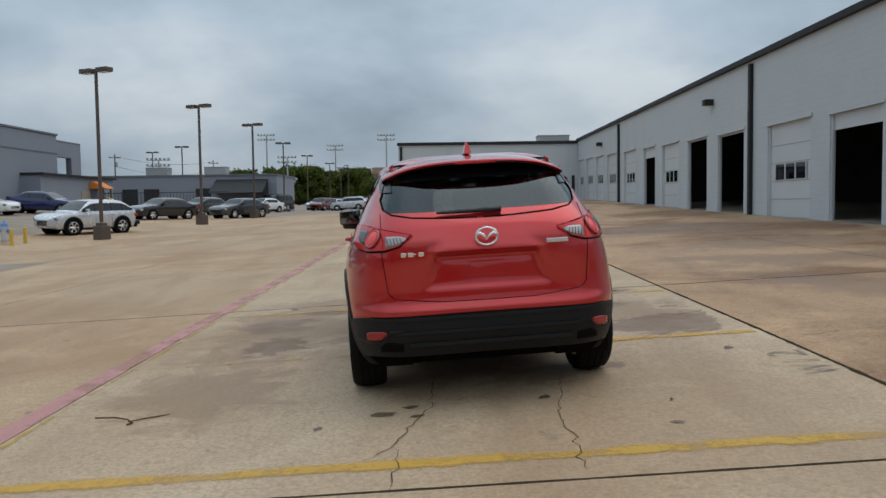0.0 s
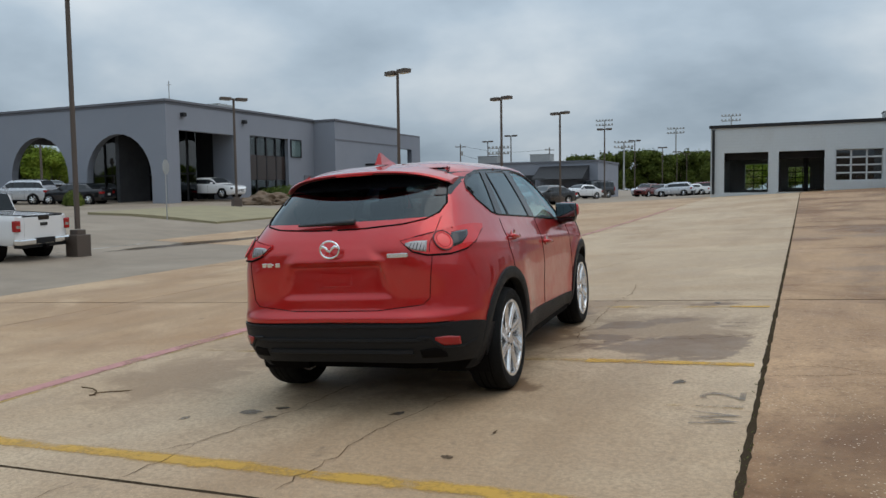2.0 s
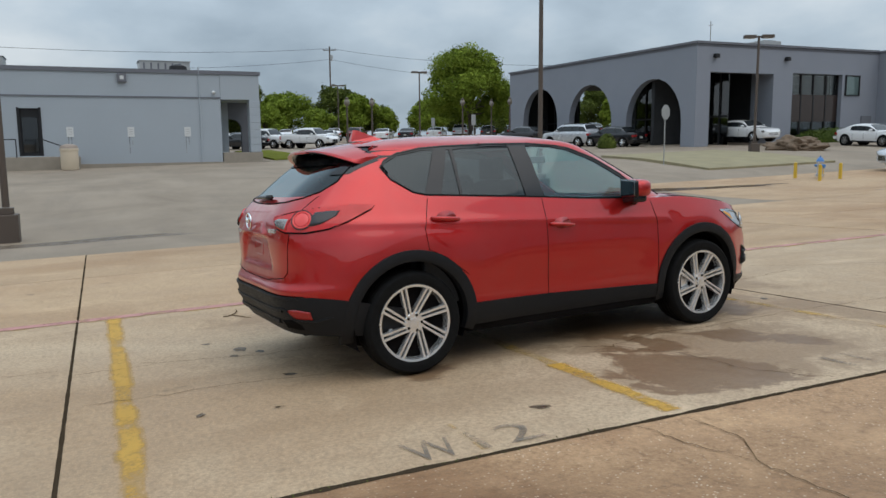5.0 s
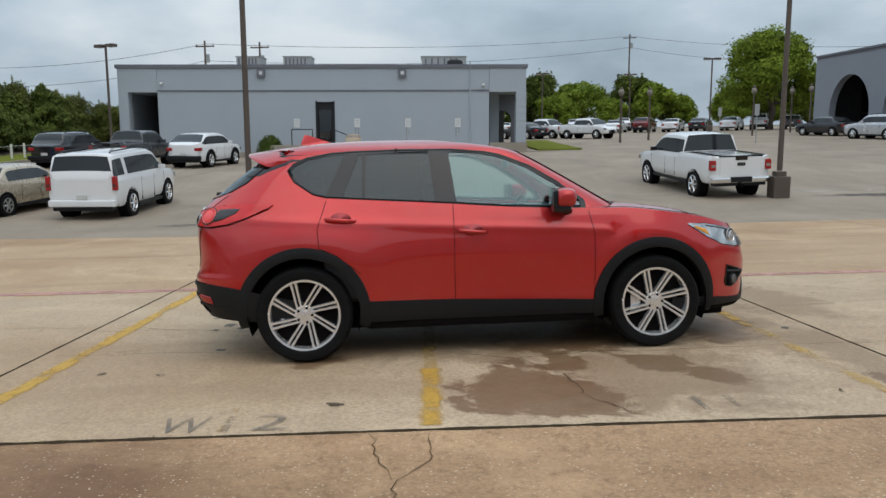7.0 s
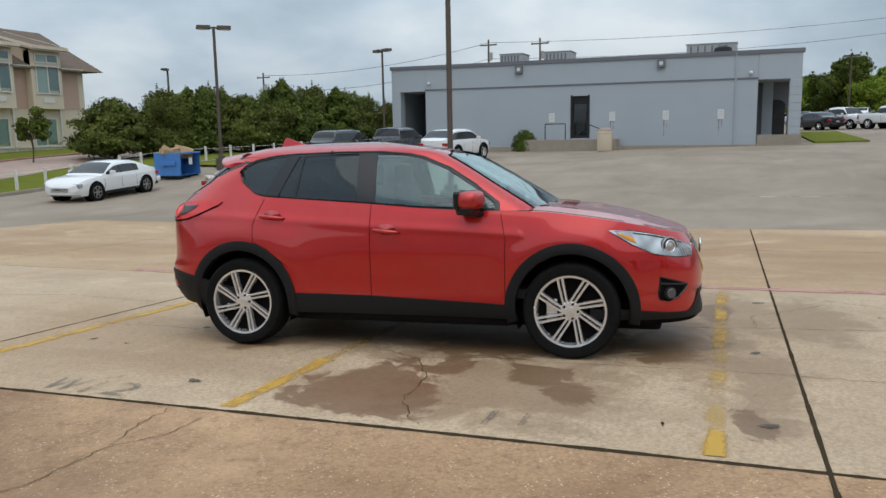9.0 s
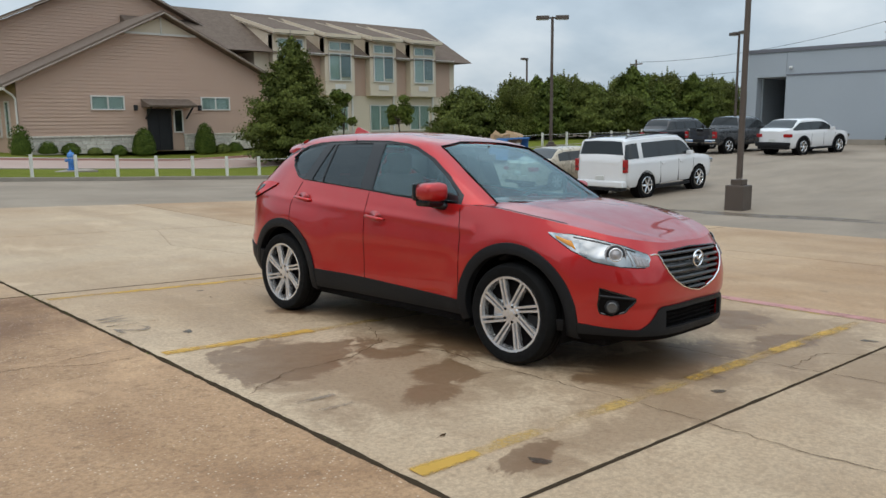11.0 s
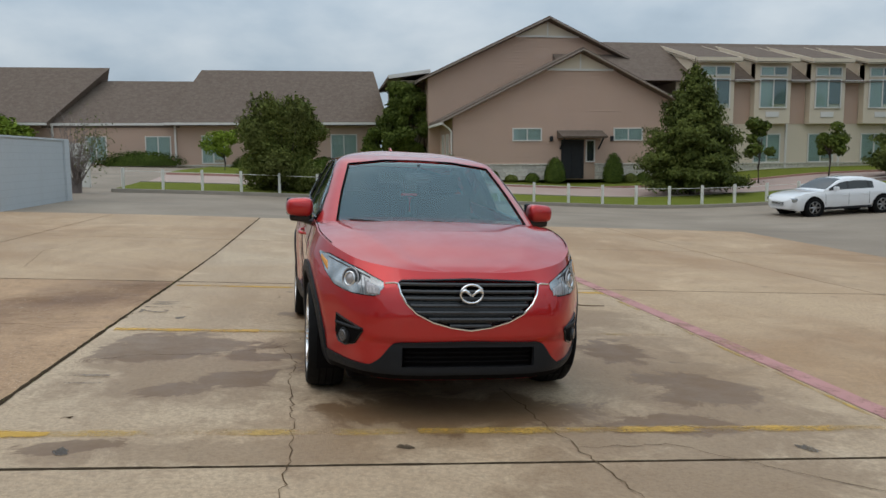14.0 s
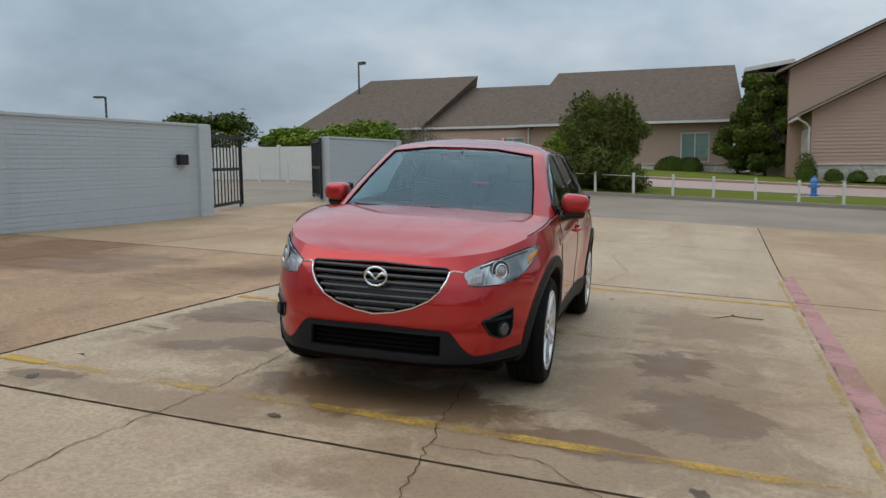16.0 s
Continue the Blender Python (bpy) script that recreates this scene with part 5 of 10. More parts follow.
def lamps():
    for s in (-1, 1):
        # head lamp
        head = part("headlamp", lamp_patch(((0.52, 0.800), (0.58, 0.752), (0.74, 0.756), (0.91, 0.784), (1.02, 0.850), (1.12, 0.945)), ((0.52, 0.832), (0.66, 0.886), (0.82, 0.926), (0.97, 0.952), (1.12, 0.960)), 0.52, 1.12, True, s, 0.004), M_HEADLAMP, car, "clear headlamp with projector lens", smooth=50)
        p = around(0.745, 0.832, True, s)
        q = around(0.755, 0.832, True, s)
        n = (Vector((abs(q.y - p.y) * s, abs(q.x - p.x), 0)).normalized() + Vector((0, 0, 0.12))).normalized()
        put = Matrix.Translation(p + n * 0.006) @ n.to_track_quat("Z", "Y").to_matrix().to_4x4()
        for nm, prof, mat in (("bowl", [(0.072, -0.004), (0.066, 0.001), (0.046, 0.0015), (0.002, 0.002)], M_LAMPDARK), ("lens_ring", [(0.046, 0.001), (0.045, 0.010), (0.040, 0.013), (0.036, 0.010), (0.034, 0.002)], M_ALLOY),
                              ("projector", [(0.036, 0.002), (0.030, 0.010), (0.018, 0.016), (0.002, 0.018)], M_CLEARLAMP), ("halo", [(0.070, 0.0), (0.069, 0.004), (0.065, 0.006), (0.061, 0.004), (0.060, 0.0)], M_CLEARLAMP)):
            bm = bmesh.new()
            add_lathe(bm, prof, 32, "z", caps=nm in ("bowl", "projector"))
            bmesh.ops.transform(bm, matrix=put, verts=bm.verts)
            part(nm, bm, mat, head, smooth=40)
        for k in range(5):
            u = 0.565 + 0.024 * k
            seam("reflector_rib", [around(u, z, True, s) + n * 0.008 for z in (0.752, 0.775, 0.80, 0.815 + 0.012 * k)], head, 0.0022, M_CLEARLAMP)
        seam("lamp_brow", [around(u, z, True, s) + n * 0.006 for u, z in fine([(0.60, 0.850), (0.70, 0.884), (0.83, 0.914), (0.96, 0.936)], 0.03)], head, 0.005, M_LAMPDARK)
        part("indicator", lamp_patch(((0.985, 0.856), (1.08, 0.918)), ((0.985, 0.908), (1.08, 0.941)), 0.985, 1.08, True, s, 0.0065, 8, 3), M_AMBER, head, "amber reflector", smooth=True)
        part("inner_lens", lamp_patch(((0.545, 0.758), (0.635, 0.758)), ((0.545, 0.80), (0.635, 0.83)), 0.545, 0.635, True, s, 0.0065, 8, 5), M_CLEARLAMP, head, "chrome reflector", smooth=True)
        seam("lamp_edge", [around(u, z, True, s) for u, z in fine([(0.52, 0.804), (0.58, 0.751), (0.74, 0.755), (0.91, 0.783), (1.02, 0.849), (1.12, 0.948), (0.97, 0.953), (0.82, 0.927), (0.66, 0.887), (0.52, 0.830)], 0.03)], head, 0.005)
        # tail lamp
        lamp_low = ((0.465, 1.112), (0.55, 1.055), (0.645, 1.030), (0.80, 1.026), (0.95, 1.046), (1.06, 1.086), (1.17, 1.160))
        lamp_high = ((0.465, 1.128), (0.66, 1.162), (0.80, 1.182), (1.0, 1.192), (1.17, 1.182))
        tail = part("tail_lamp", lamp_patch(lamp_low, lamp_high, 0.465, 1.17, False, s, 0.012), M_REDLENS, car, "red tail lamp with clear section", smooth=50)
        clear = part("clear_section", lamp_patch(((0.505, 1.092), (0.56, 1.062), (0.64, 1.048)), ((0.505, 1.104), (0.56, 1.114), (0.64, 1.112)), 0.505, 0.64, False, s, 0.0145, 8, 5), M_REVERSE, tail, "clear reversing lens", smooth=True)
        for k in range(5):
            u = 0.535 + 0.022 * k
            lo, hi = glide(((0.505, 1.092), (0.56, 1.062), (0.64, 1.048)), u), glide(((0.505, 1.104), (0.56, 1.114), (0.64, 1.112)), u)
            seam("reflector_rib", [around(u + 0.012 * f, lo + (hi - lo) * f, False, s) + Vector((0, -0.016, 0)) for f in (0.1, 0.5, 0.9)], clear, 0.0025)
        part("smoked_section", lamp_patch(((0.80, 1.062), (0.88, 1.074), (0.96, 1.120)), ((0.80, 1.150), (0.90, 1.156), (0.96, 1.154)), 0.80, 0.96, False, s, 0.0145, 8, 5), M_SMOKE, tail, "smoked lens", smooth=True)
        rim = [(0.465, 1.120)] + list(lamp_low[1:]) + [(1.17, 1.182)] + list(lamp_high[3:0:-1]) + [(0.465, 1.124)]
        seam("lamp_edge", [around(u, z, False, s) + Vector((s * 0.005, -0.007, 0)) for u, z in fine(rim, 0.03)], tail, 0.007)
        p = around(0.745, 1.106, False, s)
        n = (around(0.775, 1.106, False, s) - p).cross(around(0.745, 1.13, False, s) - p).normalized()
        if n.y > 0:
            n = -n
        put = Matrix.Translation(p + n * 0.007) @ n.to_track_quat("Z", "Y").to_matrix().to_4x4()
        bm = bmesh.new()
        add_lathe(bm, [(0.066, -0.012), (0.066, 0.006), (0.060, 0.012), (0.050, 0.008), (0.046, 0.010), (0.020, 0.015), (0.002, 0.016)], 32, "z")
        bmesh.ops.transform(bm, matrix=put, verts=bm.verts)
        part("round_lens", bm, M_REDGLOW, tail, "round bright red lens", smooth=30)
        for r, w, m in ((0.070, 0.0045, M_SMOKE), (0.050, 0.003, M_REDLENS)):
            bm = bmesh.new()
            add_path(bm, [(r * math.cos(2 * math.pi * k / 32), r * math.sin(2 * math.pi * k / 32), 0.004 if r > 0.06 else 0.009) for k in range(32)], w, 6, True)
            bmesh.ops.transform(bm, matrix=put, verts=bm.verts)
            part("lens_ring", bm, m, tail, smooth=True)
        seam("lamp_split", [around(u, z, False, s) + n * 0.012 for u, z in ((0.655, 1.040), (0.652, 1.07), (0.655, 1.10), (0.668, 1.13), (0.69, 1.165))], tail, 0.003)
        # fog lamp on a flush black patch; its near-black also paints the pocket's shade
        fog = part("fog_lamp", lamp_patch(((0.655, 0.535), (0.71, 0.458), (0.80, 0.432), (0.87, 0.445), (0.895, 0.50)), ((0.655, 0.548), (0.73, 0.570), (0.83, 0.594), (0.895, 0.612)), 0.655, 0.895, True, s, 0.003), M_SEAM, front_bumper, "round fog lamp on a black patch shaded as a pocket", smooth=50)
        p = around(0.80, 0.490, True, s)
        q = around(0.84, 0.490, True, s)
        n = Vector((abs((q - p).y) * s, abs((q - p).x), 0)).normalized()
        for r, h, mat, nm in ((0.048, 0.0, M_CLAD, "bezel"), (0.036, 0.012, M_CLEARLAMP0, "lens")):
            bm = bmesh.new()
            add_lathe(bm, [(r, -0.02), (r, 0.010), (r * 0.85, 0.014), (r * 0.4, 0.012), (0.002, 0.012)], 24, "z")
            bmesh.ops.transform(bm, matrix=Matrix.Translation(p + n * (0.004 + h)) @ n.to_track_quat("Z", "Y").to_matrix().to_4x4(), verts=bm.verts)
            part(nm, bm, mat, fog, smooth=40)
        seam("bar", [around(u, 0.548 + 0.06 * (u - 0.66), True, s) + n * 0.006 for u in (0.665, 0.70, 0.76, 0.81, 0.85, 0.895)], fog, 0.010, M_CLAD)
        seam("pocket_edge", [around(u, z, True, s) + n * 0.002 for u, z in fine([(0.655, 0.54), (0.71, 0.458), (0.80, 0.432), (0.87, 0.445), (0.895, 0.50), (0.895, 0.612), (0.83, 0.594), (0.73, 0.570), (0.655, 0.546)], 0.03)], fog, 0.007, M_GLOSSBLACK)
        # black lower bumpers
        side_name = "lower_front_bumper"
        chin = part(side_name, lamp_patch(((0.405, 0.295), (0.9, 0.298), (1.4, 0.305)), ((0.405, 0.487), (0.45, 0.478), (0.55, 0.375), (0.625, 0.338), (0.80, 0.345), (1.0, 0.366), (1.4, 0.385)), 0.405, 1.38, True, s, 0.010, 60, 10), M_CLAD, front_bumper, "black plastic lower bumper", smooth=45)
        part("lip", lamp_patch(((0.0, 0.295), (0.41, 0.295)), ((0.0, 0.338), (0.41, 0.338)), 0.0, 0.41, True, s, 0.010, 20, 5), M_CLAD, chin, smooth=45)
        # black strip painted as the shadow below the chin lip
        part("air_dam", lamp_patch(((0.0, 0.258), (1.1, 0.26)), ((0.0, 0.296), (1.1, 0.30)), 0.0, 1.1, True, s, 0.004, 40, 3), M_SEAM, chin, smooth=45)
        part("upper_lip", lamp_patch(((0.0, 0.458), (0.41, 0.455)), ((0.0, 0.495), (0.41, 0.486)), 0.0, 0.41, True, s, 0.010, 20, 3), M_CLAD, chin, smooth=45)
        part("lower_rear_bumper", lamp_patch(((0.0, 0.350), (0.7, 0.342), (1.0, 0.320), (1.5, 0.28)), ((0.0, 0.610), (0.40, 0.608), (0.80, 0.602), (0.95, 0.590), (1.12, 0.560), (1.32, 0.505), (1.52, 0.455)), 0.0, 1.52, False, s, 0.010, 60, 12), M_CLAD, rear_bumper, "black plastic lower bumper", smooth=45)
        # wheel arch trim
        for wy in (-1.355, 1.355):
            bm = bmesh.new()
            rows = []
            for k in range(61):
                a = radians(-14 + 208 * k / 60)
                row = []
                for r, h in ((0.418, -0.05), (0.420, 0.012), (0.432, 0.017), (0.47, 0.016), (0.497, 0.012), (0.502, -0.02)):
                    y, z = wy + r * math.cos(a), max(0.225, 0.37 + r * math.sin(a))
                    row.append(bm.verts.new((s * (side_x(y, z) + h), y, z)))
                rows.append(row)
            for ra, rb in zip(rows, rows[1:]):
                for k in range(5):
                    bm.faces.new((ra[k], ra[k + 1], rb[k + 1], rb[k]))
            bmesh.ops.recalc_face_normals(bm, faces=bm.faces)
            part("wheel_arch_trim", bm, M_CLAD, car, "black plastic wheel arch trim", smooth=50)
        # reflectors and exhaust
        part("reflector", lamp_patch(((0.665, 0.500), (0.72, 0.462), (0.83, 0.455)), ((0.665, 0.515), (0.72, 0.520), (0.83, 0.505)), 0.665, 0.83, False, s, 0.016, 10, 4), M_REFLECT, rear_bumper, "red rear reflector", smooth=True)
        seam("reflector_surround", [around(u, z, False, s) + Vector((0, -0.012, 0)) for u, z in fine([(0.56, 0.520), (0.64, 0.515), (0.71, 0.448), (0.86, 0.440), (0.98, 0.470)], 0.03)], rear_bumper, 0.011, M_CLAD)
        # proud black patch stands in for the shade of a recess
        part("exhaust_recess", lamp_patch(((0.56, 0.385), (0.72, 0.380)), ((0.56, 0.440), (0.66, 0.450), (0.72, 0.415)), 0.56, 0.72, False, s, 0.013, 10, 4), M_SEAM, rear_bumper, "black patch painted as a shaded recess above the exhaust", smooth=True)
        bm = bmesh.new()
        add_lathe(bm, [(0.030, -2.17), (0.036, -2.17), (0.036, -1.9), (0.030, -1.9)], 20, "y", (s * 0.60, 0.13, 0.350))
        part("exhaust", bm, M_SEAM, car, "steel exhaust tip", smooth=40)


def headlamp_mat():
    n = Nodes("headlamp_chrome_and_glass")
    soft = n.noise(6, 1, 0.5)
    col = n.ramp(soft, (0.36, (0.20, 0.212, 0.215)), (0.5, (0.38, 0.397, 0.40)), (0.66, (0.62, 0.635, 0.64)))
    n.bump(n.noise(14, 1, 0.5), 0.35, 0.010)
    return n.done(col, 0.16, 0.7, Coat_Weight=1.0, Coat_Roughness=0.02)


M_HEADLAMP = headlamp_mat()
M_LAMPDARK = plain("lamp_well", (0.05, 0.05, 0.052), 0.2, 0.4, 0.2, 20)
M_REVERSE = plain("reversing_lamp_lens", (0.42, 0.39, 0.38), 0.12, 0.6, 0.4, 60, 0.4)
M_CLEARLAMP = plain("clear_reversing_lens", (0.42, 0.40, 0.40), 0.12, 0.6, 0.4, 60, 0.4)
lamps()
ring_badge(grille, 2.286, 0.778, 1)
ring_badge(gate, -2.217, 1.09, -1)


def grille_bars():
    for k in range(7):
        z = 0.822 - 0.040 * k
        ok = [x for x in [-0.47 + 0.94 * i / 60 for i in range(61)] if inside(GRILLE, x, z)]
        if len(ok) < 4:
            continue
        bm = bmesh.new()
        pts = [ok[0] + (ok[-1] - ok[0]) * i / 20 for i in range(21)]
        prev = None
        for x in pts:
            y = end_y(x, z, True)
            vs = [bm.verts.new(p) for p in ((x, y - 0.012, z + 0.012), (x, y - 0.004, z + 0.004), (x, y - 0.006, z - 0.006), (x, y - 0.035, z - 0.012), (x, y - 0.04, z + 0.010))]
            if prev:
                for i in range(5):
                    bm.faces.new((prev[i], prev[(i + 1) % 5], vs[(i + 1) % 5], vs[i]))
            prev = vs
        part("grille_bar", bm, M_GRILLEBAR, grille, smooth=30)
    side = [(0.505, 0.826), (0.455, 0.832)] + GRILLE_HALF[1:]
    trim = fine(side + [(0.0, 0.560)] + [(-x, z) for x, z in reversed(side)], 0.02)
    seam("grille_trim", [(x, end_y(x, z, True) + 0.004, z) for x, z in trim], grille, 0.0058, M_CHROME, "thin chrome strip under the grille")
    seam("grille_edge", [(x, end_y(x, z, True), z) for x, z in fine([(-0.432, 0.826), (-0.41, 0.844), (0, 0.856), (0.41, 0.844), (0.432, 0.826)], 0.03)], grille, 0.007, M_GLOSSBLACK)
    for k in range(4):
        z = 0.42 - 0.028 * k
        bm = bmesh.new()
        add_path(bm, [(x, end_y(x, z, True) - 0.03, z) for x in [-0.385 + 0.77 * i / 16 for i in range(17)]], 0.006, 5)
        part("intake_bar", bm, M_SEAM, intake, smooth=True)
    for s in (-1, 1):
        seam("bumper_seam", [(s * x, end_y(x, 0.616, False) - 0.001, 0.616 - 0.012 * x) for x in [0.04 * k for k in range(22)]], rear_bumper, 0.004)
    for z, d, w, r in ((0.592, 0.008, 0.80, 0.014), (0.505, 0.008, 0.60, 0.016), (0.425, 0.012, 0.52, 0.020)):
        seam("bumper_rib", [(x, end_y(x, z, False) - d, z) for x in [-w + 2 * w * k / 24 for k in range(25)]], rear_bumper, r, M_CLAD)


M_GRILLEBAR = plain("dark_grey_grille_bar", (0.035, 0.036, 0.038), 0.3, 0.2, 0.1, 20)
grille_bars()


def flat_text(name, body, size, mat, m, parent=None, label="", extrude=0.003):
    """Lettering in the built-in font, as a mesh."""
    cu = bpy.data.curves.new(name, "FONT")
    cu.body, cu.size, cu.extrude, cu.align_x = body, size, extrude, "CENTER"
    tmp = new(name, cu)
    me = bpy.data.meshes.new_from_object(tmp.evaluated_get(bpy.context.evaluated_depsgraph_get()))
    bpy.data.objects.remove(tmp)
    bpy.data.curves.remove(cu)
    me.materials.append(mat)
    ob = new(name, me)
    ob.parent = parent
    ob.matrix_basis = m
    if label:
        tagged(ob, label)
    return ob


# the maker's script on the tailgate is drawn as plain bars
for k, w in enumerate((0.036, 0.036, 0.018, 0.036)):
    x = -0.545 + (0, 0.044, 0.080, 0.11)[k]
    part("badge_bar", box_bm(x, x + w, end_y(x, 1.0, False) - 0.006, end_y(x, 1.0, False) + 0.004, 0.985 if k != 2 else 0.998, 1.013 if k != 2 else 1.006, 0.003), M_CHROME, gate, "chrome badge on the tailgate" if k == 0 else "")
part("badge_bar", box_bm(0.385, 0.525, end_y(0.46, 1.03, False) - 0.012, end_y(0.46, 1.03, False) + 0.02, 1.022, 1.05, 0.004), M_ALLOY, gate, "silver badge strip")
seam("plate_outline", [(x, end_y(x, z, False) - 0.001, z) for x, z in fine([(-0.11, 0.845), (0.11, 0.845), (0.11, 0.93), (-0.11, 0.93)], 0.03, True)], gate, 0.003, M_RED)


def wheel(side, y):
    """Tyre, rim with eight split spokes, disc and hub."""
    w = thing("wheel", pose(side * (0.80 if y > 0 else 0.812), y, 0.362, 0, 0, 180 if side < 0 else 0))
    w.parent = car
    bm = bmesh.new()
    add_lathe(bm, [(0.262, -0.110), (0.30, -0.122), (0.335, -0.120), (0.353, -0.102), (0.3605, -0.06), (0.362, -0.02), (0.362, 0.02), (0.3605, 0.06), (0.353, 0.102), (0.335, 0.120), (0.30, 0.122), (0.272, 0.114), (0.262, 0.104)], 72, "x", caps=False)
    ty = part("tyre", bm, M_RUBBER, w, smooth=40)
    for k, x in enumerate((-0.045, 0.0, 0.045)):
        bm = bmesh.new()
        add_lathe(bm, [(0.3628, x - 0.005), (0.3632, x), (0.3628, x + 0.005)], 72, "x")
        part("tread_groove", bm, M_SEAM, ty)
    bm = bmesh.new()
    add_lathe(bm, [(0.271, 0.110), (0.268, 0.117), (0.252, 0.114), (0.247, 0.096), (0.242, 0.02), (0.23, -0.09), (0.24, -0.10), (0.26, -0.10)], 64, "x", caps=False)
    part("rim", bm, M_ALLOY, w, "bright silver rim", smooth=40)
    for k in range(8):
        a = 2 * math.pi * k / 8 + 0.2
        c, s_ = math.cos(a), math.sin(a)
        for off in (-1, 1):
            bm = bmesh.new()
            prev = None
            for r, o, wd, dx in ((0.040, 0.0140, 0.0085, 0.002), (0.10, 0.0150, 0.0088, 0.006), (0.17, 0.0160, 0.0092, 0.011), (0.252, 0.0175, 0.0100, 0.018)):
                o = off * o + 0.026
                mid = Vector((0.088 + dx, r * c - o * s_, r * s_ + o * c))
                t = Vector((0, -s_, c)) * wd
                vs = [bm.verts.new(mid + t * i + Vector((j, 0, 0))) for i, j in ((-0.8, 0.008), (0.8, 0.008), (1.15, -0.004), (1.1, -0.03), (-1.1, -0.03), (-1.15, -0.004))]
                if prev:
                    for i in range(6):
                        bm.faces.new((prev[i], prev[(i + 1) % 6], vs[(i + 1) % 6], vs[i]))
                else:
                    bm.faces.new(vs)
                prev = vs
            bm.faces.new(prev)
            part("spoke", bm, M_ALLOY, w)
    bm = bmesh.new()
    add_lathe(bm, [(0.072, 0.05), (0.074, 0.092), (0.066, 0.099), (0.038, 0.100), (0.036, 0.106), (0.002, 0.108)], 32, "x")
    hub = part("hub", bm, M_ALLOY, w, smooth=35)
    for k in range(5):
        a = 2 * math.pi * k / 5
        part("wheel_nut", tube_bm((0.085, 0.056 * math.cos(a), 0.056 * math.sin(a)), (0.103, 0.056 * math.cos(a), 0.056 * math.sin(a)), 0.0105, n=6), M_SEAM, hub)
    bm = bmesh.new()
    add_lathe(bm, [(0.16, 0.0), (0.16, 0.02), (0.05, 0.02), (0.05, 0.0)], 40, "x")
    part("brake_disc", bm, M_DISC, w, smooth=35)
    bm = bmesh.new()
    add_box(bm, 0.005, 0.06, -0.185, -0.10, -0.085, 0.085, 0.015)
    part("brake_caliper", bm, M_ALLOY, w, "cast brake caliper", smooth=40)
    bm = bmesh.new()
    add_lathe(bm, [(0.225, -0.09), (0.225, -0.06), (0.02, -0.06), (0.02, -0.09)], 32, "x")
    part("wheel_back", bm, M_SEAM, w)


for sx in (-1, 1):
    for wy in (-1.35, 1.35):
        wheel(sx, wy)
        # liner of the wheel well
        bm = bmesh.new()
        n = 24
        ra = [bm.verts.new((sx * 0.87, wy + 0.428 * math.cos(math.pi * k / n), 0.37 + 0.428 * math.sin(math.pi * k / n))) for k in range(-3, n + 4)]
        rb = [bm.verts.new((sx * 0.50, v.co.y, v.co.z)) for v in ra]
        for k in range(len(ra) - 1):
            bm.faces.new((ra[k], ra[k + 1], rb[k + 1], rb[k]))
        bm.faces.new(rb)
        part("wheel_well", bm, M_SEAM, car)
bm = bmesh.new()
add_box(bm, -0.70, 0.70, -1.70, 2.0, 0.20, 0.40, 0.04)
# wider box added to keep sky light off the ground under the car
add_box(bm, -0.86, 0.86, -0.90, 0.90, 0.22, 0.42, 0.04)
part("underbody", bm, M_SEAM, car, "dark underbody with an added light-blocking box")


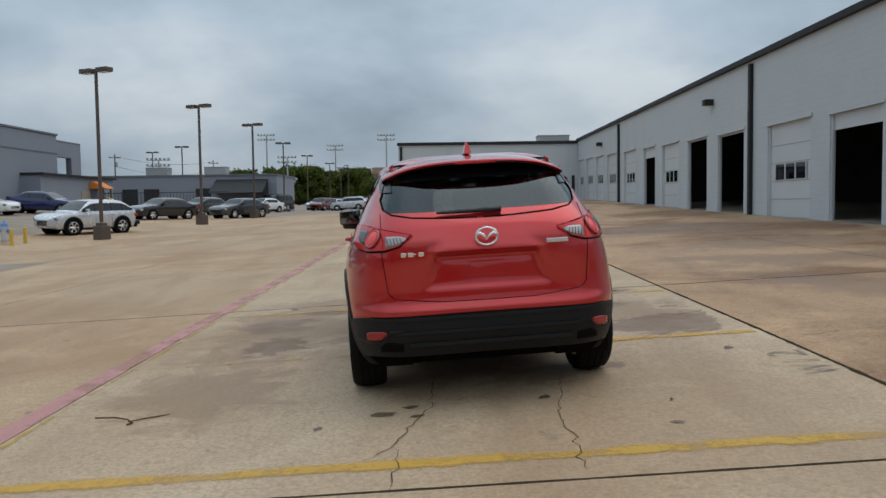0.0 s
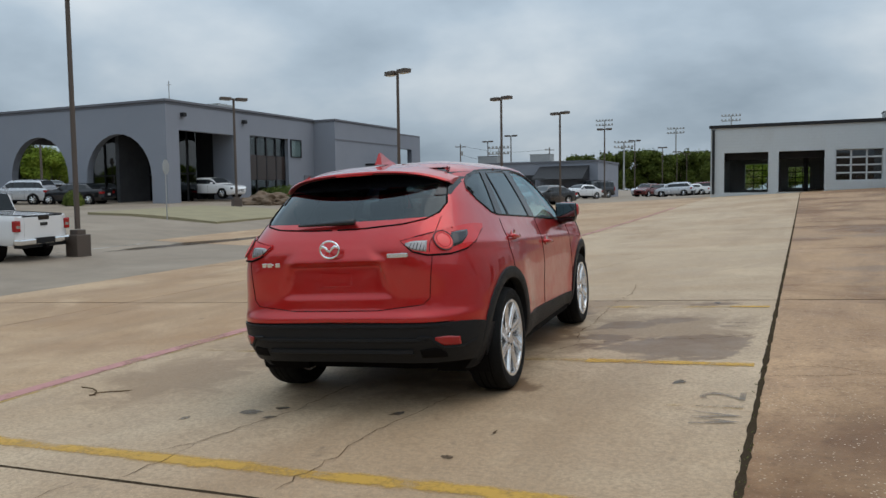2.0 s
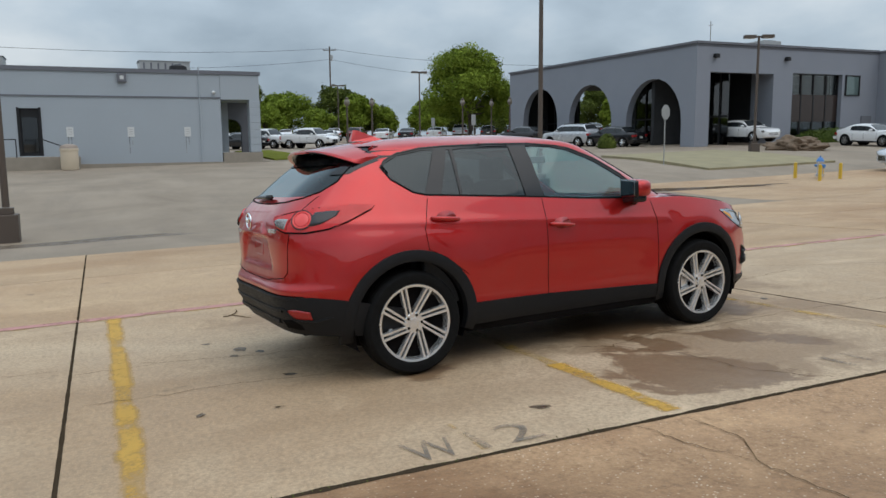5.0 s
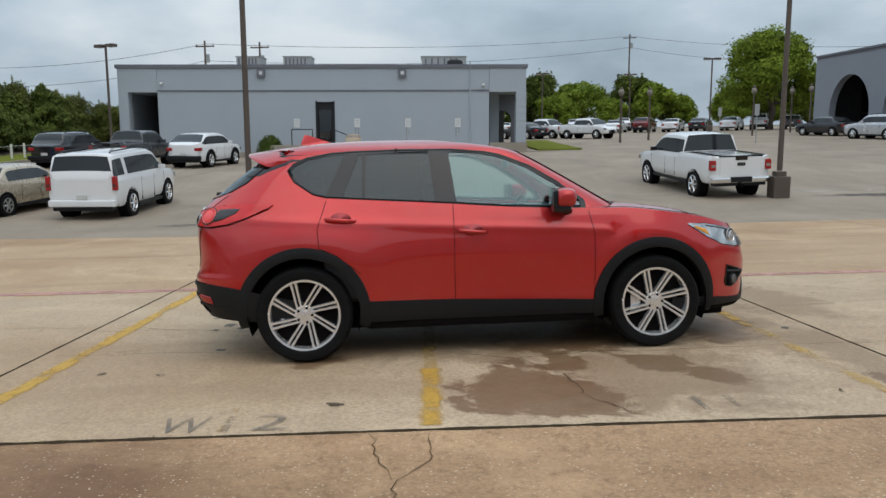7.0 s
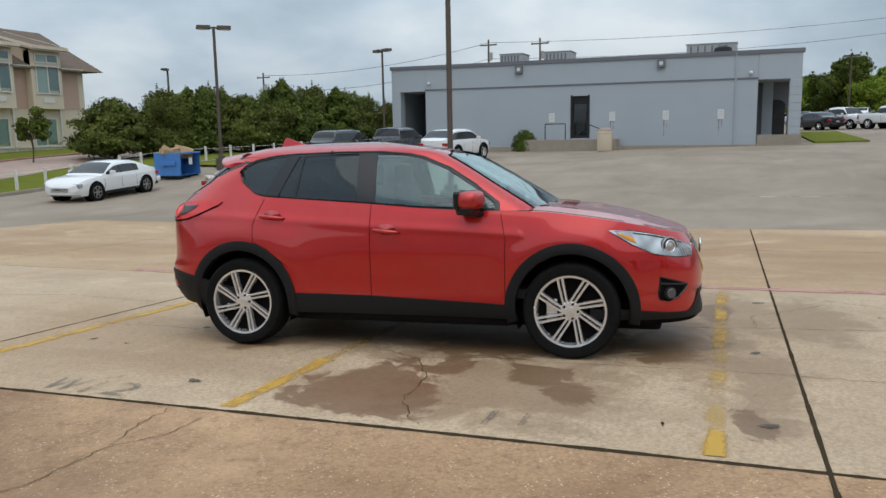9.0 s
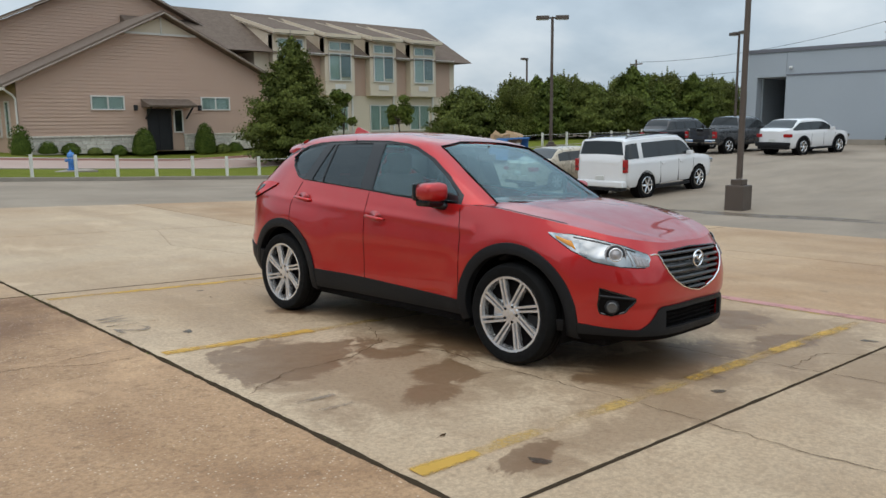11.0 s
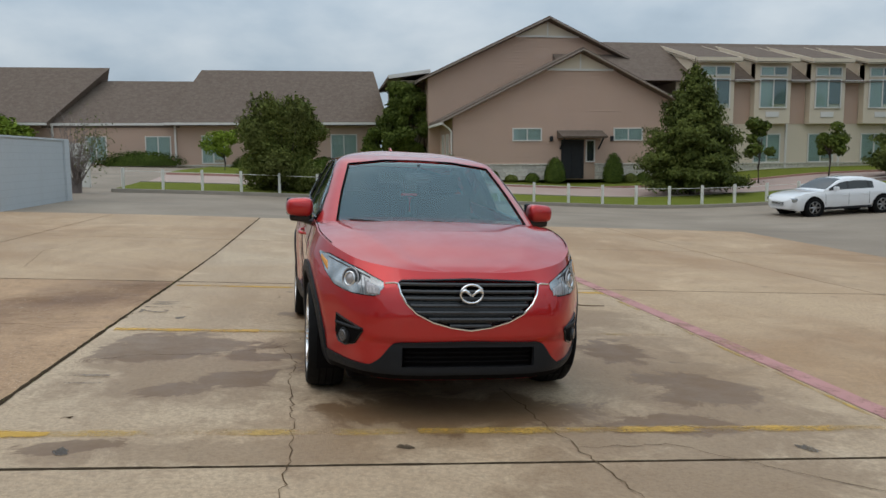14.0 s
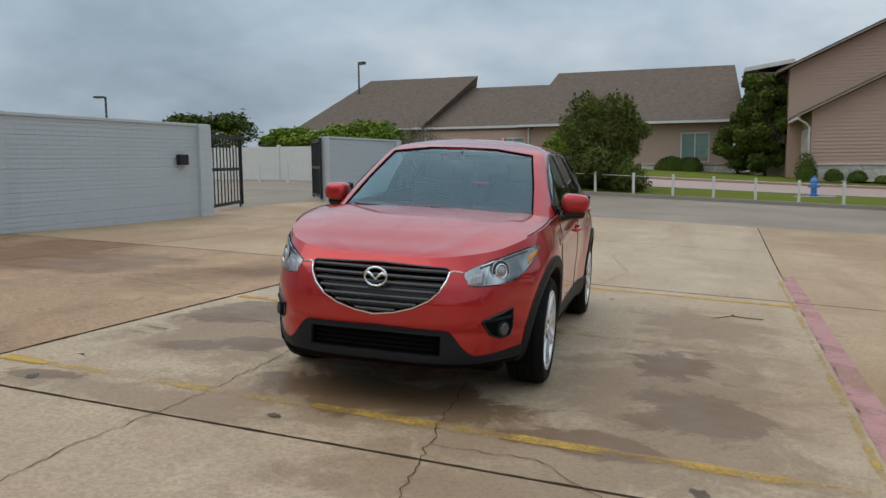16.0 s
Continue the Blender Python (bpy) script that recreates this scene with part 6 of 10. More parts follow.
def cabin():
    part("cabin_floor", box_bm(-0.76, 0.76, -2.0, 1.05, 0.42, 0.50, 0.02), M_CABIN, car)
    bm = bmesh.new()
    add_box(bm, -0.74, 0.74, 0.55, 1.16, 0.70, 1.085, 0.05, 3)
    part("dashboard", bm, M_CABIN, car, "grey dashboard", smooth=40)
    bm = bmesh.new()
    add_path(bm, [(-0.37 + 0.18 * math.cos(2 * math.pi * k / 28), 0.50 + 0.07 * math.sin(2 * math.pi * k / 28), 1.0 + 0.165 * math.sin(2 * math.pi * k / 28)) for k in range(28)], 0.016, 8, True)
    add_tube(bm, (-0.37, 0.66, 0.93), (-0.37, 0.50, 1.0), 0.05, 0.07)
    add_box(bm, -0.54, -0.20, 0.49, 0.51, 0.985, 1.02, 0.01)
    part("steering_wheel", bm, M_SEAT, car, "black steering wheel", smooth=40)
    for x, y in ((-0.37, 0.0), (0.37, 0.0), (-0.42, -0.95), (0.0, -0.95), (0.42, -0.95)):
        w = 0.25 if y == 0.0 else 0.20
        s = thing("seat", pose(x, y, 0.5))
        s.parent = car
        part("cushion", box_bm(-w, w, -0.22, 0.28, 0.0, 0.20, 0.06, 3), M_SEAT, s, smooth=40)
        bm = box_bm(-w, w, -0.09, 0.05, 0.15, 0.80 if y == 0 else 0.74, 0.06, 3)
        bmesh.ops.rotate(bm, verts=bm.verts, cent=(0, -0.1, 0.1), matrix=Matrix.Rotation(radians(14), 3, "X"))
        bmesh.ops.translate(bm, verts=bm.verts, vec=(0, -0.16, 0))
        part("backrest", bm, M_SEAT, s, smooth=40)
        bm = box_bm(-0.13, 0.13, -0.05, 0.05, 0.80 if y == 0 else 0.73, 0.98 if y == 0 else 0.88, 0.045, 3)
        bmesh.ops.translate(bm, verts=bm.verts, vec=(0, -0.36, 0))
        part("headrest", bm, M_SEAT, s, smooth=40)
    for s in (-1, 1):
        bm = bmesh.new()
        add_box(bm, s * 0.74, s * 0.80, -1.2, 0.85, 0.45, 1.08, 0.02)
        part("door_card", bm, M_CABIN, car)
    part("rear_shelf", box_bm(-0.70, 0.70, -2.0, -1.35, 0.95, 1.05, 0.03), M_CABIN, car)
    bm = bmesh.new()
    add_box(bm, -0.11, 0.11, 0.33, 0.35, 1.42, 1.48, 0.01)
    add_tube(bm, (0, 0.34, 1.48), (0, 0.36, 1.55), 0.01)
    part("inside_mirror", bm, M_CABIN, car)
    bm = bmesh.new()
    add_box(bm, -0.50, 0.50, -1.5, -0.05, 1.545, 1.56, 0.005)
    part("headliner", bm, M_HEADLINER, car)


cabin()

# ---- windows, doors and trim of the buildings ----
M_FRAME = M_TRIM_WHITE
M_SIGN = plain("white_sign_board", (0.62, 0.63, 0.62), 0.5, 0, 0.06, 3)
M_BROWNGLASS = plain("brown_spandrel_glass", (0.05, 0.034, 0.028), 0.15, 0.2, 0.2, 2)
M_DARKGLASS = glass("dark_shopfront_glass", (0.5, 0.52, 0.55), 0.35, 0.02)
M_PINK = plain("pinkish_drive_concrete", (0.42, 0.30, 0.25), 0.85, 0, 0.12, 0.8, 0.3)
M_GATE = plain("black_gate_steel", (0.02, 0.02, 0.022), 0.5, 0.3, 0.15, 5)


def window(parent, m, u0, u1, v0, v1, panes=2, split=None, frame=None, fill=None, depth=0.09, proud=0.10):
    """A framed window on a wall: m lays u, v on it with w outwards."""
    frame = frame or M_FRAME
    t = 0.07
    bm = bmesh.new()
    holes = []
    vs = [v0, v1] if split is None else [v0, split, v1]
    for a, b in zip(vs, vs[1:]):
        for k in range(panes):
            p0, p1 = u0 + (u1 - u0) * k / panes, u0 + (u1 - u0) * (k + 1) / panes
            holes.append(rect(p0 + t / 2, p1 - t / 2, a + t / 2, b - t / 2))
    panel(bm, rect(u0 - t / 2, u1 + t / 2, v0 - t / 2, v1 + t / 2), holes, m @ Matrix.Translation((0, 0, proud)), depth)
    win = part("window", bm, frame, parent)
    for k, h in enumerate(holes):
        bm = bmesh.new()
        (a0, b0), (a1, b1) = h[0], h[2]
        panel(bm, rect(a0, a1, b0, b1), [], m @ Matrix.Translation((0, 0, proud - 0.03)), 0.006)
        part("pane", bm, M_WINDOW, win)
        bm = bmesh.new()
        low = b0 + (0.12 if (k % 2 == 0 and fill is None) else 0.0) * (b1 - b0)
        panel(bm, rect(a0, a1, low, b1), [], m @ Matrix.Translation((0, 0, proud - 0.055)), 0.006)
        # a near-black fill puts the unlit room's shade in place of a blind
        part("blind", bm, fill or (M_BLIND if k % 2 or v0 < 3.6 else M_BLIND_BLUE), win)
    return win


M_BLIND_BLUE = plain("bluish_blind", (0.17, 0.205, 0.215), 0.6, 0, 0.25, 3)


def siding(parent, m, outline, v0, v1, mat, pitch=0.19):
    """Lapped boards across a wall; outline(v) gives the span at height v."""
    v = v0
    while v < v1 - 0.01:
        a, b = outline(v)
        a2, b2 = outline(min(v + pitch, v1))
        a, b = max(a, a2), min(b, b2)
        if b - a > 0.3:
            bm = bmesh.new()
            vs = [bm.verts.new(m @ Vector(p)) for p in ((a, v, 0.036), (b, v, 0.036), (b, v + pitch, 0.006), (a, v + pitch, 0.006), (a, v, 0.002), (b, v, 0.002))]
            bm.faces.new(vs[:4])
            bm.faces.new((vs[4], vs[5], vs[1], vs[0]))
            part("board", bm, mat, parent)
        v += pitch


def stone_course(parent, m, u0, u1, v0, v1, seed):
    """A low wall of squared pale stones, joined."""
    rnd = random.Random(seed)
    v = v0
    while v < v1 - 0.05:
        h = min(rnd.choice((0.2, 0.26)), v1 - v)
        u = u0
        while u < u1 - 0.05:
            w = min(rnd.uniform(0.35, 0.9), u1 - u)
            bm = bmesh.new()
            for p in add_box(bm, u + 0.008, u + w - 0.008, v + 0.008, v + h - 0.008, -0.02, 0.05 + rnd.uniform(0, 0.03)):
                p.co = m @ p.co
            part("stone", bm, M_STONE, parent)
            u += w
        v += h
    bm = bmesh.new()
    for p in add_box(bm, u0 - 0.04, u1 + 0.04, v1 - 0.01, v1 + 0.07, -0.02, 0.13):
        p.co = m @ p.co
    part("stone_cap", bm, M_STONE, parent)


def bar(parent, name, a, b, w, h, mat, label=""):
    """A straight squared bar from a to b."""
    a, b = Vector(a), Vector(b)
    d = b - a
    q = d.to_track_quat("Y", "Z").to_matrix().to_4x4()
    bm = box_bm(-w / 2, w / 2, 0, d.length, -h / 2, h / 2)
    bmesh.ops.transform(bm, matrix=Matrix.Translation(a) @ q, verts=bm.verts)
    return part(name, bm, mat, parent, label)


def gable_trim(x0, x1, y, base, eave, peak, over=0.7, vent=1.9, vent_h=1.0):
    xm = (x0 + x1) / 2
    s = (peak - eave) / (xm - x0)
    m = facing_north(y)
    siding(house, m, lambda v: (x0, x1) if v < eave else (x0 + (v - eave) / s, x1 - (v - eave) / s), base, peak - vent_h - 0.1, M_CLAPBOARD)
    for sx in (-1, 1):
        e = xm + sx * (xm - x0 + over)
        bar(house, "rake_board", (e, y + 0.56, eave - s * over + 0.08), (xm, y + 0.56, peak + 0.10), 0.26, 0.06, M_TRIM_TAN)
    bm = bmesh.new()
    w = vent_h / s
    panel(bm, [(xm - w, peak - vent_h), (xm + w, peak - vent_h), (xm, peak - 0.08)], [], m @ Matrix.Translation((0, 0, 0.05)), 0.05)
    v = part("gable_panel", bm, M_CREAM, house, "pale gable panel")
    bar(v, "batten", (xm, y + 0.07, peak - vent_h), (xm, y + 0.07, peak - 0.1), 0.08, 0.05, M_TRIM_WHITE)
    bar(v, "batten", (xm - w, y + 0.07, peak - vent_h), (xm + w, y + 0.07, peak - vent_h), 0.05, 0.12, M_TRIM_WHITE)


def hip_roof(x0, x1, rx0, rx1, y0, y1, eave, ridge, name="roof"):
    bm = bmesh.new()
    ym = (y0 + y1) / 2
    lo = [bm.verts.new((x, y, eave)) for x, y in ((x0, y0), (x1, y0), (x1, y1), (x0, y1))]
    ub = [bm.verts.new((v.co.x, v.co.y, eave - 0.18)) for v in lo]
    a, b = bm.verts.new((rx0, ym, ridge)), bm.verts.new((rx1, ym, ridge))
    bm.faces.new((lo[0], lo[1], b, a))
    bm.faces.new((lo[1], lo[2], b))
    bm.faces.new((lo[2], lo[3], a, b))
    bm.faces.new((lo[3], lo[0], a))
    for k in range(4):
        bm.faces.new((lo[k], ub[k], ub[(k + 1) % 4], lo[(k + 1) % 4]))
    bm.faces.new(ub)
    part(name, bm, M_SHINGLE, house)


def care_home_details():
    gable_trim(-21.5, -6.35, -38.5, 1.15, 3.85, 7.6)
    gable_trim(-21.3, -5.6, -44.0, 3.9, 6.6, 10.3)
    m = facing_north(-38.5)
    for a, b in ((-11.6, -9.9), (-17.8, -16.05)):
        window(house, m, a, b, 2.5, 3.2, 2, fill=M_BLIND)
    stone_course(house, m, -21.5, -14.9, 0.2, 1.08, 3)
    stone_course(house, m, -12.8, -6.35, 0.2, 1.08, 4)
    # entrance
    bm = box_bm(-14.15, -12.85, -38.52, -38.42, 0.25, 2.55, 0.01)
    d = part("entrance_door", bm, M_TRIM_BLACK, house, "dark double door under an awning")
    for x in (-13.5, -14.14, -12.86):
        part("stile", box_bm(x - 0.05, x + 0.05, -38.43, -38.38, 0.25, 2.55, 0.005), M_TRIM_BLACK, d)
    window(house, m, -14.85, -14.35, 1.25, 2.5, 1, frame=M_TRIM_WHITE, fill=M_SHADE_BLACK)
    bm = bmesh.new()
    panel(bm, [(-38.5, 2.62), (-37.4, 2.62), (-37.35, 2.72), (-38.5, 3.1)], [], Matrix(((0, 0, 1, -12.55), (1, 0, 0, 0), (0, 1, 0, 0), (0, 0, 0, 1))), 2.75)
    aw = part("awning", bm, M_SHINGLE, house, "brown shingled awning over the door")
    for x in (-15.1, -12.75):
        bar(aw, "bracket", (x, -38.45, 2.0), (x, -37.5, 2.65), 0.07, 0.07, M_TRIM_BLACK)
    for x in (-12.2, -15.9):
        part("wall_lamp", box_bm(x - 0.09, x + 0.09, -38.46, -38.3, 2.45, 2.75, 0.02), M_TRIM_BLACK, house)
    # side wall towards the car park
    me = facing_east(-6.35)
    siding(house, me, lambda v: (-43.9, -38.5), 1.1, 3.7, M_CLAPBOARD)
    for a in (-40.6, -42.4):
        window(house, me, a, a + 0.7, 1.1, 2.9, 1)
    part("gutter", box_bm(-5.75, -5.6, -44, -38.0, 3.42, 3.55), M_TRIM_WHITE, house)
    add = bmesh.new()
    add_path(add, [(-5.7, -38.15, 3.45), (-6.1, -38.3, 3.2), (-6.25, -38.38, 3.0), (-6.25, -38.38, 0.4)], 0.05, 6)
    part("downpipe", add, M_TRIM_WHITE, house)
    # dormer wing
    mw = facing_north(-41.0)
    for k, (a, b) in enumerate(((-24.3, -22.4), (-28.15, -26.35), (-31.9, -30.15), (-35.75, -33.9))):
        c0, c1 = a - 0.32, b + 0.32
        bay = part("bay", box_bm(c0, c1, -41.0, -40.45, 3.55, 7.32), M_CREAM, house, "cream projecting window bay")
        mb = facing_north(-40.45)
        window(bay, mb, a, b, 4.55, 6.35, 2)
        window(bay, mb, a, b, 6.55, 7.1, 2)
        window(house, mw, a, b, 1.1, 2.9, 2)
        part("vent_grille", box_bm((a + b) / 2 - 0.45, (a + b) / 2 + 0.45, -40.45, -40.40, 3.95, 4.3, 0.01), M_TRIM_WHITE, bay)
        bm = bmesh.new()
        panel(bm, [(-39.95, 7.35), (-39.95, 7.58), (-46.0, 9.15), (-46.0, 8.9)], [], Matrix(((0, 0, 1, c1 + 0.2), (1, 0, 0, 0), (0, 1, 0, 0), (0, 0, 0, 1))), c1 - c0 + 0.4)
        part("bay_roof", bm, M_SHINGLE, bay)
        bm = bmesh.new()
        panel(bm, [(-39.95, 7.29), (-39.95, 7.345), (-46.0, 8.895), (-46.0, 8.84)], [], Matrix(((0, 0, 1, c1 + 0.19), (1, 0, 0, 0), (0, 1, 0, 0), (0, 0, 0, 1))), c1 - c0 + 0.38)
        part("soffit", bm, M_CREAM, bay)
        part("fascia", box_bm(c0 - 0.22, c1 + 0.22, -39.95, -39.88, 7.38, 7.60), M_CREAM, bay)
        for x in (c0 - 0.23, c1 + 0.20):
            bar(bay, "barge_board", (x, -39.95, 7.49), (x, -46.0, 9.06), 0.05, 0.22, M_CREAM)
        bm = bmesh.new()
        panel(bm, [(-40.5, 7.3), (-46, 8.9), (-46, 6.2), (-40.5, 6.2)], [], Matrix(((0, 0, 1, c1), (1, 0, 0, 0), (0, 1, 0, 0), (0, 0, 0, 1))), c1 - c0)
        part("bay_cheek", bm, M_CREAM, bay)
    for a, b in ((-26.0, -24.7), (-29.8, -28.5), (-33.55, -32.25), (-38.0, -36.1)):
        siding(house, mw, lambda v, a=a, b=b: (a, b), 3.55, 6.2, M_CLAPBOARD)
        part("gutter", box_bm(a, b, -40.55, -40.40, 6.15, 6.30), M_TRIM_WHITE, house)
        part("downpipe", box_bm(b - 0.12, b, -40.99, -40.88, 0.3, 6.2), M_TRIM_WHITE, house)
    stone_course(house, mw, -39.0, -21.6, 0.3, 1.0, 7)
    # back left block above the dark tree
    part("wall", box_bm(-5.6, -4.0, -58.0, -46.5, 0.2, 6.7), M_CREAM, house)
    bm = bmesh.new()
    panel(bm, [(-6.0, 7.15), (-3.2, 6.75), (-3.2, 6.95), (-6.0, 7.38)], [], facing_north(-45.9), 12.0)
    part("roof", bm, M_SHINGLE, house)
    bar(house, "fascia", (-6.0, -45.85, 7.26), (-3.2, -45.85, 6.85), 0.05, 0.24, M_TRIM_WHITE)
    window(house, facing_north(-46.5), -5.3, -4.6, 4.4, 6.0, 1)
    # one-storey wing
    hip_roof(-3.4, 11.9, -2.7, 10.2, -49.2, -61.5, 4.0, 8.2)
    hip_roof(11.0, 20.0, 8.0, 24.0, -49.9, -60.8, 3.9, 7.35)
    hip_roof(19.4, 30.4, 16.8, 26.3, -49.2, -61.5, 4.05, 8.3)
    ms = facing_north(-50.0)
    siding(house, ms, lambda v: (-2.7, 29.0), 1.12, 3.95, M_CLAPBOARD)
    for a, b, v0, v1 in ((-1.15, 0.65, 1.25, 3.2), (8.0, 9.55, 1.25, 3.15), (11.65, 13.3, 1.2, 3.1), (15.9, 17.2, 1.3, 3.1), (21.2, 22.9, 1.3, 3.1), (26.2, 27.9, 1.6, 3.2)):
        window(house, ms, a, b, v0, v1, 2)
        part("wall_unit", box_bm(a + 0.5, b - 0.4, -49.94, -49.86, 0.55, 0.95, 0.01), M_TRIM_TAN, house)
    stone_course(house, ms, -2.7, 29.0, 0.0, 1.08, 11)
    for a, b, y in ((-3.4, 11.9, -49.2), (11.9, 19.4, -49.9), (19.4, 30.4, -49.2)):
        part("gutter", box_bm(a, b, y, y + 0.13, 3.86, 4.02), M_TRIM_WHITE, house)
    for x in (-2.65, 11.3, 19.3):
        part("downpipe", box_bm(x - 0.06, x + 0.06, -49.93, -49.81, 0.2, 3.9), M_TRIM_WHITE, house)


care_home_details()


def lawn():
    z = lambda x, y: H(x, y) + 0.11
    for name, y0, y1, mat, label in (("lawn_1", -29.6, -24.95, M_GRASS, "mown green lawn strip behind the kerb"), ("lawn_2", -50.2, -35.0, M_GRASS, "mown lawn before the brown building")):
        bm = bmesh.new()
        sheet(bm, steps(-40, 9.0, 1.5), steps(y0, y1, 1.2), z)
        tagged(part(name, bm, mat), label, "lawn", kind="structure")
    bm = bmesh.new()
    sheet(bm, steps(-40, 9.0, 1.5), steps(-35.0, -29.6, 1.2), H, 0.045)
    tagged(part("drive", bm, M_PINK), "pinkish concrete drive between two lawns", "road", kind="structure")
    for name, y, mat, label in (("kerb_1", -24.95, M_KERB, "grey concrete kerb along the lawn"), ("kerb_2", -29.6, M_KERB, "pale concrete kerb along the drive"), ("kerb_3", -35.1, M_KERB_RED, "faded red painted kerb")):
        bm = bmesh.new()
        sheet(bm, steps(-40, 9.0, 1.0), [y, y + 0.16], H, 0.14, 0.2)
        tagged(part(name, bm, mat), label, "kerb", kind="structure")

    bm = bmesh.new()
    sheet(bm, steps(-44, -28.0, 1.5), steps(-24.95, -21.9, 1.0), H, 0.11)
    tagged(part("lawn_4", bm, M_GRASS), "green verge before the cedar hedge", "lawn", kind="structure")
    bm = bmesh.new()
    sheet(bm, steps(-44, -28.0, 1.0), [-21.9, -21.74], H, 0.14, 0.2)
    tagged(part("kerb_4", bm, M_KERB), "grey concrete kerb along the verge", "kerb", kind="structure")


lawn()


def showroom_details():
    z = 0.9
    for x0, x1 in ((-55.8, -51.5), (-44.4, SR_X - 0.6)):
        y = SR_Y + 3.2
        part("glazing", box_bm(x0, x1, y, y + 0.05, z, 6.0), M_DARKGLASS, showroom)
        k = x0
        while k <= x1:
            part("mullion", box_bm(k - 0.05, k + 0.05, y - 0.08, y, z, 6.0), M_TRIM_BLACK, showroom)
            k += 1.25
        part("transom", box_bm(x0, x1, y - 0.07, y, 3.0, 3.12), M_TRIM_BLACK, showroom)
    # soffit and back walls carry the arcade's shade as near-black colour
    part("soffit", box_bm(-56, SR_X - 0.5, SR_Y + 0.5, SR_Y + 14, 6.1, 6.25), M_SHADE_BLACK, showroom)
    part("back_wall", box_bm(-55.9, -51.4, SR_Y + 3.5, SR_Y + 3.7, z, 6.1), M_SHADE_BLACK, showroom)
    part("back_wall", box_bm(-44.6, SR_X - 4.9, SR_Y + 4.6, SR_Y + 4.8, z, 6.1), M_SHADE_BLACK, showroom)
    part("back_wall", box_bm(-56.4, -56.0, SR_Y + 0.5, SR_Y + 3.7, z, 6.1), M_SHADE_BLACK, showroom)
    part("floor", box_bm(-57, SR_X + 0.3, SR_Y - 0.3, 66.5, 0.3, z), M_KERB, showroom)
    part("portico_pier", box_bm(SR_X - 1.9, SR_X - 0.5, 37.4, 38.2, z, 6.1), M_STUCCO, showroom)
    # added inner walls; the portico's shade is put into their near-black
    part("inner_wall", box_bm(SR_X - 4.7, SR_X - 1.91, 37.7, 37.9, z, 6.1), M_SHADE_BLACK, showroom)
    part("inner_wall", box_bm(SR_X - 3.2, SR_X - 3.0, 60.2, 66.4, 0.4, 7.0), M_SHADE_BLACK, showroom)
    part("portico_wall", box_bm(SR_X - 5.0, SR_X - 4.7, 31.6, 38.2, z, 6.1), M_SHADE_BLACK, showroom)
    # tall window beside the pier
    for y in (39.1, 40.25, 41.4, 42.55, 43.7):
        part("mullion", box_bm(SR_X - 0.45, SR_X - 0.30, y - 0.05, y + 0.05, z, 5.85), M_TRIM_BLACK, showroom)
    part("spandrel", box_bm(SR_X - 0.36, SR_X - 0.32, 39.1, 43.7, 2.7, 4.5), M_BROWNGLASS, showroom, "brown spandrel panel")
    # near-black wall added for the dimness behind the tall window
    part("inner_wall", box_bm(SR_X - 4.0, SR_X - 3.8, 38.3, 47.1, z, 6.1), M_SHADE_BLACK, showroom)
    m = facing_east(SR_X)
    window(showroom, m, 44.0, 45.3, 4.5, 5.8, 1, frame=M_TRIM_BLACK, fill=M_BLIND_BLUE)
    part("door", box_bm(SR_X, SR_X + 0.06, 45.7, 46.7, z, 3.1, 0.01), M_STUCCO_DARK_SHADE, showroom, "grey steel door")
    part("coping", box_bm(-57.1, SR_X + 0.1, SR_Y - 0.1, 47.1, SR_TOP + 0.16, SR_TOP + 0.30), M_STUCCO_DARK_SHADE, showroom)
    part("coping", box_bm(-45.1, SR_X + 2.1, 47.1, 57.9, SR_TOP + 0.12, SR_TOP + 0.26), M_STUCCO_DARK_SHADE, showroom)
    part("string_course", box_bm(SR_X + 2.0, SR_X + 2.04, 47.2, 57.8, 5.9, 6.0), M_STUCCO_DARK_SHADE, showroom)
    part("annex_roof", box_bm(SR_X - 0.2, SR_X + 3.8, 51.9, 65.2, 4.0, 4.16), M_TRIM_BLACK, showroom)
    part("notice_board", box_bm(SR_X + 3.5, SR_X + 3.56, 58.6, 60.2, 1.8, 2.9, 0.01), M_TRIM_TAN, showroom)
    for y in (32.4, 38.4):
        part("flood_light", box_bm(SR_X + 0.02, SR_X + 0.3, y - 0.15, y + 0.15, 6.6, 6.85, 0.03), M_TRIM_BLACK, showroom)
    for x, y, w in ((-37.5, 41, 0.8), (-39.5, 41, 0.8)):
        a = thing("roof_unit", Matrix.Translation((4.5 + 1.1 * (x - 4.5), -5.1 + 1.1 * (y + 5.1), 8.03)), "grey rooftop air conditioning unit", "air conditioner")
        part("case", box_bm(-w, w, -0.9, 0.9, 0, 1.1, 0.03), M_METAL, a)
        part("fan_guard", box_bm(-w * 0.7, w * 0.7, -0.6, 0.6, 1.1, 1.16, 0.02), M_TRIM_BLACK, a)
    t = thing("roof_aerial", pose(-41.7, 40.1, 8.03), "thin rooftop aerial mast", "aerial")
    part("mast", tube_bm((0, 0, 0), (0, 0, 2.4), 0.035), M_METAL, t)
    part("crossbar", tube_bm((-0.25, 0, 2.1), (0.25, 0, 2.1), 0.02), M_METAL, t)


showroom_details()
SR_AT = Matrix.Translation((4.5, -5.1, 1.5)) @ Matrix.Scale(1.10, 4) @ Matrix.Translation((-4.5, 5.1, -1.5))
showroom.matrix_basis = SR_AT


M_STAIN_PALE = road_paint("pale_drip_stain", (0.50, 0.54, 0.56), 0.47)


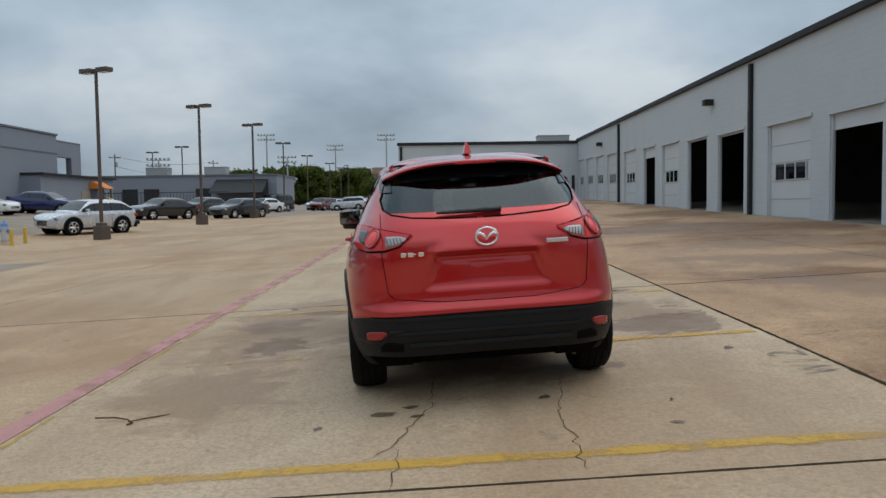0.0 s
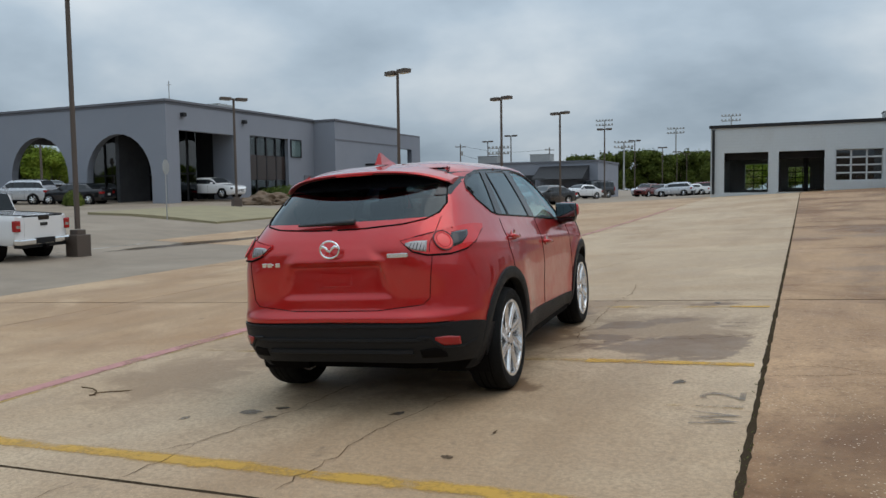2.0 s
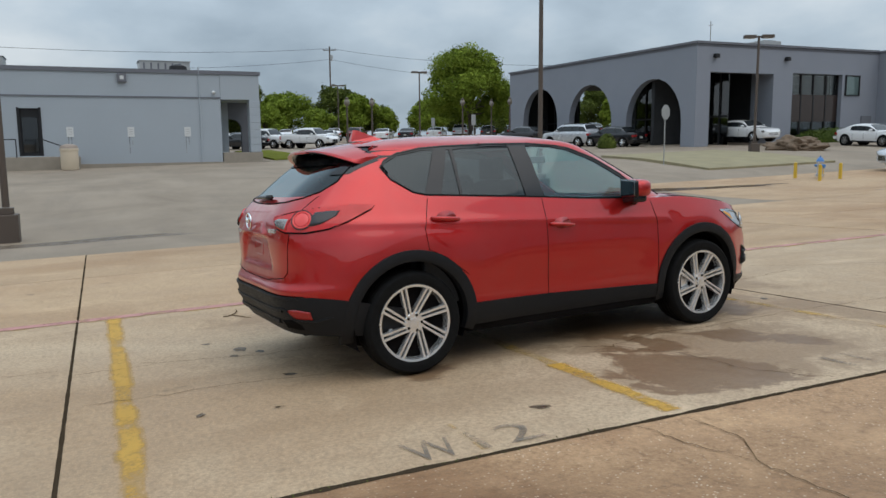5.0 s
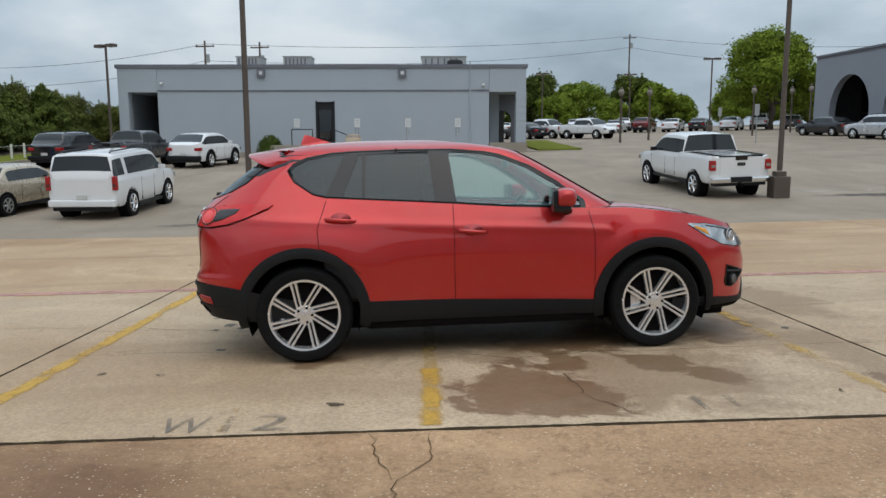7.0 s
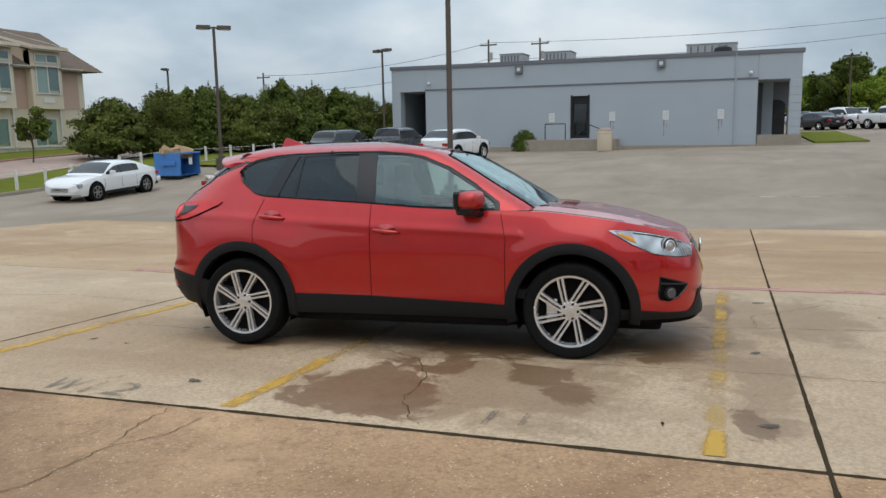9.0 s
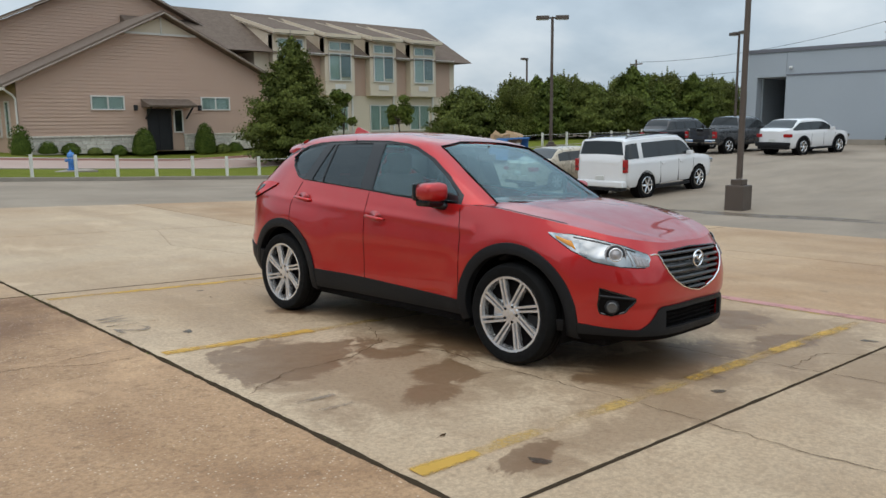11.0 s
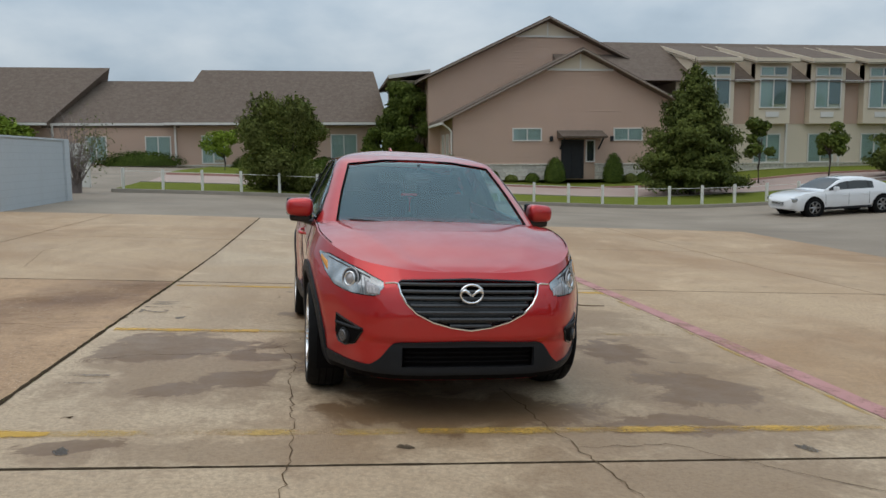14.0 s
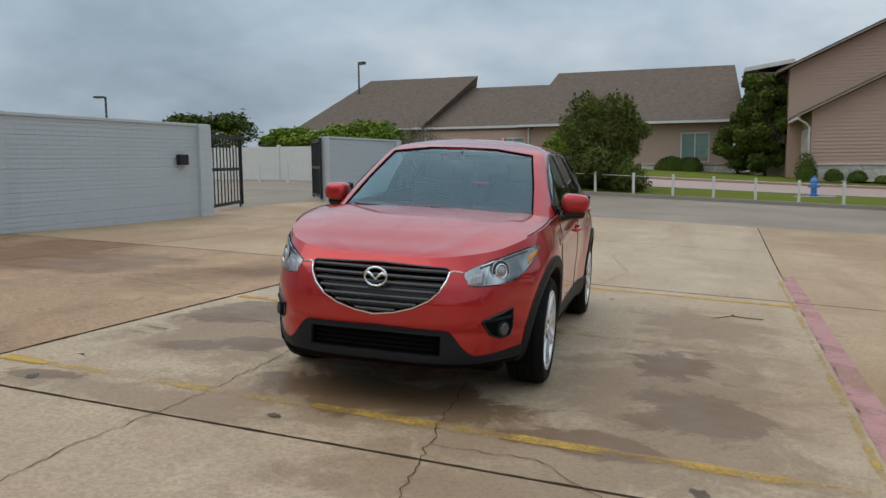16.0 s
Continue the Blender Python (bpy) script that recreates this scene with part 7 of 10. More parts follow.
def office_details():
    x = OF_X
    part("coping", box_bm(-60.1, x + 0.08, -19.1, 6.3, OF_TOP - 0.10, OF_TOP + 0.12), M_STUCCO_DARK_SHADE, office)
    part("string_course", box_bm(x, x + 0.05, -16.6, 3.9, 4.25, 4.33), M_STUCCO_DARK_SHADE, office)
    d = part("door_frame", box_bm(x - 0.12, x + 0.03, -6.92, -6.8, 1.0, 3.65), M_TRIM_BLACK, office)
    part("stile", box_bm(x - 0.12, x + 0.03, -5.85, -5.73, 1.0, 3.65), M_TRIM_BLACK, d)
    part("door_glass", box_bm(x - 0.14, x - 0.13, -6.7, -5.95, 1.2, 3.1), M_DARKGLASS, d)
    step = part("ramp", box_bm(x + 0.01, x + 1.6, -9.5, -3.9, 0.0, 0.95, 0.02), M_KERB, office, "concrete entrance step with rail")
    for y in (-8.2, -6.95):
        part("rail_post", tube_bm((x + 1.5, y, 0.95), (x + 1.5, y, 1.9), 0.03), M_TRIM_BLACK, step)
    part("rail", tube_bm((x + 1.5, -8.2, 1.9), (x + 1.5, -6.95, 1.9), 0.03), M_TRIM_BLACK, step)
    part("rail", tube_bm((x + 1.5, -5.7, 1.9), (x + 1.5, -4.2, 1.3), 0.03), M_TRIM_BLACK, step)
    for y in (-8.1, -4.35, -1.18, 1.93):
        s = thing("wall_sign", pose(x + 0.01, y, 2.3), "small white notice fixed to the grey wall", "sign", "notices on the grey wall")
        part("board", box_bm(0, 0.02, -0.18, 0.18, -0.28, 0.28, 0.005), M_SIGN, s)
        for k in range(3):
            part("print_bar", box_bm(0.021, 0.024, -0.10, 0.10, 0.13 - 0.13 * k, 0.155 - 0.13 * k), M_METAL, s)
    for y in (-4.45, -1.28, 1.83):
        for d, z0 in ((0.0, 1.05), (0.16, 1.55)):
            part("drip_stain", box_bm(x + 0.001, x + 0.004, y + d - 0.03, y + d + 0.03, z0, 2.02), M_STAIN_PALE, office)
    for y, z in ((-10.2, 5.35), (-1.5, 5.35)):
        l = thing("wall_flood_light", pose(x + 0.02, y, z), "small square flood light on the parapet", "wall lamp")
        part("housing", box_bm(0, 0.18, -0.24, 0.24, -0.26, 0.24, 0.03), M_STUCCO_DARK_SHADE, l)
        part("lens", box_bm(0.181, 0.19, -0.1, 0.1, -0.1, 0.1), M_SIGN, l)
    for y, z in ((3.5, 4.6), (-16.3, 4.7)):
        c = thing("security_camera", pose(x + 0.02, y, z), "small white security camera on the wall", "camera")
        part("dome", add_lathe(bmesh.new(), [(0.02, 0.1), (0.09, 0.06), (0.11, 0.0), (0.08, -0.08), (0.01, -0.11)], 14, "z", (0.12, 0, 0)), M_SIGN, c, smooth=True)
        part("bracket", box_bm(0, 0.12, -0.03, 0.03, 0.04, 0.1), M_SIGN, c)
    part("conduit", tube_bm((x + 0.04, 2.7, 0.4), (x + 0.04, 2.7, OF_TOP + 0.3), 0.045), M_OFFICE, office)
    for y, w in ((-8.6, 0.9), (-11.8, 0.8), (1.2, 1.5)):
        a = thing("roof_unit", pose(x - 5, y, OF_TOP), "pale rooftop air conditioning unit", "air conditioner", "rooftop units")
        part("case", box_bm(-1.0, 1.0, -w, w, 0, 0.95, 0.03), M_METAL, a)
        for k in range(6):
            part("louvre", box_bm(1.0, 1.03, -w * 0.85 + w * 0.28 * k, -w * 0.85 + w * 0.28 * k + 0.1, 0.1, 0.85), M_STUCCO_DARK_SHADE, a)
        part("top_cap", box_bm(-1.05, 1.05, -w - 0.05, w + 0.05, 0.95, 1.0), M_METAL, a)
    dish = thing("roof_fan", pose(x - 3.2, 1.9, OF_TOP), "dark round roof fan", "fan")
    part("drum", add_lathe(bmesh.new(), [(0.3, 0.0), (0.34, 0.3), (0.55, 0.36), (0.5, 0.6), (0.2, 0.72)], 20), M_TRIM_BLACK, dish, smooth=40)
    b = thing("litter_bin", pose(x + 2.6, -4.4, H(x + 2, -4.4)), "pale round litter bin with rubbish on top", "litter bin")
    part("drum", add_lathe(bmesh.new(), [(0.40, 0.0), (0.44, 0.06), (0.44, 1.0), (0.47, 1.02), (0.47, 1.12), (0.36, 1.14)], 20), M_CREAM, b, smooth=40)
    part("lid", add_lathe(bmesh.new(), [(0.46, 1.13), (0.40, 1.28), (0.15, 1.36)], 20), M_TRIM_TAN, b, smooth=40)
    # added end walls; the dark ones put the porches' shade into their colour
    part("porch_wall", box_bm(x - 7.2, x - 7.0, -18.95, -16.62, 0.1, 4.2), M_STUCCO_DARK_SHADE, office)
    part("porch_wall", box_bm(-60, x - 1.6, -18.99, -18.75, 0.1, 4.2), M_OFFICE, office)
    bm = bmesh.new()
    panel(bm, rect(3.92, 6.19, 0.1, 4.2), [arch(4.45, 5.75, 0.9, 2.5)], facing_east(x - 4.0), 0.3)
    part("porch_wall", bm, M_STUCCO_DARK_SHADE, office, "porch end wall with an arch, its shade put into the colour")
    part("plinth", box_bm(x - 0.6, x + 0.06, 3.95, 6.3, 0.1, 1.05, 0.02), M_KERB, office, "low concrete ledge under the porch")
    for k in range(7):
        part("quoin", box_bm(x - 0.72, x + 0.045, 5.58, 6.225, 1.08 + 0.44 * k, 1.49 + 0.44 * k, 0.012), M_OFFICE, office)
    # near-black wall added as the shade deep in the north porch
    part("porch_wall", box_bm(x - 12.2, x - 12.0, 3.95, 6.1, 0.1, 4.2), M_SHADE_BLACK, office)
    # porch columns in the shade
    for y in (4.6, -17.6):
        for k in range(3):
            part("porch_column", box_bm(x - 4.5 - 4 * k, x - 3.9 - 4 * k, y - 0.3, y + 0.3, 0.2, 4.2), M_OFFICE, office)
    part("kerb", box_bm(x + 1.2, x + 1.4, -20, 8, 0.1, H(x + 1.3, 0) + 0.15), M_KERB, office)


office_details()


def yard_details():
    for y0, y1, top in ((-9.1, 5.0, 2.32), (-20.6, -15.1, 2.2)):
        bm = bmesh.new()
        z = 0.0
        while z < top - 0.02:
            add_box(bm, 9.191, 9.2, y0 + 0.02, y1 - 0.02, z + 0.006, min(z + 0.0815, top))
            z += 0.0835
        part("brick_courses", bm, M_WHITE_BRICK, yard)
        part("cap", box_bm(9.16, 9.55, y0, y1, top, top + 0.06, 0.01), M_WHITE_BRICK, yard)
        part("pier", box_bm(9.12, 9.56, y0 - 0.02, y0 + 0.42, -0.1, top + 0.05, 0.01), M_WHITE_BRICK, yard)
    part("entry_box", box_bm(9.06, 9.16, -8.2, -7.9, 1.45, 1.68, 0.01), M_TRIM_BLACK, yard, "small dark keypad box")
    for a, b in (((9.45, -9.25), (10.35, -12.1)), ((9.45, -15.0), (10.95, -17.2))):
        a, b = Vector((*a, 0)), Vector((*b, 0))
        d = (b - a)
        g = thing("metal_gate", Matrix.Translation((a.x, a.y, H(a.x, a.y) + 0.1)) @ Matrix.Rotation(math.atan2(d.y, d.x), 4, "Z"), "black steel picket gate standing open", "gate", "yard gates")
        n = d.length
        for x in (0.03, n - 0.03):
            part("stile", box_bm(x - 0.04, x + 0.04, -0.04, 0.04, -0.02, 1.85), M_GATE, g)
        for z in (0.06, 0.95, 1.78):
            part("rail", box_bm(0.03, n - 0.03, -0.025, 0.025, z - 0.04, z + 0.04), M_GATE, g)
        k = 0.16
        while k < n - 0.1:
            part("picket", box_bm(k - 0.016, k + 0.016, -0.012, 0.012, 0.06, 1.78), M_GATE, g)
            k += 0.27
        part("wheel", add_lathe(bmesh.new(), [(0.06, -0.02), (0.07, 0.0), (0.06, 0.02)], 14, "y", (n - 0.15, 0, -0.03)), M_GATE, g)
    f = thing("concrete_fence", None, "white concrete panel fence behind the yard", "fence", kind="structure")
    for k in range(8):
        x = 10.5 + 2.6 * k
        part("fence_panel", box_bm(x, x + 2.5, -27.1, -27.0, 0.2, 2.25), M_FENCE_WHITE, f)
        part("fence_post", box_bm(x - 0.1, x, -27.15, -26.95, 0.2, 2.35), M_FENCE_WHITE, f)
    for k in range(5):
        p = thing("bollard", pose(12.2 + 1.5 * k, -25.2, H(12, -25)), "white painted steel post", "bollard", "white posts in the yard")
        part("post", tube_bm((0, 0, 0), (0, 0, 1.0), 0.06), M_FENCE_WHITE, p)
        part("cap", tube_bm((0, 0, 1.0), (0, 0, 1.03), 0.065), M_FENCE_WHITE, p)


yard_details()


def service_details():
    for k, (a, b, state) in enumerate(DOORS):
        z = H(SVC_X, (a + b) / 2)
        if state == "shut":
            w = b - a
            for i in range(4):
                y = a + w * (0.14 + 0.72 * i / 3)
                part("mullion", box_bm(SVC_X + 0.070, SVC_X + 0.084, y - 0.03, y + 0.03, z + 1.13, z + 1.64), M_DOORWHITE, service)
            for zz in (0.55, 1.1, 1.66, 2.2):
                part("door_joint", box_bm(SVC_X + 0.092, SVC_X + 0.0995, a, b, z + zz - 0.008, z + zz + 0.008), M_KERB, service)
        part("door_jamb", box_bm(SVC_X + 0.04, SVC_X + 0.10, b - 0.06, b, z, z + DOOR_H), M_DOORWHITE, service)
        part("door_jamb", box_bm(SVC_X + 0.04, SVC_X + 0.10, a, a + 0.06, z, z + DOOR_H), M_DOORWHITE, service)
        part("door_head", box_bm(SVC_X - 0.03, SVC_X - 0.002, a - 0.12, b + 0.12, z + DOOR_H, z + DOOR_H + 0.1), M_WHITE_BRICK, service)
    for y in (22.8, 43.0):
        l = thing("wall_lamp", pose(SVC_X, y, 5.0), "black wall pack lamp on white wall", "wall lamp", "wall lamps of the service building")
        part("housing", box_bm(-0.35, 0, -0.16, 0.16, -0.12, 0.12, 0.03), M_TRIM_BLACK, l)
        part("lens", box_bm(-0.33, -0.05, -0.13, 0.13, -0.14, -0.121), M_SIGN, l)
    # sections of the glazed door in the far wing
    z = H(3, FB_Y)
    gd = part("glazed_door", box_bm(4.65, 7.4, FB_Y + 0.2, FB_Y + 0.22, z + 0.7, z + 2.75), M_DARKGLASS, wing, "glazed sectional door")
    for k in range(5):
        zz = z + 0.7 + 2.05 * k / 4
        part("rail", box_bm(4.65, 7.4, FB_Y + 0.15, FB_Y + 0.2, zz - 0.05, zz + 0.05), M_DOORWHITE, gd)
    for k in range(4):
        xx = 4.65 + 2.75 * k / 3
        part("stile", box_bm(xx - 0.05, xx + 0.05, FB_Y + 0.15, FB_Y + 0.2, z + 0.7, z + 2.75), M_DOORWHITE, gd)
    window(wing, facing_south(FB_Y), 8.0, 8.75, z + 1.0, z + 1.75, 1, frame=M_DOORWHITE, fill=M_SHADE_BLACK)
    part("sign_panel", box_bm(8.0, 8.8, FB_Y - 0.03, FB_Y - 0.005, z + 2.1, z + 2.8), M_TRIM_BLACK, wing)
    part("door", box_bm(9.72, 9.95, FB_Y - 0.02, FB_Y - 0.003, z, z + 2.1), M_TRIM_BLACK, wing)
    for x0, x1, z0, z1 in ((-1.7, 0.3, 0.2, 2.3), (1.6, 3.2, 0.3, 2.0)):
        g = part("rear_glazing", box_bm(x0, x1, 63.75, 63.78, z + z0, z + z1), M_WINDOW, wing)
        for k in range(1, 4):
            zz = z + z0 + (z1 - z0) * k / 4
            part("rail", box_bm(x0, x1, 63.70, 63.748, zz - 0.03, zz + 0.03), M_SHADE_BLACK, g)
        for k in range(1, 3):
            xx = x0 + (x1 - x0) * k / 3
            part("stile", box_bm(xx - 0.03, xx + 0.03, 63.70, 63.748, z + z0, z + z1), M_SHADE_BLACK, g)
    # beam and column take the bays' shade as near-black colour
    part("lintel_beam", box_bm(-2.9, 4.3, FB_Y + 1.4, FB_Y + 1.7, z + 2.3, z + 2.8), M_SHADE_BLACK, wing)
    part("bay_column", box_bm(2.75, 3.05, FB_Y + 4.0, FB_Y + 4.3, z - 0.1, z + 4.0), M_SHADE_BLACK, wing)
    u = thing("roof_unit", pose(8.8, 55.0, FB_TOP + 0.1), "grey rooftop ventilation unit", "air conditioner")
    part("case", box_bm(-1.2, 1.2, -0.8, 0.8, 0, 0.7, 0.03), M_METAL, u)
    part("top_cap", box_bm(-1.25, 1.25, -0.85, 0.85, 0.7, 0.76), M_METAL, u)


service_details()

# ---- parked vehicles ----
M_WHITECAR = plain("white_car_paint", (0.72, 0.72, 0.72), 0.2, 0, 0.03, 3, Coat_Weight=0.8)
M_SILVER = plain("silver_car_paint", (0.58, 0.60, 0.63), 0.25, 0.4, 0.04, 3, Coat_Weight=0.8)
M_GOLD = plain("champagne_car_paint", (0.46, 0.38, 0.28), 0.28, 0.4, 0.05, 3, Coat_Weight=0.8)
M_CHARCOAL = plain("charcoal_car_paint", (0.05, 0.052, 0.056), 0.25, 0.3, 0.08, 3, Coat_Weight=0.8)
M_BLACKCAR = plain("black_car_paint", (0.015, 0.015, 0.018), 0.2, 0.2, 0.08, 3, Coat_Weight=0.8)
M_BLUECAR = plain("dark_blue_car_paint", (0.02, 0.03, 0.11), 0.2, 0.3, 0.08, 3, Coat_Weight=0.8)
M_MAROON = plain("maroon_car_paint", (0.14, 0.02, 0.02), 0.25, 0.3, 0.08, 3, Coat_Weight=0.8)
M_CARGLASS = plain("dark_car_glass", (0.02, 0.024, 0.026), 0.06, 0, 0.2, 2)
M_TAILRED = plain("dark_red_tail_lamp", (0.36, 0.012, 0.014), 0.10, 0, 0.3, 25)
M_PLATE = plain("pale_number_plate", (0.55, 0.55, 0.52), 0.5, 0, 0.1, 9)

# length, width, height, wheelbase, tyre radius, bonnet, belt, rear deck, screen foot, screen head, rear head, rear foot, pillars
STYLES = {
    "sedan": (4.85, 1.85, 1.46, 2.85, 0.33, 0.93, 0.98, 1.05, 1.05, 0.25, -1.05, -1.75, (0.18, -0.75)),
    "coupe": (4.65, 1.83, 1.39, 2.81, 0.34, 0.88, 0.93, 0.99, 1.05, 0.10, -0.85, -2.0, (0.0, -0.85)),
    "suv": (4.65, 1.85, 1.68, 2.70, 0.36, 1.05, 1.10, 1.12, 1.05, 0.35, -1.75, -2.15, (0.15, -0.75, -1.45)),
    "crossover": (4.64, 1.86, 1.64, 2.66, 0.38, 1.02, 1.08, 1.16, 1.10, 0.25, -1.35, -2.20, (0.15, -0.75, -1.35)),
    "large_suv": (5.1, 2.02, 1.90, 2.95, 0.40, 1.16, 1.20, 1.22, 1.25, 0.55, -2.38, -2.54, (0.28, -0.72, -1.70)),
    "pickup": (5.89, 2.03, 1.95, 3.68, 0.42, 1.20, 1.27, 1.37, 1.60, 0.78, -0.84, -0.94, (0.36, -0.42)),
    "small_pickup": (5.22, 1.85, 1.76, 3.20, 0.38, 1.08, 1.15, 1.22, 1.35, 0.70, -0.70, -0.88, (0.30, -0.45)),
}


def simple_wheel(parent, x, y, r, side, rim_mat):
    w = thing("wheel", pose(x, y, r, 0, 0, 0 if side > 0 else 180))
    w.parent = parent
    bm = bmesh.new()
    add_lathe(bm, [(r * 0.66, -0.10), (r * 0.93, -0.11), (r, -0.07), (r, 0.07), (r * 0.93, 0.11), (r * 0.66, 0.10)], 36, "x", caps=False)
    part("tyre", bm, M_RUBBER, w, smooth=35)
    bm = bmesh.new()
    add_lathe(bm, [(r * 0.68, 0.105), (r * 0.64, 0.112), (r * 0.60, 0.08), (r * 0.58, 0.03)], 32, "x", caps=False)
    rim = part("rim", bm, rim_mat, w, smooth=35)
    bm = bmesh.new()
    add_tube(bm, (0.05, 0, 0), (0.105, 0, 0), 0.075, 0.06, 12)
    for k in range(6):
        a = 2 * math.pi * k / 6
        add_tube(bm, (0.085, 0, 0), (0.10, r * 0.62 * math.cos(a), r * 0.62 * math.sin(a)), 0.040, 0.028, 5)
    part("spoke_disc", bm, rim_mat, rim)
    bm = bmesh.new()
    add_lathe(bm, [(r * 0.57, 0.04), (r * 0.57, 0.045), (0.01, 0.046)], 24, "x")
    part("wheel_back", bm, M_SEAM, rim)


def vehicle(name, style, paint, label, m, tail=None, group="", rim=None, tall_lamp=False):
    L, W, ht, wb, r, hood, belt, deck, ws0, ws1, rw1, rw0, pillars = STYLES[style]
    rim = rim or M_ALLOY
    car_ = thing(name, m, label, {"pickup": "pickup truck", "small_pickup": "pickup truck"}.get(style, "car"), group)
    hl = L / 2
    nose_z = hood - 0.24
    top = ((-hl - 0.01, deck - 0.10), (-hl + 0.10, deck - 0.01), (-hl + 0.3, deck), (rw0, deck if style != "pickup" else deck), (min(rw0 + 0.4, ws0 - 0.5), belt + 0.02), (ws0 - 0.3, belt), (ws0, hood + 0.04), (ws0 + 0.5, hood), (hl - 0.35, hood - 0.08), (hl - 0.10, nose_z + 0.05), (hl + 0.01, nose_z - 0.08))
    roof = ((rw0 - 0.01, 0.0), (rw0 + 0.02, 0.02), (rw1, 0.93), (rw1 + 0.3, 0.985), (-0.3, 1.0), (ws1 - 0.3, 0.985), (ws1, 0.93), (ws0 - 0.02, 0.02), (ws0 + 0.01, 0.0))
    ys = sorted({round(-hl + L * k / 70, 3) for k in range(71)} | {round(v, 3) for v in (rw0, rw1, ws0, ws1)} | {round(p + d, 3) for p in pillars for d in (-0.05, 0.05)})
    secs = []
    for y in ys:
        e = min(0.999, abs(y) / hl)
        square = style in ("pickup", "small_pickup", "large_suv") and y < 0
        w = W / 2 * (max(0.02, 1 - e ** 26) ** (1 / 12.0) if square else max(0.02, 1 - e ** 10) ** (1 / 6.0))
        sh = glide(top, y)
        g = max(0.0, glide(roof, y)) if rw0 < y < ws0 else 0.0
        rz = sh + 0.012 + g * (ht - sh)
        lo = {"pickup": 0.52, "small_pickup": 0.44, "large_suv": 0.38, "suv": 0.30, "crossover": 0.32}.get(style, 0.24) + (0.08 if abs(y) > hl - 0.25 else 0.0)
        wr = w - 0.04 - (0.13 if style in ("pickup", "large_suv") else 0.17) * g * W / 1.9
        secs.append((g, [(w - 0.07, lo), (w - 0.012, lo + 0.12), (w, 0.50 * sh + 0.1), (w, sh - 0.16), (w - 0.02, sh - 0.05), (w - 0.045, sh), *[((w - 0.045) * (1 - q) + wr * q + 0.006 * g, sh * (1 - q) + (rz - 0.07 * g - 0.004) * q) for q in (0.07, 0.84)], (wr, rz - 0.07 * g - 0.004), (wr - 0.10 * max(g, 0.3), rz - 0.012 * g), (wr * 0.45, rz + 0.012), (0, rz + 0.016)]))
    rear_end = rw1 - 0.22 if style in ("sedan", "coupe") else -9
    groups = {}

    def vert(i, j, s):
        x, z = secs[i][1][j]
        return (s * x, ys[i], z)

    def put(key, quad):
        groups.setdefault(key, []).append(quad)

    for i in range(len(ys) - 1):
        ym = (ys[i] + ys[i + 1]) / 2
        g = min(secs[i][0], secs[i + 1][0])
        gm = (secs[i][0] + secs[i + 1][0]) / 2
        for j in range(11):
            for s in (-1, 1):
                key = "body"
                if j == 6 and gm > 0.22 and ym > rear_end:
                    if any(abs(ym - p) < (0.11 if style == "large_suv" and p == pillars[-1] else 0.055) for p in pillars):
                        key = "body" if style == "large_suv" and abs(ym - pillars[-1]) < 0.12 else ("pillar", s, sum(ym > p + 0.06 for p in pillars))
                    else:
                        key = ("side_window", s, sum(ym > p for p in pillars))
                elif j >= 9 and 0.12 < gm < 0.9 and ym > 0:
                    key = "windscreen"
                elif j >= 9 and (0.30 if "suv" in style else 0.15) < gm < 0.88 and ym < 0:
                    key = "rear_window"
                put(key, (vert(i, j, s), vert(i + 1, j, s), vert(i + 1, j + 1, s), vert(i, j + 1, s)))
    for i in (0, len(ys) - 1):
        for j in range(11):
            put("body", (vert(i, j, -1), vert(i, j, 1), vert(i, j + 1, 1), vert(i, j + 1, -1)))
    for i in range(len(ys) - 1):
        put("body", (vert(i, 0, -1), vert(i + 1, 0, -1), vert(i + 1, 0, 1), vert(i, 0, 1)))
    for key, quads in groups.items():
        bm = bmesh.new()
        for q in quads:
            f = []
            for p in q:
                if not f or all((Vector(p) - v.co).length > 1e-5 for v in f):
                    f.append(bm.verts.new(p))
            if len(f) > 2:
                bm.faces.new(f)
        bmesh.ops.remove_doubles(bm, verts=bm.verts, dist=0.0005)
        kind = key if isinstance(key, str) else key[0]
        part(kind, bm, paint if kind == "body" else M_GLOSSBLACK if kind == "pillar" else M_CARGLASS, car_, smooth=32)
    for s in (-1, 1):
        for y in (-wb / 2, wb / 2):
            # black disc laid over the body paints the shade inside the arch
            bm = bmesh.new()
            add_lathe(bm, [(r + 0.07, -0.3), (r + 0.075, 0.0), (r + 0.05, 0.006)], 32, "x", (s * 0.0, y, r + 0.015))
            for v in bm.verts:
                v.co.x = s * (W / 2 - 0.006 + v.co.x)
            part("wheel_arch", bm, M_SEAM, car_)
            simple_wheel(car_, s * (W / 2 - 0.085), y, r, s, rim)
        z0, z1 = (belt - 0.34, belt + 0.06) if tall_lamp else (belt - 0.26, belt - 0.10)
        if tall_lamp:
            lx, ly = (W / 2 - 0.14, W / 2 + 0.002), (-hl - 0.004, -hl + 0.13)
        elif "pickup" in style:
            lx, ly = (W / 2 - 0.20, W / 2 + 0.004), (-hl - 0.010, -hl + 0.12)
            z0, z1 = deck - 0.44, deck - 0.12
        else:
            lx, ly = (W / 2 - 0.46, W / 2 - 0.06), (-hl + 0.02, -hl + 0.30)
        part("tail_lamp", box_bm(min(s * lx[0], s * lx[1]), max(s * lx[0], s * lx[1]), *ly, z0, z1, 0.03), tail or M_TAILRED, car_, "red tail lamp")
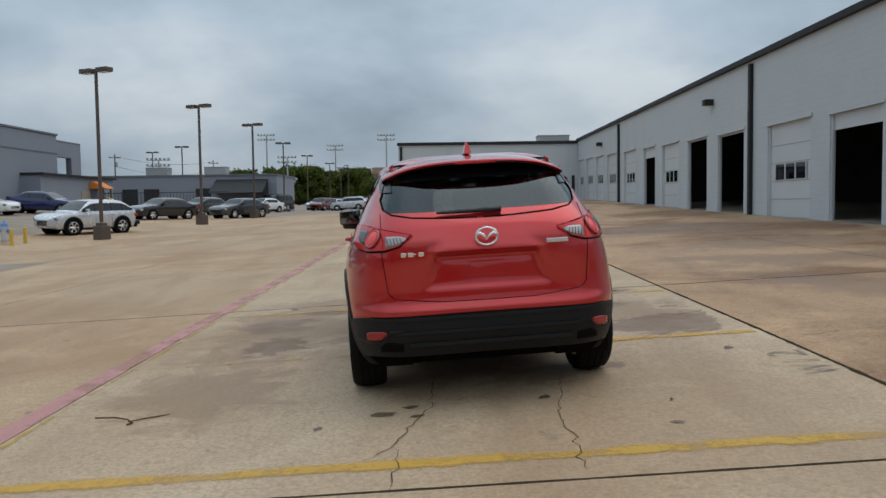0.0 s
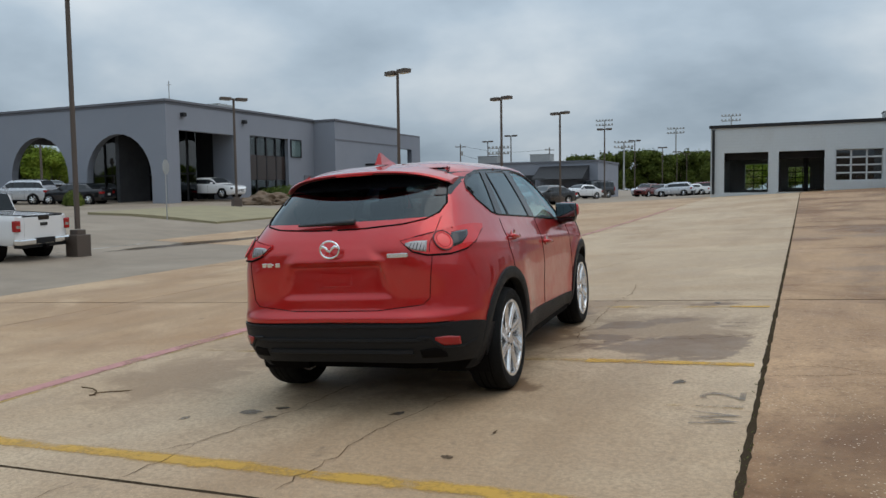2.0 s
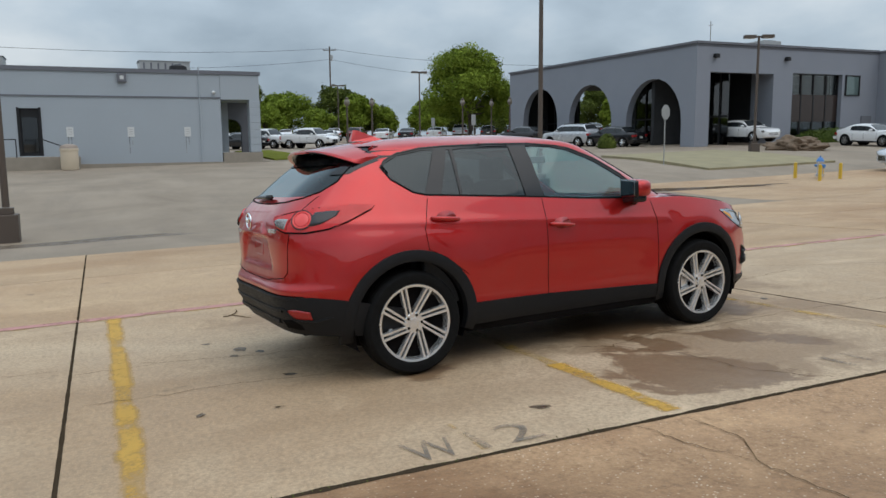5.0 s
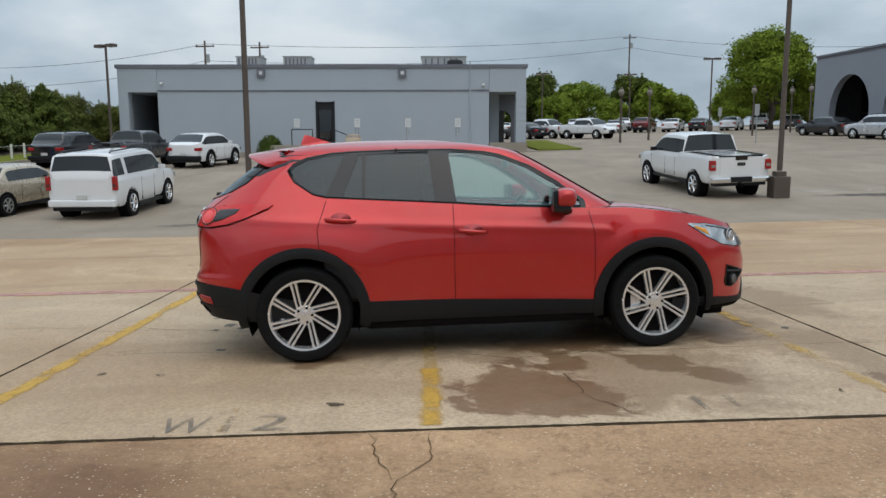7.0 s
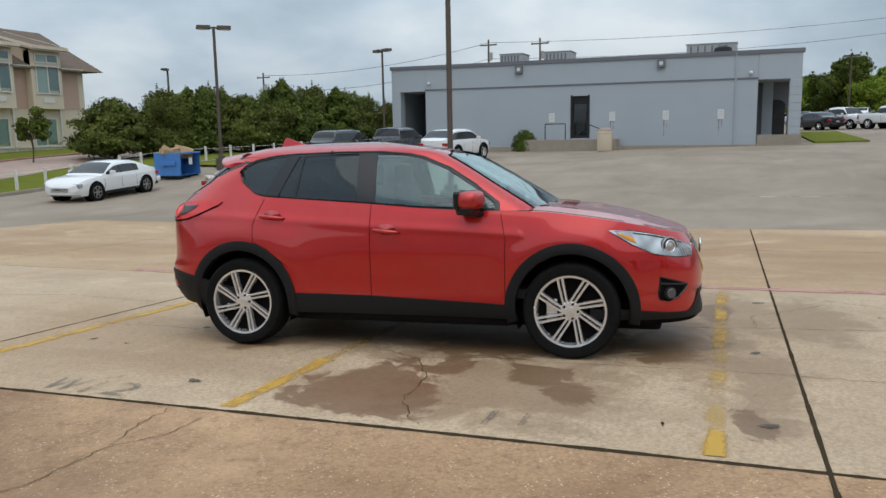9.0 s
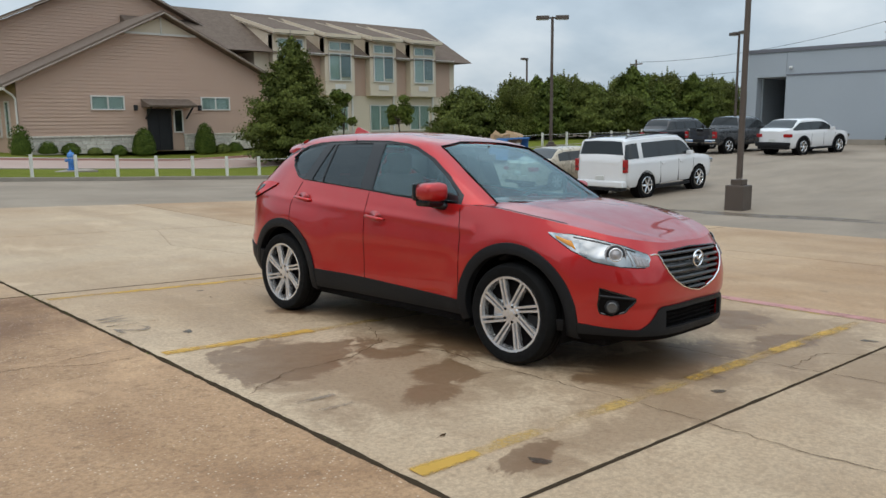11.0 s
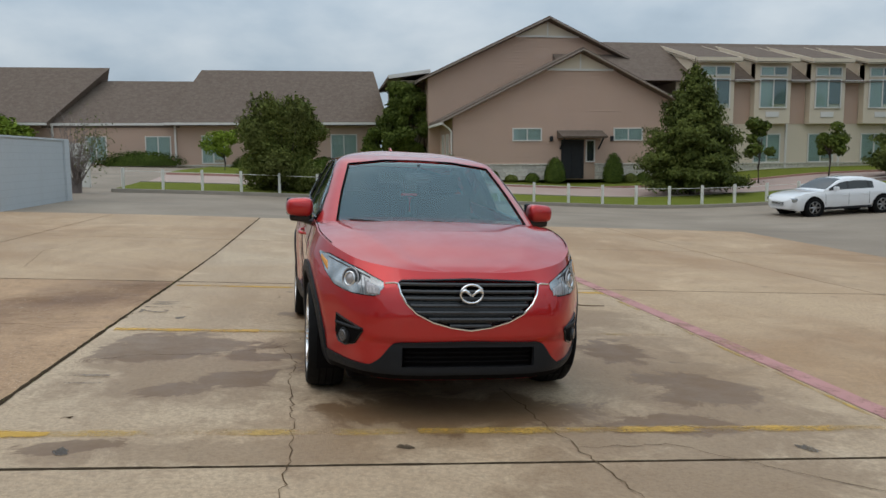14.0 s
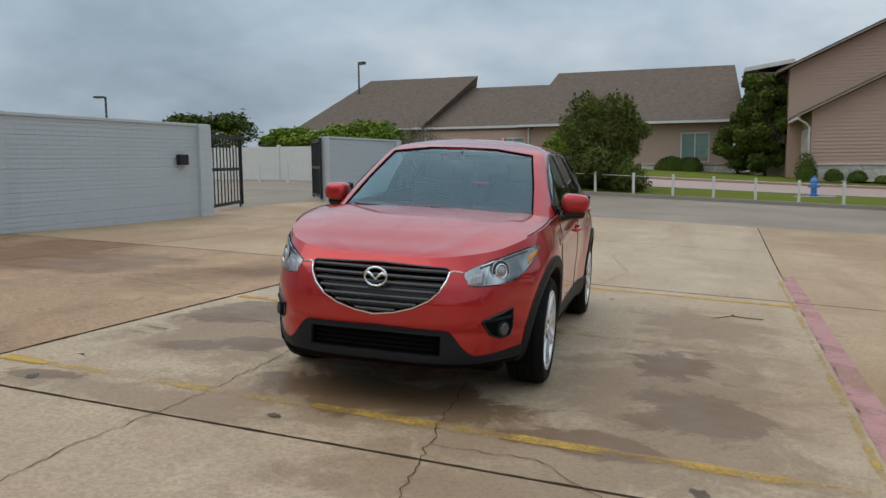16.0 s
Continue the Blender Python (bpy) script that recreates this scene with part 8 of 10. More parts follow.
        if tall_lamp or "pickup" in style:
            part("reversing_lens", box_bm(min(s * (lx[0] + 0.03), s * (lx[1] - 0.04)), max(s * (lx[0] + 0.03), s * (lx[1] - 0.04)), ly[0] - 0.004, ly[0] + 0.02, z0 + 0.10, z0 + 0.18, 0.004), M_LAMPDARK if tall_lamp else M_REVERSE, car_, "clear reversing lens")
        for py in (ws0 - 0.10, *pillars[:2]):
            part("door_gap", box_bm(s * (W / 2 - 0.03), s * (W / 2 + 0.0015), py - 0.006, py + 0.006, 0.42 if "pickup" not in style else 0.58, belt - 0.10), M_SEAM, car_)
        for py in pillars[:2]:
            part("door_handle", box_bm(s * (W / 2 - 0.02), s * (W / 2 + 0.02), py + 0.06, py + 0.24, belt - 0.20, belt - 0.165, 0.008), paint, car_)
        part("sill", box_bm(s * (W / 2 - 0.12), s * (W / 2 - 0.008), -wb / 2 + r + 0.1, wb / 2 - r - 0.1, 0.24 if "pickup" not in style else 0.40, 0.34 if "pickup" not in style else 0.50, 0.02), M_CLAD, car_)
        part("headlamp", box_bm(s * (W / 2 - 0.48), s * (W / 2 - 0.06), hl - 0.42, hl - 0.10, hood - 0.32, hood - 0.16, 0.04), M_HEADLAMP, car_, "clear headlamp")
        mb = bmesh.new()
        add_box(mb, s * (W / 2 - 0.02), s * (W / 2 + 0.19), ws0 - 0.52, ws0 - 0.40, belt + 0.02, belt + 0.16, 0.03)
        part("wing_mirror", mb, paint if style != "pickup" else M_GLOSSBLACK, car_)
    part("number_plate", box_bm(-0.16, 0.16, -hl - 0.035 - (0.06 if "pickup" in style else 0), -hl + 0.03, 0.62 if "pickup" not in style else 0.58, 0.74 if "pickup" not in style else 0.69, 0.004), M_PLATE, car_, "pale plate with plain bars")
    part("rear_bumper", box_bm(-W / 2 + 0.06, W / 2 - 0.06, -hl - 0.09, -hl + 0.15, 0.40 if "pickup" not in style else 0.54, 0.60 if "pickup" not in style else 0.72, 0.05), M_CHROME if "pickup" in style else (M_CLAD if style in ("suv", "crossover") else paint), car_)
    part("rear_valance", box_bm(-W / 2 + 0.16, W / 2 - 0.16, -hl - 0.02, -hl + 0.25, 0.28 if "pickup" not in style else 0.44, 0.41 if "pickup" not in style else 0.55, 0.03), M_CLAD, car_, "black lower valance")
    if "pickup" in style:
        part("bumper_step", box_bm(-0.36, 0.36, -hl - 0.096, -hl, 0.56, 0.725, 0.02), M_CLAD, car_, "black bumper step")
        part("hitch", box_bm(-0.06, 0.06, -hl - 0.16, -hl + 0.2, 0.42, 0.52, 0.01), M_SEAM, car_)
    part("front_grille", box_bm(-0.42, 0.42, hl - 0.09, hl - 0.0, 0.42, hood - 0.30, 0.03), M_GLOSSBLACK, car_)
    if style == "crossover":
        for s in (-1, 1):
            for y in (-wb / 2, wb / 2):
                bm = bmesh.new()
                add_path(bm, [(s * (W / 2 - 0.012), y + (r + 0.10) * math.cos(a), r + (r + 0.10) * math.sin(a)) for a in [radians(-12 + 204 * k / 20) for k in range(21)]], 0.04, 6)
                part("arch_trim", bm, M_CLAD, car_, "black wheel arch trim", smooth=50)
    if style in ("large_suv", "suv"):
        for s in (-1, 1):
            bm = bmesh.new()
            add_path(bm, [(s * (W / 2 - 0.30), y, ht + dz) for y, dz in ((rw1 + 0.2, -0.01), (rw1 + 0.3, 0.04), (-0.6, 0.06), (ws1 - 0.25, 0.03), (ws1 - 0.15, -0.02))], 0.022, 6)
            part("roof_rail", bm, M_TRIM_BLACK, car_)
    if "pickup" in style:
        # black sheet on top of the deck stands for the open bed's shade
        bm = bmesh.new()
        add_box(bm, -W / 2 + 0.16, W / 2 - 0.16, -hl + 0.12, rw0 - 0.06, deck + 0.004, deck + 0.02)
        part("bed", bm, M_SEAM, car_, "flat black sheet in place of the shaded truck bed")
        part("tailgate_panel", box_bm(-W / 2 + 0.32, W / 2 - 0.32, -hl - 0.02, -hl + 0.05, 0.68, deck - 0.03, 0.02), paint, car_)
        part("tailgate_handle", box_bm(-0.20, 0.20, -hl - 0.034, -hl + 0.02, deck - 0.13, deck + 0.01, 0.015), M_GLOSSBLACK, car_)
        part("tailgate_badge", box_bm(-0.13, 0.13, -hl - 0.034, -hl - 0.016, deck - 0.30, deck - 0.20, 0.02), M_LAMPDARK, car_)
        part("tailgate_cap", box_bm(-W / 2 + 0.30, W / 2 - 0.30, -hl - 0.015, -hl + 0.06, deck - 0.028, deck + 0.012, 0.01), M_CLAD, car_)
    return car_


def parked(x, y, heading, lift=0.0):
    """On the ground at x, y; heading in degrees from +x, the car's nose being its +y."""
    zx = (H(x + 1, y) - H(x - 1, y)) / 2
    zy = (H(x, y + 1) - H(x, y - 1)) / 2
    tilt = Vector((0, 0, 1)).rotation_difference(Vector((-zx, -zy, 1)).normalized()).to_matrix().to_4x4()
    return Matrix.Translation((x, y, H(x, y) + lift)) @ tilt @ Matrix.Rotation(radians(heading - 90), 4, "Z")


vehicle("large_suv", "large_suv", M_WHITECAR, "white full-size suv with tall red tail lamps", parked(-18.3, -9.9, 178), tall_lamp=True)
vehicle("beige_sedan", "sedan", M_GOLD, "champagne older sedan on the asphalt", parked(-18.4, -13.3, 170), rim=M_METAL)
vehicle("white_coupe", "coupe", M_WHITECAR, "white sporty sedan with dark wheels", parked(-18.4, -20.9, 2), rim=M_DISC)
vehicle("white_pickup", "pickup", M_WHITECAR, "white crew-cab pickup truck with chrome bumper", parked(-20.5, 9.2, 187), rim=M_ALLOY)
vehicle("silver_suv", "crossover", M_SILVER, "silver crossover suv beside a lamp post", parked(-17.5, 31.3, 239))
vehicle("white_crossover", "crossover", M_WHITECAR, "white crossover parked before the grey office", parked(-33.4, -11.2, 168))
vehicle("grey_pickup", "small_pickup", M_CHARCOAL, "dark grey pickup parked beside the office", parked(-33.2, -14.6, 170))
vehicle("black_suv", "suv", M_BLACKCAR, "black suv parked by the hedge", parked(-33.9, -18.0, 170))
vehicle("white_sedan", "sedan", M_WHITECAR, "white sedan before the showroom", parked(-37.1, 39.5, 2, 0.25))
vehicle("white_saloon", "coupe", M_WHITECAR, "low white sports saloon by a hedge", parked(-29.2, 42.4, -3), rim=M_DISC)
vehicle("blue_sedan", "sedan", M_BLUECAR, "dark blue sedan by the annex wall", parked(-26.9, 46.2, 0))
base_dark = vehicle("dark_sedan", "sedan", M_BLACKCAR, "black sedan in a parking row", parked(-19.3, 47.0, 236))
base_grey = vehicle("grey_sedan", "sedan", M_CHARCOAL, "charcoal grey sedan in a parking row", parked(-15.2, 51.8, 240), group="cars in the far row")
base_white = vehicle("white_hatchback", "sedan", M_WHITECAR, "white sedan in the far parking row", parked(-18.4, 74.0, 240), group="cars in the far row")
vehicle("black_van", "large_suv", M_BLACKCAR, "black boxy off-roader in the far parking row", parked(-19.2, 82.5, 240), group="cars in the far row", tall_lamp=True)
base_suv = vehicle("silver_crossover", "suv", M_SILVER, "silver suv in the far parking row", parked(-11.6, 92.5, 175), group="cars in the far row")
base_red = vehicle("red_hatchback", "suv", M_MAROON, "dark red car in the far parking row", parked(-15.6, 97.0, 250), group="cars in the far row")
base_truck = vehicle("white_truck", "small_pickup", M_WHITECAR, "white pickup in the far car park", parked(-62.5, 14.3, 40), group="cars in the far car park")
copy_thing(base_grey, parked(-19.6, 57.5, 238))
rnd = random.Random(5)
for k in range(7):
    copy_thing(rnd.choice((base_grey, base_white, base_suv)), parked(-16.5 + rnd.uniform(-1, 1), 103 + 5.2 * k, 245 + rnd.uniform(-6, 6)))
for k in range(6):
    copy_thing(rnd.choice((base_grey, base_white, base_suv, base_red)), parked(-10.5 + 0.4 * k, 99 + 5 * k, 178 + rnd.uniform(-4, 4)))
for k in range(15):
    copy_thing(rnd.choice((base_grey, base_white, base_suv, base_dark, base_red)), parked(-86 + 1.15 * k + rnd.uniform(-0.4, 0.4), 19.5 + 2.9 * k, 150 + rnd.uniform(-5, 5)))
for k in range(8):
    copy_thing(rnd.choice((base_grey, base_white, base_suv, base_dark)), parked(-99 + 0.6 * k, 8 + 3.0 * k, 160 + rnd.uniform(-5, 5)))
copy_thing(base_dark, parked(-66.0, 9.0, 220))
copy_thing(base_truck, parked(-66.6, 11.2, 40))
for ob, x, y in ((base_dark, -43.4, 32.6), (base_suv, -47.0, 31.2), (base_dark, -54.6, 31.4)):
    copy_thing(ob, parked(x, y, 200))
copy_thing(base_white, parked(-66, 42, 20))

# ---- markings, cracks and wet patches on the slabs ----


def wet_mat(name, tint, rough, cover):
    """A film of water or an old stain: darkens the slab beneath, smooth on top."""
    n = Nodes(name)
    p = n.world_pos
    mat = n.done(tint, rough, 0.0)
    n.link(n.ramp(n.noise(2.6, 5, 0.6, p), (0.30, cover * 0.6), (0.62, cover)), n.bsdf.inputs["Alpha"])
    return mat


M_WET = wet_mat("wet_concrete", (0.135, 0.085, 0.05), 0.16, 0.80)
M_DAMP = wet_mat("damp_concrete", (0.15, 0.105, 0.07), 0.34, 0.55)
M_OIL = wet_mat("oil_spots", (0.05, 0.035, 0.022), 0.45, 0.75)
M_CRACK = plain("crack_dirt", (0.11, 0.07, 0.04), 0.95, 0, 0.3, 20, Specular_IOR_Level=0.0)


def blob(name, x, y, rx, ry, mat, label, seed, turn=0.0, lift=0.0045, rough=0.45, n=72):
    """A flat patch with an uneven outline that follows the ground."""
    rnd = random.Random(seed)
    off = Vector((rnd.uniform(0, 50), rnd.uniform(0, 50), 0))
    bm = bmesh.new()
    rings = []
    for i in range(1, 6):
        ring = []
        for k in range(n):
            a = 2 * math.pi * k / n
            d = Vector((math.cos(a), math.sin(a), 0))
            f = 1 + rough * (noise.noise(d * 1.3 + off) + 0.6 * noise.noise(d * 3.5 + off) + 0.3 * noise.noise(d * 9 + off))
            u, v = d.x * rx * f * i / 5, d.y * ry * f * i / 5
            px, py = x + u * math.cos(turn) - v * math.sin(turn), y + u * math.sin(turn) + v * math.cos(turn)
            ring.append(bm.verts.new((px, py, H(px, py) + lift)))
        rings.append(ring)
    c = bm.verts.new((x, y, H(x, y) + lift))
    for k in range(n):
        bm.faces.new((c, rings[0][k], rings[0][(k + 1) % n]))
        for a, b in zip(rings, rings[1:]):
            bm.faces.new((a[k], b[k], b[(k + 1) % n], a[(k + 1) % n]))
    return tagged(part(name, bm, mat, None, smooth=True), label, "puddle", kind="structure")


blob("puddle_1", -17.3, 16.5, 0.5, 4.2, M_WET, "long dark puddle in the gutter of the drive", 11, -0.12)
blob("puddle_2", -14.5, -4.5, 0.35, 3.5, M_DAMP, "damp streak along the drive", 12, 0.06)
for k, (x, y, r) in enumerate(((-0.62, -2.23, 0.09), (-0.45, -2.10, 0.05), (-0.40, -2.31, 0.045), (0.43, -2.05, 0.05), (2.05, -0.95, 0.06), (-1.0, -2.45, 0.04), (1.95, 2.72, 0.06), (-2.1, 2.8, 0.07), (0.2, 2.7, 0.05), (1.1, -2.75, 0.04))):
    blob("oil_stain_%d" % (k + 1), x, y, r, r * 0.6, M_OIL, "small dark drip stain on concrete", 40 + k, 0.3 * k, 0.005)


def crack(name, pts, seed, width=0.008):
    """A jagged dark crack along a polyline."""
    rnd = random.Random(seed)
    fine_pts = []
    for (x0, y0), (x1, y1) in zip(pts, pts[1:]):
        n = max(2, int(math.hypot(x1 - x0, y1 - y0) / 0.06))
        for k in range(n):
            f = k / n
            fine_pts.append((x0 + (x1 - x0) * f + rnd.gauss(0, 0.012), y0 + (y1 - y0) * f + rnd.gauss(0, 0.012)))
    fine_pts.append(pts[-1])
    bm = bmesh.new()
    prev = None
    for i, (x, y) in enumerate(fine_pts):
        a = fine_pts[max(0, i - 1)]
        b = fine_pts[min(len(fine_pts) - 1, i + 1)]
        d = Vector((b[0] - a[0], b[1] - a[1]))
        d = Vector((-d.y, d.x)).normalized() * width * rnd.uniform(0.35, 1.0) * min(1, 0.3 + i / 4, 0.3 + (len(fine_pts) - i) / 6)
        vs = [bm.verts.new((x + s * d.x, y + s * d.y, H(x, y) + 0.0055)) for s in (-0.5, 0.5)]
        if prev:
            bm.faces.new((prev[0], prev[1], vs[1], vs[0]))
        prev = vs
    tagged(part(name, bm, M_CRACK), "thin dark crack in the concrete", "crack", kind="structure")


for k, pts in enumerate((
        [(-0.30, -1.3), (-0.31, -1.78), (-0.32, -2.11), (-0.45, -2.54), (-0.53, -2.87), (-0.67, -3.08)], [(-0.53, -2.87), (-0.48, -3.15), (-0.5, -3.5)],
        [(0.62, -1.5), (0.58, -1.88), (0.50, -2.26), (0.45, -2.54), (0.49, -2.9), (0.46, -3.4)],
        [(2.6, -0.38), (3.05, -0.38), (3.29, -0.54), (3.75, -0.55), (4.6, -0.75), (6.4, -0.7)], [(2.6, -0.70), (2.98, -0.65), (3.27, -0.56)],
        [(0.74, -0.3), (1.02, 0.28), (0.86, 0.8), (0.88, 1.37), (0.83, 2.23), (0.80, 2.9), (0.84, 3.5), (0.7, 4.6)],
        [(-0.56, 1.5), (-0.66, 2.22), (-0.74, 2.75), (-0.86, 3.43), (-1.1, 4.6)], [(1.0, 0.28), (1.5, 0.55), (2.1, 0.62), (2.5, 0.9)], [(-0.74, 2.75), (-1.3, 2.7), (-2.2, 3.5)],
        [(3.0, 5.4), (3.6, 5.1), (4.5, 5.3), (6.3, 5.0)], [(-6.8, -2.0), (-6.2, 0.4), (-6.5, 2.4)], [(-2.6, 3.2), (-1.2, 5.0), (-0.4, 6.6), (0.2, 9.2)], [(5.0, -9), (5.3, -6.8), (4.8, -4.6)], [(-1.1, -9.2), (-0.4, -7), (-0.9, -5), (-0.7, -3.6)])):
    crack("crack_%d" % (k + 1), pts, 70 + k)


def joint_fill(name, x0, x1, y0, y1, seed):
    """Old filler, grit and moss standing in a joint."""
    rnd = random.Random(seed)
    bm = bmesh.new()
    along_y = (y1 - y0) > (x1 - x0)
    n = int(max(x1 - x0, y1 - y0) / 0.07)
    prev = None
    for k in range(n + 1):
        f = k / n
        x, y = x0 + (x1 - x0) * f, y0 + (y1 - y0) * f
        w = (0.009 + 0.016 * abs(noise.noise(Vector((x * 2.3, y * 2.3, seed)))) + rnd.uniform(0, 0.009)) * (1.6 if seed == 1 else 1.0)
        d = (w, 0) if along_y else (0, w)
        vs = [bm.verts.new((x + s * d[0], y + s * d[1], H(x, y) + 0.002)) for s in (-0.7, 0.7)]
        if prev:
            bm.faces.new((prev[0], prev[1], vs[1], vs[0]))
        prev = vs
    tagged(part(name, bm, M_JOINT), "dark filled joint between slabs", "joint", kind="structure")


joint_fill("joint_1", 2.57, 2.57, -15, 54, 1)
joint_fill("joint_2", -11.5, 10.1, -3.5, -3.5, 2)
joint_fill("joint_3", -11.5, 10.1, 2.95, 2.95, 3)

def lay_flat(ob):
    """Lays lettering down on the slab, with a narrow first letter as in the stencil."""
    if len(ob.data.vertices) > 60:
        left = min(v.co.x for v in ob.data.vertices)
        for v in ob.data.vertices:
            v.co.x = -0.36 + (v.co.x - left) * 0.66 if v.co.x < left + 0.385 else -0.11 + (v.co.x - left - 0.40) * 1.18
    for v in ob.data.vertices:
        p = ob.matrix_basis @ v.co
        v.co = (p.x, p.y, H(p.x, p.y) + 0.0075)
    ob.matrix_basis = Matrix.Identity(4)


flat_text("bay_number", "W12", 0.40, M_BLACKPAINT, Matrix.Translation((2.50, -1.55, H(2.36, -1.55) + 0.006)) @ Vector((0, 0, 1)).rotation_difference(TILT_N).to_matrix().to_4x4() @ pose(0, 0, 0, 0, 0, 90), None, "", 0.0)
tagged(bpy.data.objects["bay_number"], "faded grey stencilled bay number on concrete", "road marking", kind="structure")
lay_flat(bpy.data.objects["bay_number"])
faint = flat_text("bay_number", "11", 0.40, M_BLACKPAINT, Matrix.Translation((2.385, 1.33, 0)) @ pose(0, 0, 0, 0, 0, 90), None, "", 0.0)
tagged(faint, "worn grey stencilled bay number on concrete", "road marking", kind="structure")
lay_flat(faint)
stripe("yellow_line_5", 2.05, 2.50, -1.575, -1.505, M_YELLOW_WORN, "short worn yellow tick on concrete")
# the wet gutter's reflection of the sky, painted on as a pale strip
stripe("white_line_1", -19.0, -18.86, 3.0, 15.0, M_WHITEPAINT_SHEEN, "pale strip painted for sky reflected in the wet gutter")
stripe("white_line_2", -13.0, -6.0, 21.4, 21.55, M_WHITEPAINT_SHEEN, "worn white line across the lot")
stripe("yellow_line_6", -11.4, -3.3, 9.38, 9.48, M_YELLOW_WORN, "worn yellow line on concrete")


def litter():
    st = thing("stick", pose(-2.33, -1.98, H(-2.33, -1.98) + 0.012), "thin bent twig lying on the concrete", "twig")
    bm = bmesh.new()
    add_path(bm, [(-0.24, 0.03, 0), (-0.1, 0.02, 0.004), (0.0, -0.03, 0.004), (0.06, -0.10, 0.0), (0.04, -0.14, 0)], 0.006, 5)
    part("stem", bm, M_CRACK, st)
    bm = bmesh.new()
    add_path(bm, [(0.03, -0.08, 0.003), (0.12, 0.0, 0.004), (0.24, 0.10, 0.0)], 0.005, 5)
    part("branch", bm, M_CRACK, st)
    for k, (x, y) in enumerate(((2.08, 2.17), (-1.5, 3.8), (1.2, -2.3))):
        lf = thing("fallen_leaf", pose(x, y, H(x, y) + 0.004, 0, 0, 40 * k) @ Matrix.Scale(0.62, 4), "small dark curled leaf on the concrete", "leaf", "fallen leaves")
        bm = bmesh.new()
        vs = [bm.verts.new(p) for p in ((-0.045, 0, 0.012), (-0.01, 0.018, 0.002), (0.045, 0.004, 0.012), (-0.005, -0.02, 0.006))]
        bm.faces.new(vs)
        bmesh.ops.solidify(bm, geom=bm.faces[:], thickness=0.003)
        part("blade", bm, M_CRACK, lf)
        part("stalk", tube_bm((0.04, 0.004, 0.01), (0.075, 0.012, 0.002), 0.002, n=4), M_CRACK, lf)


litter()

# ---- lamp posts ----


def lamp_post(x, y, h, turn, single=False, proto=[None, None]):
    z = H(x, y)
    k = 1 if single else 0
    if proto[k] is None:
        p = thing("street_lamp", pose(x, y, z, 0, 0, turn), "dark twin-headed car park lamp on a square base" if not single else "dark single-headed lamp on a tall pole", "street lamp", "car park lamps")
        part("base", box_bm(-0.26, 0.26, -0.26, 0.26, -0.3, 0.62, 0.03), M_POLE, p, "painted concrete base")
        part("collar", box_bm(-0.16, 0.16, -0.16, 0.16, 0.62, 0.76, 0.015), M_POLE, p)
        bm = bmesh.new()
        add_tube(bm, (0, 0, 0.78), (0, 0, 7.6), 0.085, 0.07, 10)
        part("pole", bm, M_POLE, p, smooth=40)
        for s in ((-1, 1) if not single else (1,)):
            arm = part("arm", box_bm(min(0, s * 0.18), max(0, s * 0.18), -0.04, 0.04, 7.5, 7.58), M_POLE, p)
            hd = part("lamp_head", box_bm(min(s * 0.16, s * 0.82), max(s * 0.16, s * 0.82), -0.2, 0.2, 7.46, 7.66, 0.03), M_POLE, p)
            part("lens", box_bm(min(s * 0.24, s * 0.76), max(s * 0.24, s * 0.76), -0.15, 0.15, 7.44, 7.459), M_SIGN, hd)
        proto[k] = p
        p.scale = (1, 1, 1)
    else:
        p = copy_thing(proto[k], pose(x, y, z, 0, 0, turn))
    p.scale = (1, 1, h / 7.62)
    return p


for x, y, h, a in ((-17.6, 10.8, 8.25, 0), (-15.5, -5.23, 8.3, 0), (-15.05, 27.3, 7.4, -25), (-14.45, 39.9, 7.1, -25), (-13.85, 50.8, 6.9, -25), (-17.8, 82.2, 7.8, 5), (-19.3, 107.4, 7.9, 5), (-19.8, 134.6, 8.2, 5),
                   (-21.2, 161.6, 8.6, 5), (-21.9, 181.7, 9.0, 5), (-31.8, 90.0, 7.4, 0), (-28.6, 31.7, 6.6, 60), (-27.2, -21.6, 7.0, 132), (-42.0, -19.2, 6.7, 60), (-70.5, 28.0, 7.2, 85), (-95.0, 26.5, 7.2, 85), (-92.2, 14.8, 7.4, 85), (-40.5, 104.0, 7.6, 0)):
    lamp_post(x, y, h, a)
for x, y, h, a in ((26.6, -53.6, 8.4, 150), (38.6, -37.9, 5.0, 10), (-41.7, -36.2, 5.6, 20)):
    lamp_post(x, y, h, a, True)


M_LANTERN = plain("smoked_lantern_glass", (0.20, 0.17, 0.14), 0.3, 0, 0.15, 6)


def short_lamp(x, y, proto=[None]):
    if proto[0] is None:
        p = thing("post_lamp", pose(x, y, H(x, y)), "short post lamp with globe lantern", "street lamp", "post lamps")
        part("post", tube_bm((0, 0, 0), (0, 0, 3.4), 0.09, 0.06, 8), M_POLE, p)
        part("globe", add_lathe(bmesh.new(), [(0.08, 3.4), (0.2, 3.55), (0.22, 3.7), (0.15, 3.9), (0.02, 3.98)], 14), M_LANTERN, p, smooth=True)
        part("cap", add_lathe(bmesh.new(), [(0.16, 3.9), (0.1, 4.02), (0.01, 4.1)], 12), M_POLE, p, smooth=True)
        proto[0] = p
    else:
        copy_thing(proto[0], pose(x, y, H(x, y)))


for x, y in ((-52, 14.5), (-55, 17.5), (-58, 27), (-57.5, 31.5), (-64, 33)):
    short_lamp(x, y)


